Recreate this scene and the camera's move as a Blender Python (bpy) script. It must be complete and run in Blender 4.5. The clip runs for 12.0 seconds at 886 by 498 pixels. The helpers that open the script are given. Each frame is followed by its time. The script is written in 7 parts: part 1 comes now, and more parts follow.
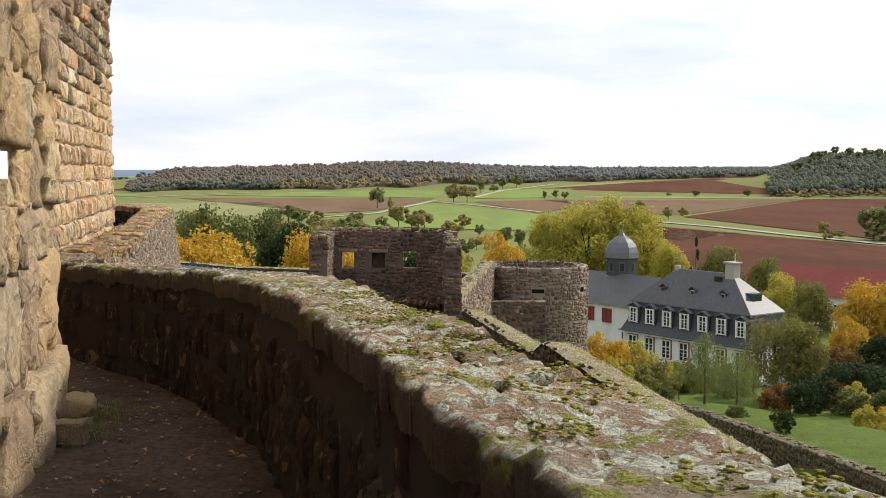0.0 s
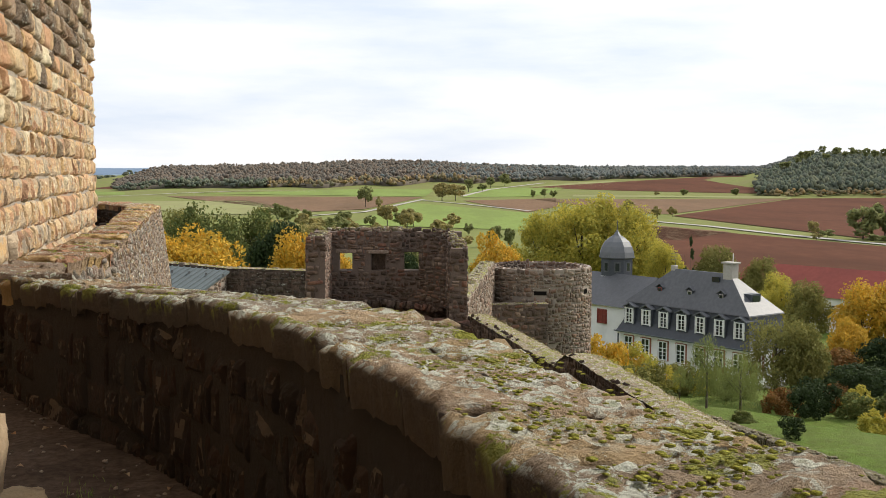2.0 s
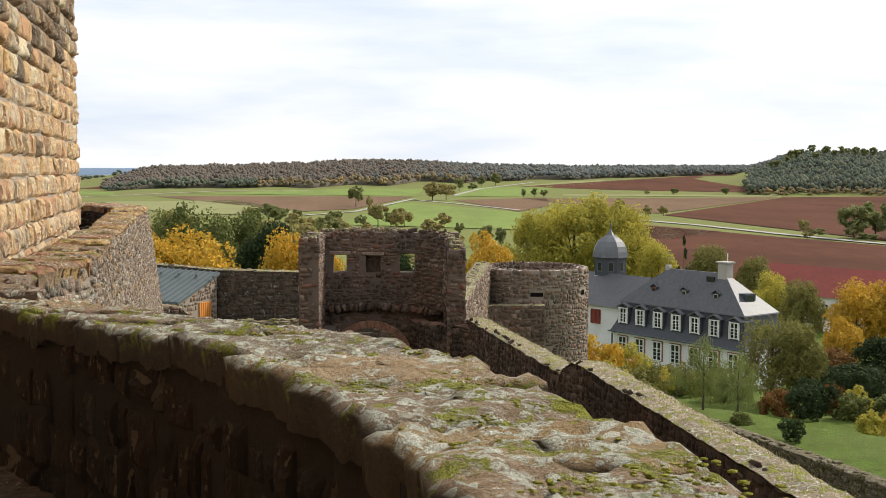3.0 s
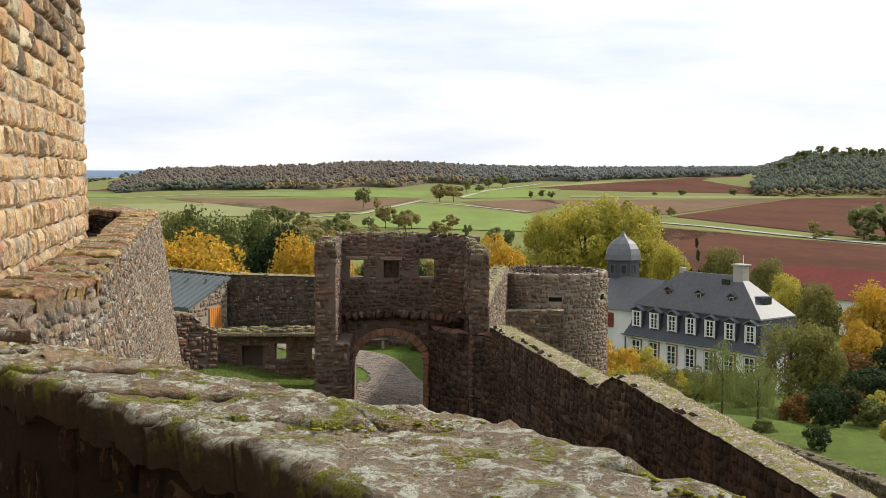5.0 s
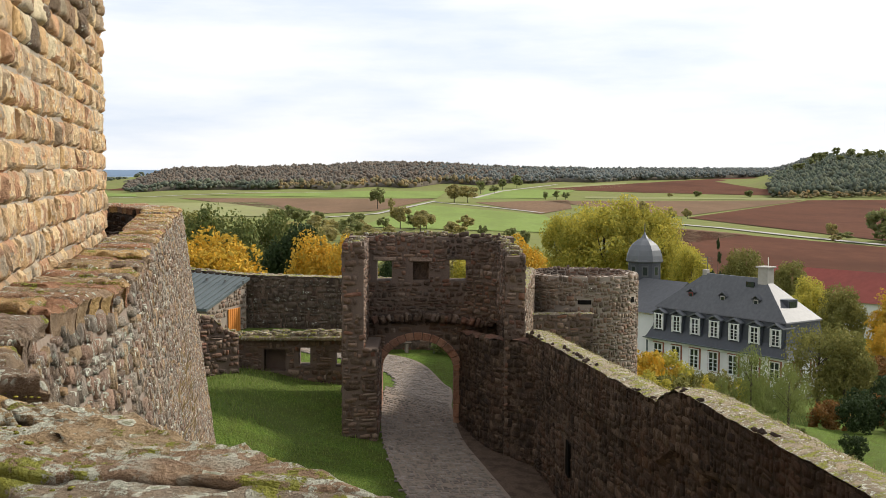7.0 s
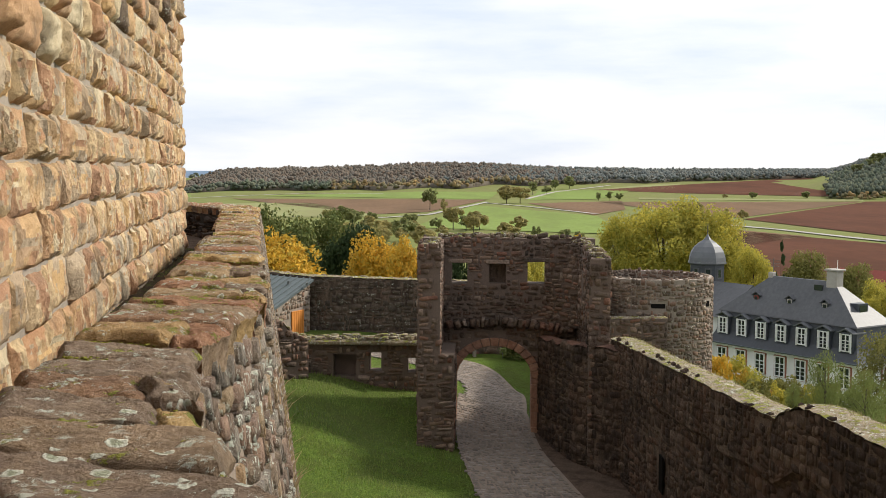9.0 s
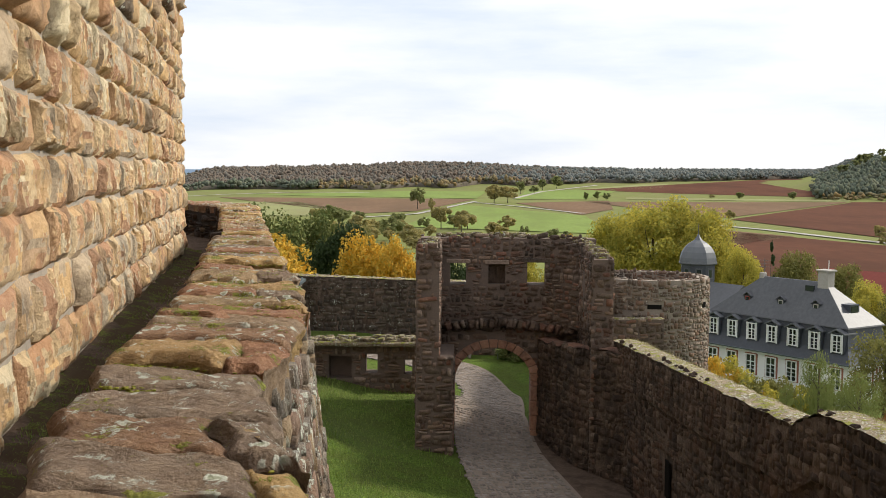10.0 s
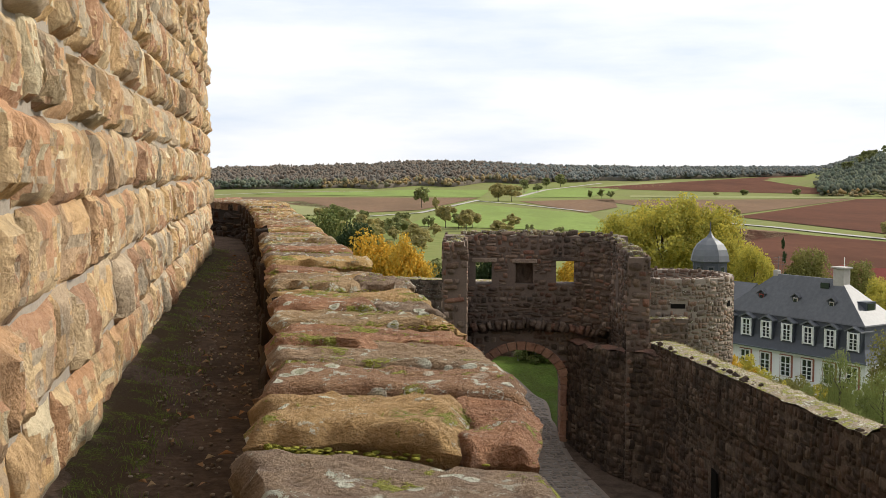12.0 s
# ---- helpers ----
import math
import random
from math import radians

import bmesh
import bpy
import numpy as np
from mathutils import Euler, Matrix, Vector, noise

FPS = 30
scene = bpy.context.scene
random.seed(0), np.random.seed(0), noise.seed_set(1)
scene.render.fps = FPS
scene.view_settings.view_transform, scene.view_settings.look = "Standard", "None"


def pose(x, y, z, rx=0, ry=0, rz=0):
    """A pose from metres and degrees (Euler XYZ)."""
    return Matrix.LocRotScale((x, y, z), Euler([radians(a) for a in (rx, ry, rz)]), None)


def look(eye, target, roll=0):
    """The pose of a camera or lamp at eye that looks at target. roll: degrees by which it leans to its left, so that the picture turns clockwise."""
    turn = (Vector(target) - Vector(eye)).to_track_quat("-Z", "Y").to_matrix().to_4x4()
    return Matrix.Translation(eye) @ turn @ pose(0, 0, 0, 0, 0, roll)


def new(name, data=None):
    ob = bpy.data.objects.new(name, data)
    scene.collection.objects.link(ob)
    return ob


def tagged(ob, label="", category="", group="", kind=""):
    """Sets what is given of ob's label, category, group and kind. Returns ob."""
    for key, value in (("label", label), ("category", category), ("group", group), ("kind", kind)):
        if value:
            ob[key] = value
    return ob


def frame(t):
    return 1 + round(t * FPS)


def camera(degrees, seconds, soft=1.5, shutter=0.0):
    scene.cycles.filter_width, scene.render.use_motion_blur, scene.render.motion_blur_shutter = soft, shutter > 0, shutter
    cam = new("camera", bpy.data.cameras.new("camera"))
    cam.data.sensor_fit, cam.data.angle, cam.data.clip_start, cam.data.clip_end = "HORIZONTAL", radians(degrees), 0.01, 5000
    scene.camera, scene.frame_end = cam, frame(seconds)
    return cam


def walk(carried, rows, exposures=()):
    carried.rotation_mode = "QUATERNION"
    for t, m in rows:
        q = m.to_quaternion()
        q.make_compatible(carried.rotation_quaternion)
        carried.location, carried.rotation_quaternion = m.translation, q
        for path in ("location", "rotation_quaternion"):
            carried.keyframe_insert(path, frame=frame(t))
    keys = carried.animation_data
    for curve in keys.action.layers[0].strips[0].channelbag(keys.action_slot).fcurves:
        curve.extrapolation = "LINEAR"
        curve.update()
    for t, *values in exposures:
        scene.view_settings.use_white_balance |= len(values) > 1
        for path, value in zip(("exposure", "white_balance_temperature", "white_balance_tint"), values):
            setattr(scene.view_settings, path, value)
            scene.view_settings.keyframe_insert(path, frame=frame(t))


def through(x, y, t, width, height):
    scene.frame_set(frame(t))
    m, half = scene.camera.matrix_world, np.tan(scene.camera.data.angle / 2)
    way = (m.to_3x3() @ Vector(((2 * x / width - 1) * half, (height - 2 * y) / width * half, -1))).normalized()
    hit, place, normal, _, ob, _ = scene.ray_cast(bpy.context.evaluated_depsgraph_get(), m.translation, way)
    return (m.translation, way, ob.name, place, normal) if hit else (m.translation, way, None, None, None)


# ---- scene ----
cam = camera(43.0, 12.0, soft=0.65)
PATH = [
    (0, (0.04, 0.111, 1.47), (0.067, 2.106, 1.333), 0.2),
    (0.5, (-0.063, 0.626, 1.464), (-0.034, 2.62, 1.321), 0.2),
    (1, (-0.191, 1.214, 1.435), (-0.142, 3.209, 1.292), 0.6),
    (1.5, (-0.342, 1.731, 1.412), (-0.276, 3.725, 1.269), 0.4),
    (2, (-0.469, 2.261, 1.396), (-0.42, 4.255, 1.257), 0.3),
    (2.5, (-0.553, 2.744, 1.398), (-0.494, 4.738, 1.257), 0.2),
    (3, (-0.649, 3.262, 1.393), (-0.583, 5.256, 1.253), 0.2),
    (5, (-1.045, 4.655, 1.386), (-0.991, 6.65, 1.249), 0.1),
    (5.5, (-1.136, 4.975, 1.374), (-1.076, 6.97, 1.242), 0.3),
    (6, (-1.295, 5.399, 1.346), (-1.238, 7.394, 1.211), 0.4),
    (6.5, (-1.413, 5.796, 1.324), (-1.379, 7.791, 1.184), 0.4),
    (7, (-1.563, 6.233, 1.282), (-1.533, 8.228, 1.146), 0.3),
    (9, (-2.316, 7.591, 1.212), (-2.377, 9.586, 1.077), 0.3),
    (9.5, (-2.481, 7.878, 1.228), (-2.539, 9.873, 1.092), 0.5),
    (10, (-2.655, 8.173, 1.187), (-2.693, 10.168, 1.051), 0.5),
    (10.5, (-2.802, 8.467, 1.152), (-2.843, 10.462, 1.016), 0.3),
    (11, (-2.947, 8.811, 1.134), (-2.971, 10.806, 0.995), 0.3),
    (11.5, (-3.104, 9.111, 1.094), (-3.134, 11.106, 0.958), 0.4),
    (12, (-3.277, 9.438, 1.09), (-3.321, 11.432, 0.952), 0.2),
]
walk(cam, [(t, look(eye, target, roll)) for t, eye, target, roll in PATH], exposures=[(0, 0.0), (12, 0.0)])

# ---- world and sun ----
SUN_AZ, SUN_EL = radians(60), radians(36)      # to the right of the view
world = bpy.data.worlds.new("overcast_sky")
scene.world = world
world.use_nodes = True
wn, wl = world.node_tree.nodes, world.node_tree.links
wn.clear()


def wnode(kind, **inputs):
    n = wn.new(kind)
    for k, v in inputs.items():
        n.inputs[k].default_value = v
    return n


w_out = wnode("ShaderNodeOutputWorld")
w_bg = wnode("ShaderNodeBackground", Strength=0.1)
w_sky = wnode("ShaderNodeTexSky")
w_sky.sky_type, w_sky.sun_disc = "NISHITA", False
w_sky.sun_elevation, w_sky.sun_rotation = SUN_EL, SUN_AZ
w_sky.dust_density = 1.5
w_co = wnode("ShaderNodeTexCoord")
w_map = wnode("ShaderNodeMapping", Scale=(1.3, 1.3, 7.0), Location=(0.35, 0.0, 0.0))
w_noise = wnode("ShaderNodeTexNoise", Scale=2.1, Detail=7.0, Roughness=0.55)
w_ramp = wnode("ShaderNodeValToRGB")
w_ramp.color_ramp.elements[0].position, w_ramp.color_ramp.elements[0].color = 0.3, (0.0, 0.0, 0.0, 1)
w_ramp.color_ramp.elements[1].position, w_ramp.color_ramp.elements[1].color = 0.57, (1, 1, 1, 1)
w_cloud = wnode("ShaderNodeMix")
w_cloud.data_type = "RGBA"
w_cloud.inputs[6].default_value = (7.9, 8.9, 10.6, 1)       # thin, bluish cloud
w_cloud.inputs[7].default_value = (11.8, 11.8, 11.8, 1)    # bright cloud
w_mix = wnode("ShaderNodeMix")
w_mix.data_type = "RGBA"
w_mix.inputs[0].default_value = 0.86
wl.new(w_co.outputs["Generated"], w_map.inputs["Vector"])
wl.new(w_map.outputs["Vector"], w_noise.inputs["Vector"])
wl.new(w_noise.outputs["Fac"], w_ramp.inputs["Fac"])
wl.new(w_ramp.outputs["Color"], w_cloud.inputs[0])
wl.new(w_sky.outputs["Color"], w_mix.inputs[6])
wl.new(w_cloud.outputs[2], w_mix.inputs[7])
wl.new(w_mix.outputs[2], w_bg.inputs["Color"])
wl.new(w_bg.outputs["Background"], w_out.inputs["Surface"])

sun = new("sun", bpy.data.lights.new("sun", "SUN"))
sun.data.energy, sun.data.angle, sun.data.color = 5.0, radians(6), (1.0, 0.94, 0.83)
sun.matrix_world = look((0, 0, 0), (-math.sin(SUN_AZ) * math.cos(SUN_EL), -math.cos(SUN_AZ) * math.cos(SUN_EL), -math.sin(SUN_EL)))

# ---- materials ----
MATS = {}


class Nodes:
    """A small wrapper round a material's node tree."""

    def __init__(self, name):
        self.m = bpy.data.materials.new(name)
        self.m.use_nodes = True
        self.n, self.l = self.m.node_tree.nodes, self.m.node_tree.links
        self.b = self.n["Principled BSDF"]
        self.co = self.n.new("ShaderNodeTexCoord")
        MATS[name] = self.m

    def put(self, value, socket):
        if isinstance(value, (int, float, tuple)):
            socket.default_value = value
        else:
            self.l.new(value, socket)

    def where(self, space="world"):
        if space == "world":
            return self.n.new("ShaderNodeNewGeometry").outputs["Position"]
        return self.co.outputs["Object"]

    def mapped(self, vec, scale):
        m = self.n.new("ShaderNodeMapping")
        m.inputs["Scale"].default_value = scale
        self.l.new(vec, m.inputs["Vector"])
        return m.outputs["Vector"]

    def noise(self, scale, detail=4.0, rough=0.55, vec=None):
        t = self.n.new("ShaderNodeTexNoise")
        t.inputs["Scale"].default_value, t.inputs["Detail"].default_value, t.inputs["Roughness"].default_value = scale, detail, rough
        self.l.new(vec if vec is not None else self.where(), t.inputs["Vector"])
        return t.outputs["Fac"]

    def voronoi(self, scale, vec=None, feature="F1"):
        t = self.n.new("ShaderNodeTexVoronoi")
        t.feature = feature
        t.inputs["Scale"].default_value = scale
        self.l.new(vec if vec is not None else self.where(), t.inputs["Vector"])
        return t.outputs["Distance"]

    def step(self, fac, lo, hi):
        t = self.n.new("ShaderNodeMapRange")
        t.interpolation_type = "SMOOTHSTEP"
        t.inputs["From Min"].default_value, t.inputs["From Max"].default_value = lo, hi
        self.l.new(fac, t.inputs["Value"])
        return t.outputs["Result"]

    def ramp(self, fac, stops, how="LINEAR"):
        r = self.n.new("ShaderNodeValToRGB")
        r.color_ramp.interpolation = how
        e = r.color_ramp.elements
        while len(e) < len(stops):
            e.new(0.5)
        for el, (p, c) in zip(e, stops):
            el.position, el.color = p, (*c, 1)
        self.l.new(fac, r.inputs["Fac"])
        return r.outputs["Color"]

    def mix(self, fac, a, b, blend="MIX"):
        x = self.n.new("ShaderNodeMix")
        x.data_type, x.blend_type = "RGBA", blend
        self.put(fac, x.inputs[0])
        for s, v in ((x.inputs[6], a), (x.inputs[7], b)):
            self.put((*v, 1) if isinstance(v, tuple) else v, s)
        return x.outputs[2]

    def math(self, op, a, b=0.0):
        x = self.n.new("ShaderNodeMath")
        x.operation = op
        self.put(a, x.inputs[0]), self.put(b, x.inputs[1])
        return x.outputs[0]

    def island(self):
        return self.n.new("ShaderNodeNewGeometry").outputs["Random Per Island"]

    def each(self):
        return self.n.new("ShaderNodeObjectInfo").outputs["Random"]

    def up(self):
        s = self.n.new("ShaderNodeSeparateXYZ")
        self.l.new(self.n.new("ShaderNodeNewGeometry").outputs["Normal"], s.inputs[0])
        return s.outputs["Z"]

    def bump(self, height, strength=0.5, distance=0.02):
        b = self.n.new("ShaderNodeBump")
        b.inputs["Strength"].default_value, b.inputs["Distance"].default_value = strength, distance
        self.l.new(height, b.inputs["Height"])
        self.l.new(b.outputs["Normal"], self.b.inputs["Normal"])

    def done(self, colour, rough=0.9, metal=0.0, spec=0.3):
        self.put((*colour, 1) if isinstance(colour, tuple) else colour, self.b.inputs["Base Color"])
        self.put(rough, self.b.inputs["Roughness"])
        self.b.inputs["Metallic"].default_value = metal
        self.b.inputs["Specular IOR Level"].default_value = spec
        return self.m


def stone_material(name, tones, grain=40.0, lichen=0.0, moss=0.0, dark=0.3, bump=0.5, depth=0.012, blotch=2.5, rough=0.92, cracks=0.0, spread=0.5, topside=False, soil=1.0, pale=1.0, flank_shade=0.85):
    """Stone with tones per piece, grain, dark stains, pale lichen and moss; topside also paints shade onto the sides.
    """
    k = Nodes(name)
    rnd = k.math("FRACT", k.math("ADD", k.island(), k.each()))
    c = k.ramp(rnd, [(i / len(tones), t) for i, t in enumerate(tones)], "CONSTANT")
    big, mid, fine = k.noise(blotch, 5.0), k.noise(blotch * 5, 6.0, 0.7), k.noise(grain, 7.0, 0.75)
    c = k.mix(k.math("MULTIPLY", k.step(mid, 0.3, 0.72), spread), k.mix(0.3, c, (0.05, 0.03, 0.018)), k.mix(0.3 * pale, c, (0.85, 0.62, 0.36)))
    c = k.mix(k.math("MULTIPLY", k.step(big, 0.45, 0.7), dark), c, k.mix(0.8, c, (0.02, 0.018, 0.016)))
    c = k.mix(k.math("MULTIPLY", k.step(fine, 0.52, 0.68), 0.7 * soil), c, k.mix(0.55, c, (0.05, 0.035, 0.02)))
    c = k.mix(k.math("MULTIPLY", k.step(fine, 0.47, 0.3), 0.35), c, k.mix(0.5 * pale, c, (0.7, 0.6, 0.48)))
    tiny = k.noise(grain * 3.3, 5.0, 0.7)
    c = k.mix(k.math("MULTIPLY", k.step(tiny, 0.5, 0.7), 0.55 * soil), c, k.mix(0.5, c, (0.04, 0.03, 0.02)))
    c = k.mix(k.math("MULTIPLY", k.step(tiny, 0.45, 0.3), 0.4), c, k.mix(0.4 * pale, c, (0.8, 0.68, 0.5)))
    hgt = k.math("ADD", k.math("MULTIPLY", mid, 1.4), k.math("ADD", k.math("MULTIPLY", fine, 0.7), k.math("MULTIPLY", tiny, 0.15)))
    if cracks:
        warp = k.n.new("ShaderNodeVectorMath")
        warp.operation = "ADD"
        wob = k.n.new("ShaderNodeTexNoise")
        wob.inputs["Scale"].default_value, wob.inputs["Detail"].default_value = 6.0, 5.0
        pos = k.where()
        k.l.new(pos, wob.inputs["Vector"])
        k.l.new(k.mapped(pos, (1.0, 1.0, 1.5)), warp.inputs[0])
        sc = k.n.new("ShaderNodeVectorMath")
        sc.operation = "SCALE"
        sc.inputs["Scale"].default_value = 0.28
        k.l.new(wob.outputs["Color"], sc.inputs[0])
        k.l.new(sc.outputs[0], warp.inputs[1])
        line = k.step(k.voronoi(cracks, warp.outputs[0], "DISTANCE_TO_EDGE"), 0.0, 0.07)
        open_here = k.step(k.noise(2.3, 3.0), 0.4, 0.6)
        line = k.math("MAXIMUM", line, open_here)
        c = k.mix(line, k.mix(0.45, c, (0.05, 0.03, 0.02)), c)
        hgt = k.math("ADD", hgt, k.math("MULTIPLY", line, 0.4))
    if lichen:
        spots = k.math("MULTIPLY", k.step(k.noise(15.0, 9.0, 0.78), 0.64 - 0.14 * lichen, 0.66 - 0.13 * lichen), k.step(k.noise(2.3, 4.0), 0.36, 0.5))
        spots = k.math("MAXIMUM", spots, k.math("MULTIPLY", k.step(k.math("ADD", k.voronoi(17.0), k.math("MULTIPLY", k.noise(40.0, 5.0), 0.35)), 0.5, 0.44), k.step(k.noise(2.6, 3.0), 0.6 - 0.1 * lichen, 0.64 - 0.1 * lichen)))
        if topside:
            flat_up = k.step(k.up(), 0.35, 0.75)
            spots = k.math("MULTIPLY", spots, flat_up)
            # Faces that don't look up are darkened: shade put into the colour.
            c = k.mix(flat_up, k.mix(flank_shade, c, (0.028, 0.018, 0.012)), c)
        if topside:
            dv = k.math("ADD", k.voronoi(15.0), k.math("MULTIPLY", k.noise(48.0, 5.0), 0.24))
            here = k.math("MULTIPLY", k.step(k.noise(2.1, 4.0), 0.5 - 0.06 * lichen, 0.57 - 0.06 * lichen), flat_up)
            disc = k.math("MULTIPLY", k.step(dv, 0.44, 0.4), here)
            core = k.math("MULTIPLY", k.step(dv, 0.34, 0.28), here)
            c = k.mix(k.math("MULTIPLY", disc, 0.85), c, k.mix(core, (0.7, 0.71, 0.6), (0.4, 0.43, 0.3)))
            hgt = k.math("ADD", hgt, k.math("MULTIPLY", disc, 0.25))
        c = k.mix(k.math("MULTIPLY", spots, 0.9), c, k.mix(k.noise(45.0, 6.0), (0.42, 0.44, 0.34), (0.8, 0.8, 0.7)))
        hgt = k.math("ADD", hgt, k.math("MULTIPLY", spots, 0.2))
    if moss:
        damp = k.math("MULTIPLY", k.step(k.noise(5.5, 9.0, 0.74), 0.67 - 0.2 * moss, 0.7 - 0.2 * moss), k.step(k.up(), 0.1, 0.6))
        c = k.mix(damp, c, k.mix(k.noise(70.0, 6.0), (0.09, 0.1, 0.015), (0.48, 0.47, 0.08)))
        hgt = k.math("ADD", hgt, k.math("MULTIPLY", damp, k.math("ADD", 0.5, k.noise(110.0, 5.0))))
    k.bump(hgt, bump, depth)
    return k.done(c, rough)


SAND = [(0.62, 0.405, 0.205), (0.7, 0.51, 0.285), (0.49, 0.32, 0.185), (0.74, 0.62, 0.41), (0.58, 0.34, 0.175), (0.64, 0.47, 0.275), (0.47, 0.25, 0.14), (0.69, 0.44, 0.195), (0.54, 0.42, 0.285), (0.63, 0.4, 0.195), (0.47, 0.35, 0.23), (0.67, 0.47, 0.255), (0.56, 0.3, 0.155), (0.51, 0.42, 0.3)]
WEATHERED = [(0.4, 0.27, 0.17), (0.26, 0.18, 0.12), (0.52, 0.36, 0.22), (0.2, 0.14, 0.1), (0.34, 0.21, 0.13)]
OUTER = [(0.31, 0.225, 0.16), (0.28, 0.185, 0.14), (0.4, 0.28, 0.165), (0.2, 0.155, 0.125), (0.34, 0.205, 0.15), (0.27, 0.235, 0.205), (0.17, 0.115, 0.09), (0.37, 0.32, 0.265), (0.25, 0.16, 0.125), (0.22, 0.19, 0.165), (0.4, 0.25, 0.13)]
# Parapet's inner face: its shade is put into these near-black tones.
INNER_SHADE = [(0.021, 0.0105, 0.007), (0.031, 0.0145, 0.008), (0.015, 0.009, 0.0065), (0.042, 0.021, 0.0115), (0.026, 0.0095, 0.006), (0.025, 0.0155, 0.01), (0.0125, 0.0078, 0.006), (0.02, 0.0115, 0.0078), (0.038, 0.017, 0.0085), (0.0155, 0.0095, 0.0065), (0.12, 0.085, 0.056)]
GATE = [(0.15, 0.09, 0.068), (0.2, 0.105, 0.078), (0.085, 0.054, 0.043), (0.25, 0.165, 0.125), (0.21, 0.088, 0.06), (0.14, 0.1, 0.083), (0.07, 0.047, 0.04), (0.22, 0.14, 0.1), (0.11, 0.064, 0.05), (0.32, 0.235, 0.185), (0.17, 0.12, 0.1), (0.12, 0.07, 0.052)]
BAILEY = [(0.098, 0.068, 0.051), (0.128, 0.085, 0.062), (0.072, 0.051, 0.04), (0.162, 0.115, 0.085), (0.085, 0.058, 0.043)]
GREY = [(0.17, 0.125, 0.098), (0.24, 0.175, 0.135), (0.12, 0.09, 0.074), (0.27, 0.18, 0.135), (0.2, 0.14, 0.108), (0.16, 0.12, 0.1), (0.32, 0.25, 0.2), (0.23, 0.13, 0.095)]
COPE = [(0.46, 0.32, 0.2), (0.37, 0.27, 0.18), (0.52, 0.36, 0.18), (0.4, 0.26, 0.17), (0.35, 0.28, 0.21), (0.5, 0.35, 0.2)]
OCHRE = [(0.6, 0.37, 0.15), (0.38, 0.2, 0.11), (0.68, 0.43, 0.16), (0.3, 0.21, 0.15), (0.46, 0.21, 0.11), (0.54, 0.36, 0.19), (0.4, 0.27, 0.17)]

m_sand = stone_material("sandstone_ashlar", SAND, grain=38, dark=0.65, bump=0.8, depth=0.028, blotch=3.6, soil=0.7, pale=0.8)
m_pier = stone_material("weathered_pier_blocks", [(0.68, 0.46, 0.24), (0.74, 0.55, 0.32), (0.58, 0.42, 0.26), (0.64, 0.49, 0.32), (0.54, 0.38, 0.24), (0.72, 0.49, 0.25)], grain=30, dark=0.5, bump=1.0, depth=0.04, blotch=2.2, soil=0.6, pale=0.8, cracks=2.2)
m_sand_old = stone_material("weathered_sandstone", WEATHERED, grain=45, dark=0.6, lichen=0.3, bump=1.0, depth=0.05, blotch=2.6)
m_cope = stone_material("coping_stone", COPE, grain=75, lichen=0.98, moss=0.62, dark=0.2, flank_shade=0.8, bump=1.0, depth=0.035, blotch=4.5, topside=True, soil=0.8)
m_ochre = stone_material("ochre_coping_stone", OCHRE, grain=65, lichen=0.5, moss=0.5, dark=0.4, flank_shade=0.15, bump=1.0, depth=0.045, blotch=3.5, topside=True, soil=0.9)
m_inner = stone_material("rubble_shaded", INNER_SHADE, grain=60, dark=0.6, pale=0.04, bump=0.9, depth=0.02)
m_outer = stone_material("rubble_outer", OUTER, grain=45, lichen=0.6, moss=0.1, dark=0.55, bump=1.0, depth=0.03, blotch=4.0)
m_gate = stone_material("gate_masonry", GATE, grain=14, dark=0.9, pale=0.6, bump=1.0, depth=0.05, blotch=0.55)
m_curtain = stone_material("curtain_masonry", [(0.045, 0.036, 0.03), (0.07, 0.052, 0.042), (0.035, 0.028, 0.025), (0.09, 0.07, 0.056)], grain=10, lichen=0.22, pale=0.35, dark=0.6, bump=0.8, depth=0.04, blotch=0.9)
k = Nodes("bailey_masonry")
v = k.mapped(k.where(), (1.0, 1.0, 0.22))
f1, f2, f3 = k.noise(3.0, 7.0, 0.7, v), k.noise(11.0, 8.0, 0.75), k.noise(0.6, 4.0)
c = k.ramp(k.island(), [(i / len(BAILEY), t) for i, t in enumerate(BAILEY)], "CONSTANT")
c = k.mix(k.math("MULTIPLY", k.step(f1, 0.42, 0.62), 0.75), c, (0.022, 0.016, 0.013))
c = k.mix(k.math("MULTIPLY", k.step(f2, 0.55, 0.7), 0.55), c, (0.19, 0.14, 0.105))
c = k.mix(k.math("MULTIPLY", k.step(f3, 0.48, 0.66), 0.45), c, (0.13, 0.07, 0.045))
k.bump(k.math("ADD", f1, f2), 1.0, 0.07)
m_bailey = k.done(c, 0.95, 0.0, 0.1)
# Near-black for flat plates: the shade of slots and niche as colour.
k = Nodes("recess_shade")
m_recess_shade = k.done((0.012, 0.011, 0.01), 1.0, 0.0, 0.0)
m_round = stone_material("tower_masonry", GREY, grain=14, lichen=0.2, dark=0.55, pale=0.7, bump=0.8, depth=0.04, blotch=0.7)
m_moss_top = stone_material("mossy_coping", [(0.24, 0.17, 0.1), (0.3, 0.23, 0.14), (0.18, 0.13, 0.09), (0.34, 0.27, 0.18)], grain=22, lichen=0.7, moss=0.75, dark=0.5, bump=1.0, depth=0.04, blotch=1.6)
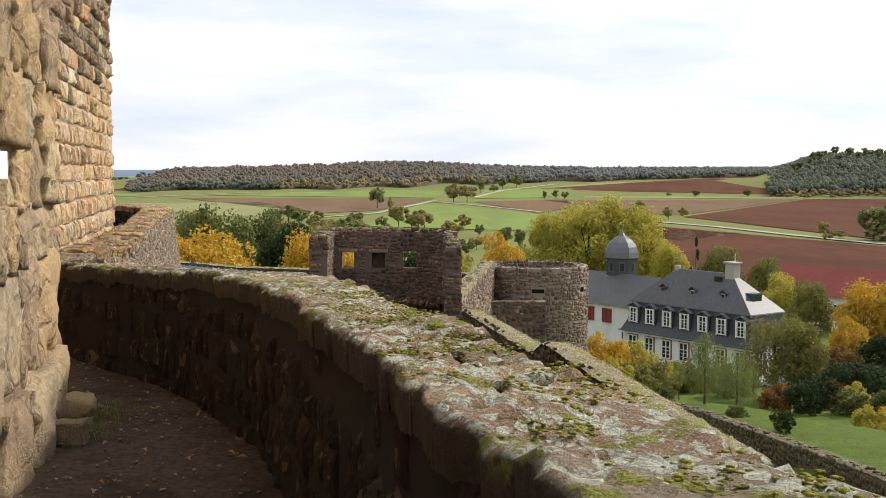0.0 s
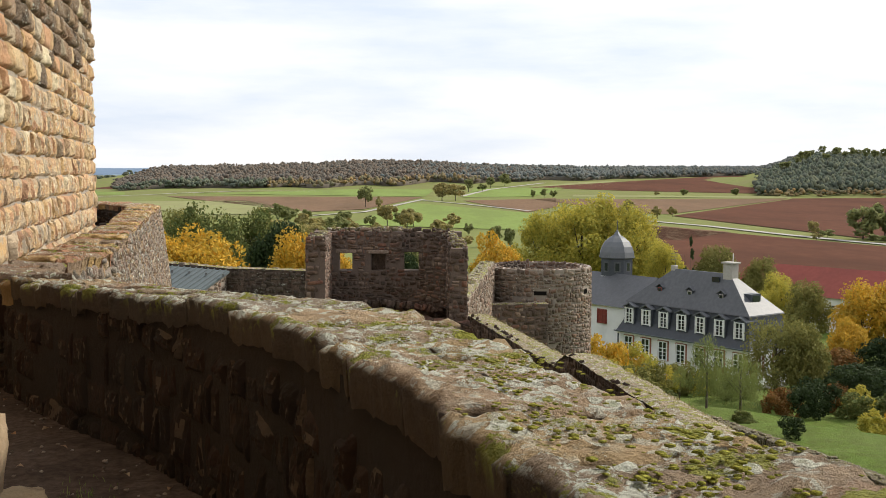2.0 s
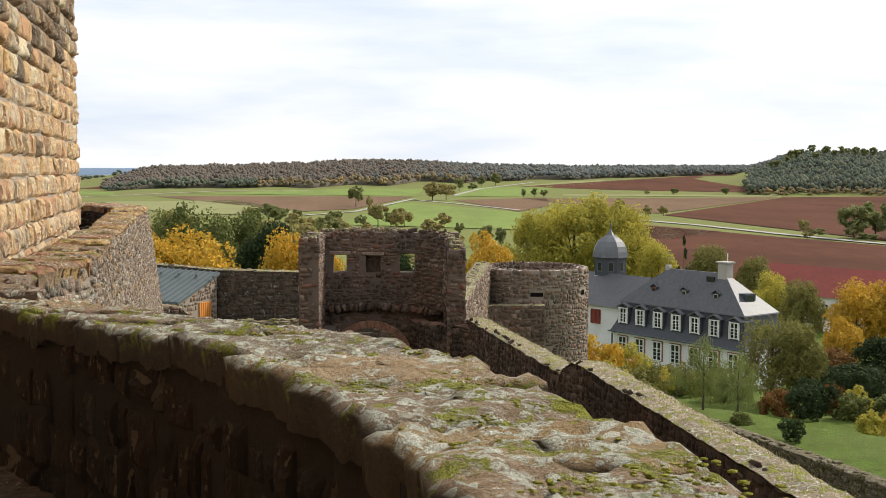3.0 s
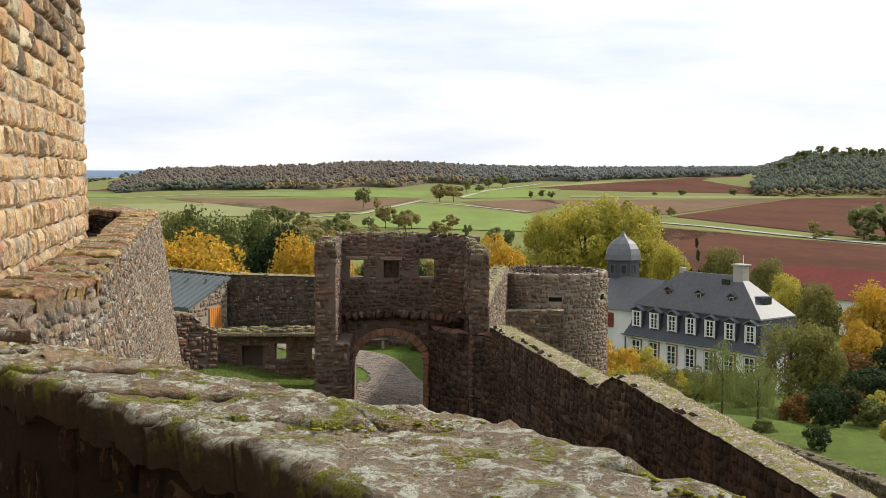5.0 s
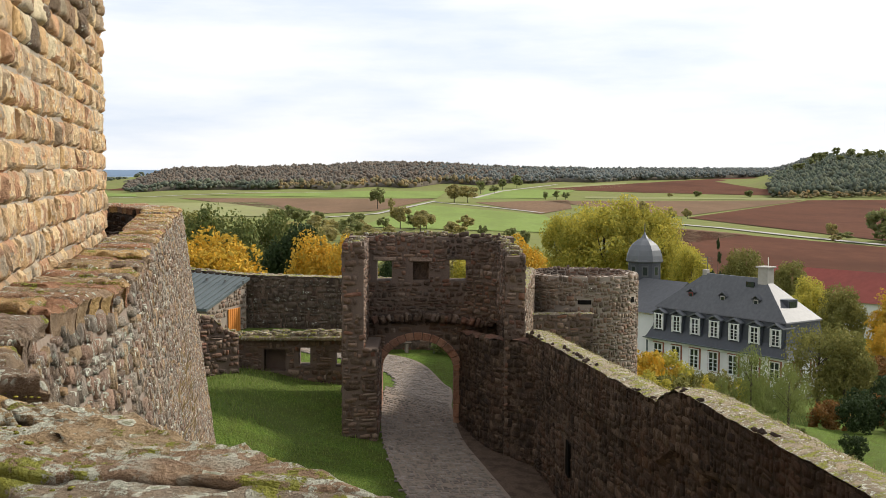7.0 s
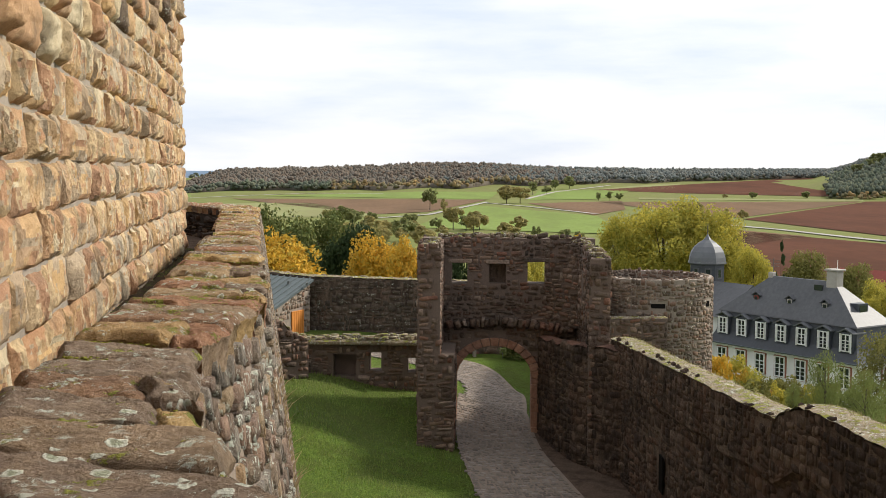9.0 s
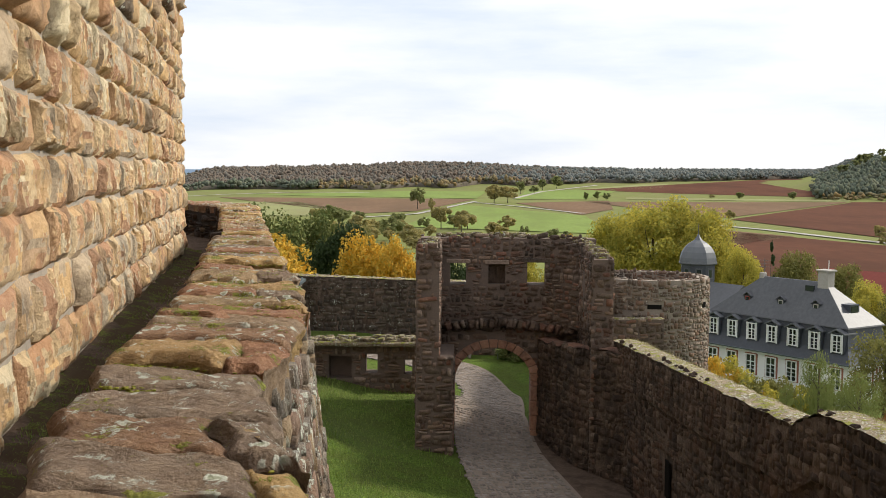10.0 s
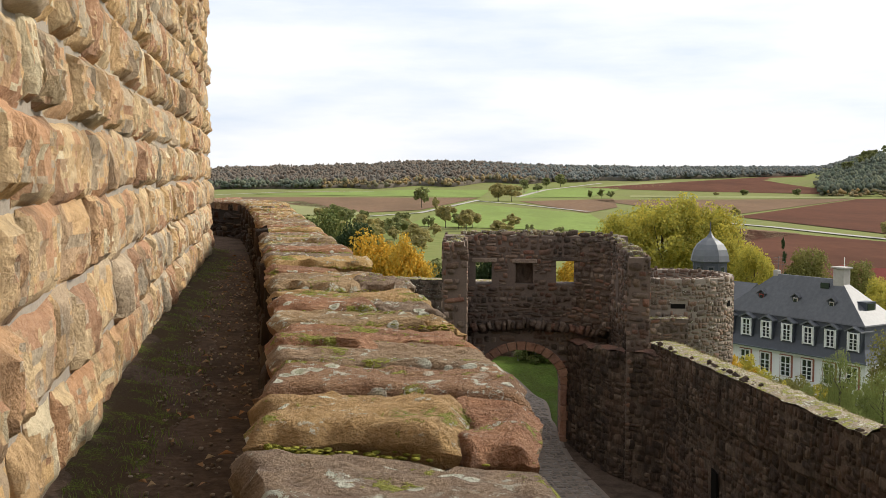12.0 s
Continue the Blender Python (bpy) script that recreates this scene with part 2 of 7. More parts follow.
m_ivy = stone_material("ivy_grown_stone", [(0.07, 0.06, 0.025), (0.1, 0.085, 0.035), (0.055, 0.05, 0.025), (0.12, 0.1, 0.06)], grain=20, lichen=0.3, moss=0.5, dark=0.5, bump=1.0, depth=0.05, blotch=1.2)
m_red = stone_material("red_sandstone", [(0.4, 0.18, 0.115), (0.46, 0.23, 0.15), (0.36, 0.17, 0.12)], grain=25, dark=0.4, bump=0.8, depth=0.03)


def plain(name, a, b, scale=8.0, rough=0.7, metal=0.0, bump=0.2, depth=0.01, spec=0.3):
    k = Nodes(name)
    f = k.noise(scale, 6.0, 0.6)
    c = k.mix(f, a, b)
    c = k.mix(k.math("MULTIPLY", k.step(k.noise(scale * 0.13, 3.0), 0.45, 0.7), 0.35), c, k.mix(0.5, c, (0.03, 0.03, 0.03)))
    k.bump(f, bump, depth)
    return k.done(c, rough, metal, spec)


m_mortar = plain("lime_mortar", (0.2, 0.165, 0.13), (0.36, 0.31, 0.25), 35.0, 0.95, bump=0.8)
m_mortar_rubble = plain("rubble_mortar", (0.16, 0.122, 0.094), (0.25, 0.195, 0.155), 30.0, 0.95, bump=0.8)
m_mortar_dark = plain("old_mortar", (0.1, 0.072, 0.056), (0.19, 0.14, 0.112), 30.0, 0.95, bump=0.8)
m_mortar_grey = plain("grey_mortar", (0.2, 0.165, 0.135), (0.36, 0.3, 0.245), 22.0, 0.95, bump=0.8)
k = Nodes("weathered_plaster")
v = k.mapped(k.where(), (1.0, 1.0, 0.35))
f1, f2, f3 = k.noise(2.2, 7.0, 0.7, v), k.noise(9.0, 8.0, 0.75), k.noise(0.5, 4.0)
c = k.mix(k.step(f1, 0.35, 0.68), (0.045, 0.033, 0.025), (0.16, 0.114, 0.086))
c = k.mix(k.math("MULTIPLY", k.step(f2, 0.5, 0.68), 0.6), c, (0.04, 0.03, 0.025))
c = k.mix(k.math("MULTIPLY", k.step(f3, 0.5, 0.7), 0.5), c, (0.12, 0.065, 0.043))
k.bump(k.math("ADD", f1, f2), 1.0, 0.08)
m_plaster = k.done(c, 0.95, 0.0, 0.1)
m_slate = plain("slate", (0.035, 0.04, 0.05), (0.075, 0.08, 0.095), 5.0, 0.42, bump=0.3)
m_slate_roof = plain("slate_roof", (0.045, 0.047, 0.053), (0.12, 0.12, 0.128), 3.0, 0.55, bump=0.5, spec=0.4)
m_white = plain("white_render", (0.72, 0.72, 0.72), (0.82, 0.82, 0.81), 2.0, 0.85, bump=0.1)
m_frame = plain("white_window_paint", (0.74, 0.74, 0.72), (0.8, 0.8, 0.78), 20.0, 0.5)
m_surround = plain("sandstone_surround", (0.26, 0.1, 0.07), (0.36, 0.16, 0.11), 12.0, 0.85)
m_wood_red = plain("red_painted_wood", (0.2, 0.04, 0.03), (0.28, 0.06, 0.045), 15.0, 0.6)
m_wood_orange = plain("orange_stained_wood", (0.5, 0.17, 0.03), (0.6, 0.24, 0.05), 9.0, 0.6)
m_zinc = plain("zinc_sheet", (0.08, 0.1, 0.105), (0.115, 0.135, 0.14), 2.0, 0.55, metal=0.1)
m_lead = plain("lead_sheet", (0.1, 0.105, 0.115), (0.16, 0.165, 0.175), 2.0, 0.5, metal=0.1)
m_tile_red = plain("red_roof_tiles", (0.2, 0.045, 0.035), (0.3, 0.08, 0.06), 1.2, 0.8)
m_bark = plain("bark", (0.05, 0.04, 0.03), (0.12, 0.095, 0.07), 9.0, 0.95, bump=0.9, depth=0.04)
m_iron = plain("grey_iron", (0.1, 0.1, 0.1), (0.2, 0.2, 0.2), 20.0, 0.5, metal=0.6)
m_chimney = plain("pale_chimney_render", (0.32, 0.29, 0.26), (0.46, 0.43, 0.39), 4.0, 0.9)
g = Nodes("window_glass")
m_glass = g.done((0.02, 0.025, 0.03), 0.06, 0.0, 0.8)


def leaf_material(name, tones, through=0.25):
    k = Nodes(name)
    stops = [((i + 0.5) / len(tones), c) for i, c in enumerate(tones)]
    c = k.ramp(k.island(), stops)
    c = k.mix(k.step(k.noise(0.35, 3.0), 0.35, 0.65), c, k.mix(0.45, c, tones[-1]))
    m = k.done(c, 0.75, 0.0, 0.12)
    tr = k.n.new("ShaderNodeBsdfTranslucent")
    k.l.new(c, tr.inputs["Color"])
    mixer = k.n.new("ShaderNodeMixShader")
    mixer.inputs[0].default_value = through
    k.l.new(k.b.outputs[0], mixer.inputs[1]), k.l.new(tr.outputs[0], mixer.inputs[2])
    k.l.new(mixer.outputs[0], k.n["Material Output"].inputs["Surface"])
    return m


m_leaf_gold = leaf_material("golden_leaves", [(0.6, 0.32, 0.03), (0.68, 0.42, 0.05), (0.52, 0.32, 0.04), (0.42, 0.3, 0.05)])
m_leaf_yg = leaf_material("yellow_green_leaves", [(0.5, 0.42, 0.07), (0.58, 0.47, 0.085), (0.42, 0.37, 0.065), (0.3, 0.29, 0.06)], 0.4)
m_leaf_green = leaf_material("green_leaves", [(0.11, 0.14, 0.04), (0.15, 0.17, 0.05), (0.2, 0.19, 0.055), (0.09, 0.11, 0.035)])
m_leaf_dark = leaf_material("dark_leaves", [(0.035, 0.055, 0.02), (0.05, 0.07, 0.025), (0.03, 0.045, 0.018)])
m_leaf_willow = leaf_material("willow_leaves", [(0.22, 0.25, 0.08), (0.28, 0.3, 0.1), (0.17, 0.2, 0.065)])
m_leaf_rust = leaf_material("rusty_leaves", [(0.28, 0.11, 0.03), (0.2, 0.1, 0.03), (0.16, 0.1, 0.035)])
# Distant trees: paler leaf copies with some haze put into the colour.
m_leaf_far = leaf_material("distant_green_leaves", [(0.2, 0.23, 0.09), (0.25, 0.265, 0.1), (0.3, 0.28, 0.11), (0.17, 0.19, 0.08)], 0.42)
m_leaf_far_olive = leaf_material("distant_olive_leaves", [(0.34, 0.3, 0.12), (0.42, 0.34, 0.12), (0.28, 0.25, 0.11)], 0.42)
m_leaf_olive = leaf_material("olive_leaves", [(0.2, 0.19, 0.055), (0.27, 0.24, 0.07), (0.16, 0.16, 0.05)])


def woods_material(name, tones):
    k = Nodes(name)
    c = k.ramp(k.island(), [((i + 0.5) / len(tones), t) for i, t in enumerate(tones)])
    c = k.mix(k.step(k.noise(0.35, 5.0, 0.7), 0.35, 0.65), c, k.mix(0.2, c, (0.06, 0.06, 0.05)))
    k.bump(k.noise(0.5, 6.0, 0.7), 0.6, 2.0)
    return k.done(c, 1.0, 0.0, 0.0)


# Ridge and hill tones are greyed: distance haze put into the colour.
m_woods = woods_material("autumn_woods", [(0.165, 0.132, 0.105), (0.158, 0.14, 0.115), (0.18, 0.132, 0.098), (0.15, 0.137, 0.12), (0.172, 0.136, 0.106), (0.148, 0.14, 0.122)])
m_woods_cool = woods_material("haze_tinted_woods", [(0.14, 0.158, 0.15), (0.16, 0.165, 0.148), (0.136, 0.152, 0.148), (0.172, 0.165, 0.138)])
m_woods_green = woods_material("green_woods", [(0.1, 0.12, 0.09), (0.125, 0.142, 0.1), (0.165, 0.17, 0.112), (0.132, 0.138, 0.104), (0.096, 0.114, 0.09)])
m_woods_edge = woods_material("golden_woods", [(0.28, 0.195, 0.095), (0.18, 0.165, 0.1), (0.3, 0.195, 0.085), (0.145, 0.15, 0.1), (0.22, 0.18, 0.1)])


def ground_material(name, a, b, c3, scale, rough=0.95, bump=0.4, depth=0.05, stretch=(1, 1, 1)):
    k = Nodes(name)
    vec = k.mapped(k.where(), stretch)
    f, h = k.noise(scale, 8.0, 0.7, vec), k.noise(scale * 0.11, 4.0, 0.6, vec)
    c = k.mix(k.step(f, 0.3, 0.7), a, b)
    c = k.mix(k.math("MULTIPLY", k.step(h, 0.42, 0.68), 0.7), c, c3)
    k.bump(f, bump, depth)
    return k.done(c, rough, 0.0, 0.03)


k = Nodes("meadow_grass")
f1, f2, f3 = k.noise(14.0, 9.0, 0.75), k.noise(1.1, 6.0, 0.65), k.noise(0.09, 4.0)
c = k.mix(k.step(f1, 0.32, 0.66), (0.038, 0.07, 0.01), (0.145, 0.21, 0.032))
c = k.mix(k.math("MULTIPLY", k.step(f2, 0.4, 0.62), 0.8), c, k.mix(0.6, c, (0.075, 0.075, 0.02)))
c = k.mix(k.math("MULTIPLY", k.step(f3, 0.45, 0.62), 0.5), c, (0.12, 0.15, 0.04))
k.bump(k.math("ADD", f1, f2), 1.0, 0.12)
m_grass = k.done(c, 0.95, 0.0, 0.1)
m_field_green = ground_material("young_crop", (0.15, 0.2, 0.055), (0.185, 0.24, 0.07), (0.14, 0.175, 0.055), 0.35, stretch=(1, 0.25, 1))
m_field_pale = ground_material("pale_meadow", (0.2, 0.21, 0.095), (0.24, 0.245, 0.11), (0.2, 0.19, 0.095), 0.3, stretch=(1, 0.25, 1))
m_field_brown = ground_material("ploughed_soil", (0.085, 0.036, 0.022), (0.11, 0.047, 0.029), (0.06, 0.026, 0.016), 0.3, stretch=(0.6, 0.25, 1))
m_floor = ground_material("undergrowth", (0.11, 0.092, 0.072), (0.15, 0.125, 0.098), (0.1, 0.095, 0.08), 0.2)
# Haze-like fading is put into this colour and the field greens.
m_far_meadow = ground_material("hazed_valley_meadow", (0.135, 0.155, 0.05), (0.18, 0.19, 0.068), (0.155, 0.15, 0.065), 0.12)
m_field_tan = ground_material("stubble_field", (0.14, 0.088, 0.055), (0.18, 0.115, 0.072), (0.12, 0.08, 0.05), 0.3, stretch=(1, 0.25, 1))
m_track = ground_material("pale_track", (0.32, 0.3, 0.27), (0.4, 0.37, 0.34), (0.28, 0.26, 0.23), 1.0)
# The plain's blue-grey is distance haze put into its colour.
m_far = ground_material("haze_plain", (0.17, 0.23, 0.28), (0.21, 0.27, 0.32), (0.15, 0.2, 0.26), 0.02)
m_path = ground_material("earth_path", (0.068, 0.047, 0.035), (0.145, 0.103, 0.076), (0.045, 0.032, 0.024), 25.0, bump=0.9, depth=0.02)
m_cobble = stone_material("cobbles", [(0.17, 0.15, 0.135), (0.215, 0.19, 0.175), (0.14, 0.122, 0.11), (0.25, 0.225, 0.205)], grain=20, dark=0.5, pale=0.7)


# ---- building helpers ----
def mesh_object(name, verts, faces, material, parent=None, smooth=False, label=""):
    me = bpy.data.meshes.new(name)
    me.from_pydata(np.array(verts, float).tolist(), [], faces)
    if material is not None:
        me.materials.append(material)
    if smooth:
        me.polygons.foreach_set("use_smooth", [True] * len(me.polygons))
    me.update()
    ob = new(name, me)
    if parent is not None:
        ob.parent = parent
    if label:
        ob["label"] = label
    return ob


def part(name, bm, material, parent, label="", smooth=False):
    me = bpy.data.meshes.new(name)
    bm.to_mesh(me)
    bm.free()
    me.materials.append(material)
    if smooth:
        me.polygons.foreach_set("use_smooth", [True] * len(me.polygons))
    ob = new(name, me)
    ob.parent = parent
    if label:
        ob["label"] = label
    return ob


def empty(name, x=0.0, y=0.0, z=0.0, rz=0.0):
    ob = new(name)
    ob.matrix_basis = pose(x, y, z, 0, 0, rz)
    return ob


def box(bm, x0, x1, y0, y1, z0, z1, bevel=0.0, m=None):
    r = bmesh.ops.create_cube(bm, size=1.0)
    vs = r["verts"]
    bmesh.ops.transform(bm, matrix=Matrix.Translation(((x0 + x1) / 2, (y0 + y1) / 2, (z0 + z1) / 2)) @ Matrix.Diagonal((x1 - x0, y1 - y0, z1 - z0, 1)), verts=vs)
    if bevel:
        es = list({e for v in vs for e in v.link_edges})
        out = bmesh.ops.bevel(bm, geom=es, offset=bevel, segments=1, affect="EDGES")
        vs = out["verts"]
    if m is not None:
        bmesh.ops.transform(bm, matrix=m, verts=list({v for v in vs if v.is_valid}))


def boxed(name, material, parent, dims, bevel=0.0, label="", m=None):
    bm = bmesh.new()
    box(bm, *dims, bevel=bevel, m=m)
    return part(name, bm, material, parent, label)


def lerp(a, b, f):
    return a + (b - a) * f


def smooth01(x):
    x = min(1.0, max(0.0, x))
    return x * x * (3 - 2 * x)


def along(line):
    """A polyline as a function of metres: place, and the unit direction; and its length."""
    pts = [np.array(p, float) for p in line]
    acc = [0.0]
    for a, b in zip(pts, pts[1:]):
        acc.append(acc[-1] + float(np.linalg.norm((b - a)[:2])))

    steps = [(b - a, (b - a) / np.linalg.norm((b - a)[:2])) for a, b in zip(pts, pts[1:])]

    def at(s):
        i = 0
        while i < len(pts) - 2 and s > acc[i + 1]:
            i += 1
        return pts[i] + steps[i][0] * ((s - acc[i]) / max(1e-6, acc[i + 1] - acc[i])), steps[i][1]
    return at, acc[-1]


# ---- ground ----
SPOTS = [(-3.9, 37.3, -6.1), (-2.7, 34, -6.7), (-1, 30, -6.8), (-1.8, 38, -6.6), (0, 45, -6.6), (-1.5, 55, -6.6), (-7.4, 41.5, -4.85), (-4.5, 41.5, -5.5), (-5, 33, -5.7), (-4.5, 27, -5.9), (-5, 20, -5.0), (-8, 36, -4.6), (-9, 30, -4.2),
         (-12, 48, -5.5), (-10, 60, -6.2), (1, 24, -7.2), (0, 15, -6.8), (8, 62, -10.5), (5, 48, -8.5), (9, 36, -9.2), (15.5, 52, -11.5), (19, 60, -12.4), (15, 40, -9.8),
         (20, 73, -14.6), (28, 72, -16), (24, 88, -17), (22, 105, -18.8), (35, 100, -19), (45, 85, -18), (14, 100, -17.5), (0, 100, -15), (-20, 80, -10), (-30, 60, -8), (12, 75, -14.8), (11.5, 67, -13.8), (12, 57, -12.6), (12, 48, -11.4)]
SX, SY, SZ = (np.array([s[i] for s in SPOTS], float) for i in range(3))


def far_height(x, y):
    q = x / max(y, 1.0)
    z = float(np.interp(y, [0, 150, 300, 1000, 1250, 1900, 2400, 4800], [-16, -22, -24, -23, -20, 0, 4, -14]))
    if y > 1000:
        z = lerp(float(np.interp(y, [1000, 2400, 4800], [-23, -23, -26])), z, smooth01((q + 0.285) / 0.075))
    if y > 1300:
        z += 9 * math.exp(-((q + 0.03) / 0.085) ** 2) * smooth01((y - 1300) / 350)
    hill = smooth01((q - 0.30) / 0.06) * smooth01((y - 1000) / 450) * smooth01((3000 - y) / 900)
    return z + 28 * hill


def height(x, y):
    """The ground's height."""
    f = smooth01((math.hypot(x, y) - 95) / 70)
    z = 0.0
    if f < 1:
        w = 1.0 / ((SX - x) ** 2 + (SY - y) ** 2 + 4.0) ** 1.8
        z += (1 - f) * float((w * SZ).sum() / w.sum())
    return z + f * far_height(x, y)


def spaced(*runs):
    out = []
    for a, b, step in runs:
        out += list(np.arange(a, b, step))
    return out


gx = spaced((-2600, -400, 110), (-400, -60, 20), (-60, -16, 4), (-16, 30, 0.8), (30, 70, 3), (70, 400, 15), (400, 2700, 110))
gy = spaced((-60, 8, 8), (8, 64, 0.8), (64, 130, 2.5), (130, 400, 10), (400, 1500, 25), (1500, 4900, 80))
gv = [(x, y, height(x, y)) for y in gy for x in gx]
gf = [(j * len(gx) + i, j * len(gx) + i + 1, (j + 1) * len(gx) + i + 1, (j + 1) * len(gx) + i) for j in range(len(gy) - 1) for i in range(len(gx) - 1)]
ground_mesh = mesh_object("ground", gv, gf, m_grass, smooth=True)
ground_mesh.data.materials.append(m_far_meadow)
ground_mesh.data.polygons.foreach_set("material_index", [1 if gv[f[0]][1] > 190 else 0 for f in gf])
ground = tagged(ground_mesh, "green meadow ground falling from the castle to the valley", "ground", kind="structure")


def patch(corners, n, lift):
    a, b, c, d = [np.array(p, float) for p in corners]
    vs, fs = [], []
    for j in range(n + 1):
        for i in range(n + 1):
            p = lerp(lerp(a, b, i / n), lerp(d, c, i / n), j / n)
            vs.append((p[0], p[1], height(p[0], p[1]) + lift))
    for j in range(n):
        for i in range(n):
            k = j * (n + 1) + i
            fs.append((k, k + 1, k + n + 2, k + n + 1))
    return vs, fs


def field(kind, *corners):
    vs, fs = patch(corners, 20, 0.3)
    name = {"young_crop": "green_field", "stubble_field": "stubble_field", "pale_meadow": "pale_meadow", "ploughed_soil": "ploughed_field"}[kind]
    label = {"young_crop": "bright green field of young crop", "stubble_field": "pale brown stubble field on flat land", "pale_meadow": "pale yellow-green meadow strip", "ploughed_soil": "dark reddish-brown ploughed field"}[kind]
    return tagged(mesh_object(name, vs, fs, MATS[kind], smooth=True), label, "field", kind="structure")


def track(width, line):
    at, length = along(line)
    vs, fs = [], []
    n = 40
    for i in range(n + 1):
        p, d = at(length * i / n)
        for s in (-0.5, 0.5):
            x, y = p[0] - d[1] * width * s, p[1] + d[0] * width * s
            vs.append((x, y, height(x, y) + 0.36))
        if i:
            fs.append((2 * i - 2, 2 * i - 1, 2 * i + 1, 2 * i))
    return tagged(mesh_object("farm_track", vs, fs, m_track), "pale gravel farm track between the fields", "track", kind="structure")


field("young_crop", (-212, 1085), (-70, 1256), (21, 1258), (8, 1031))
field("stubble_field", (-222, 1010), (6, 1017), (-33, 714), (-64, 667))
field("pale_meadow", (-228, 848), (-135, 895), (-55, 635), (-124, 619))
field("young_crop", (-5, 855), (67, 661), (59, 470), (-32, 516))
field("young_crop", (66, 1287), (179, 1333), (109, 1049), (42, 1018))
field("stubble_field", (38, 917), (125, 1007), (99, 781), (67, 678))
field("ploughed_soil", (263, 1484), (549, 1835), (359, 1161), (131, 1317))
field("pale_meadow", (132, 1331), (222, 1482), (270, 1521), (232, 1365))
field("pale_meadow", (153, 1098), (363, 1078), (345, 1034), (146, 1051))
field("stubble_field", (101, 971), (340, 1024), (147, 654), (133, 671))
field("ploughed_soil", (144, 631), (344, 1023), (467, 1042), (177, 384))
field("ploughed_soil", (102, 528), (167, 362), (92, 189), (36, 190))
field("stubble_field", (107, 528), (131, 466), (96, 411), (81, 421))
field("young_crop", (-355, 1230), (-296, 1153), (-270, 1053), (-308, 1068))
field("ploughed_soil", (-623, 2123), (-389, 1509), (-337, 1308), (-414, 1412))
track(5, [(116, 568), (134, 517), (147, 454), (158, 411), (167, 384)])
track(4, [(-57, 613), (-31, 668), (6, 949)])
track(4, [(6, 916), (36, 829), (70, 697)])
track(5, [(43, 1047), (81, 1260), (165, 1444)])
track(5, [(-281, 992), (-233, 1085), (-182, 1174), (-101, 1177)])

# ---- generic masonry ----
RING = 7
STONE_VERTS = 2 * RING + 1
STONE_FACES = [f for i in range(RING) for f in ((i, (i + 1) % RING, RING + (i + 1) % RING, RING + i), (RING + i, RING + (i + 1) % RING, 2 * RING))]


def stones(surf, u0, u1, v0, v1, course, length, proud, rng, skip=None, gap=0.012, inset=0.25, top=None, split=0.28):
    """Uneven rubble in wavering courses on surf(u, v) -> place, normal; each stone is an island with a seven-cornered outline and a pillowed face."""
    vs, fs = [], []
    v = v0
    row = rng.uniform(0, 99)
    while v < v1:
        h0 = course * rng.uniform(0.7, 1.4)
        u = u0 - length * rng.random()
        row += 1.7
        while u < u1:
            w = length * rng.choice((0.4, 0.6, 0.8, 1.0, 1.3, 1.8)) * rng.uniform(0.8, 1.2)
            a, b = max(u, u0) + gap, min(u + w, u1) - gap
            u += w
            if b - a < 0.2 * length or rng.random() < 0.03:
                continue
            lift = course * 0.75 * noise.noise((u * 0.8, row * 0.13, 0.5)) + course * rng.uniform(-0.22, 0.22)
            tall = h0 * rng.uniform(0.8, 1.3)
            pieces = ((v + lift, tall),) if rng.random() >= split else ((v + lift, tall * 0.48), (v + lift + tall * 0.5, tall * 0.5))
            for vv0, h in pieces:
                uc, vc = (a + b) / 2, vv0 + h / 2
                hu, hv = (b - a) / 2, h / 2 - gap
                if skip is not None and skip(uc, vc, hu, h / 2):
                    continue
                if top is not None and vc > top(uc):
                    continue
                p = proud * rng.uniform(0.2, 1.7)
                turn, square = rng.uniform(-0.16, 0.16), rng.uniform(0.28, 0.5)
                base = len(vs)
                outline = []
                for i in range(RING):
                    t = 2 * math.pi * (i + 0.5) / RING
                    c, d = math.cos(t), math.sin(t)
                    x = math.copysign(abs(c) ** square, c) * hu * rng.uniform(0.84, 1.08)
                    y = math.copysign(abs(d) ** square, d) * hv * rng.uniform(0.84, 1.1) + turn * x
                    outline.append((x, y))
                for x, y in outline:
                    q, n = surf(uc + x, vc + y)
                    vs.append(q - n * 0.05)
                tu, tv = rng.uniform(-0.35, 0.35), rng.uniform(-0.35, 0.35)
                for x, y in outline:
                    k = 1 - inset * rng.uniform(0.5, 1.3)
                    q, n = surf(uc + x * k, vc + y * k)
                    vs.append(q + n * (0.004 + p * (0.9 + 0.6 * (tu * x / hu + tv * y / max(hv, 0.01)))))
                q, n = surf(uc + rng.uniform(-0.2, 0.2) * hu, vc + rng.uniform(-0.2, 0.2) * hv)
                vs.append(q + n * (0.004 + p * rng.uniform(0.8, 1.2)))
                fs += [tuple(base + k for k in f) for f in STONE_FACES]
        v += h0
    return vs, fs


def split_stones(vs, fs, single, limit, name, material, parent):
    """Takes up to limit stones whose middle lies in single (a test of its place) out into objects of their own."""
    keep_v, keep_f = [], []
    made = 0
    for i in range(0, len(vs), STONE_VERTS):
        if made < limit and single(vs[i + STONE_VERTS - 1]):
            mesh_object(name, vs[i:i + STONE_VERTS], STONE_FACES, material, parent, smooth=True)
            made += 1
        else:
            b = len(keep_v)
            keep_v += vs[i:i + STONE_VERTS]
            keep_f += [tuple(b + k for k in f) for f in STONE_FACES]
    return keep_v, keep_f


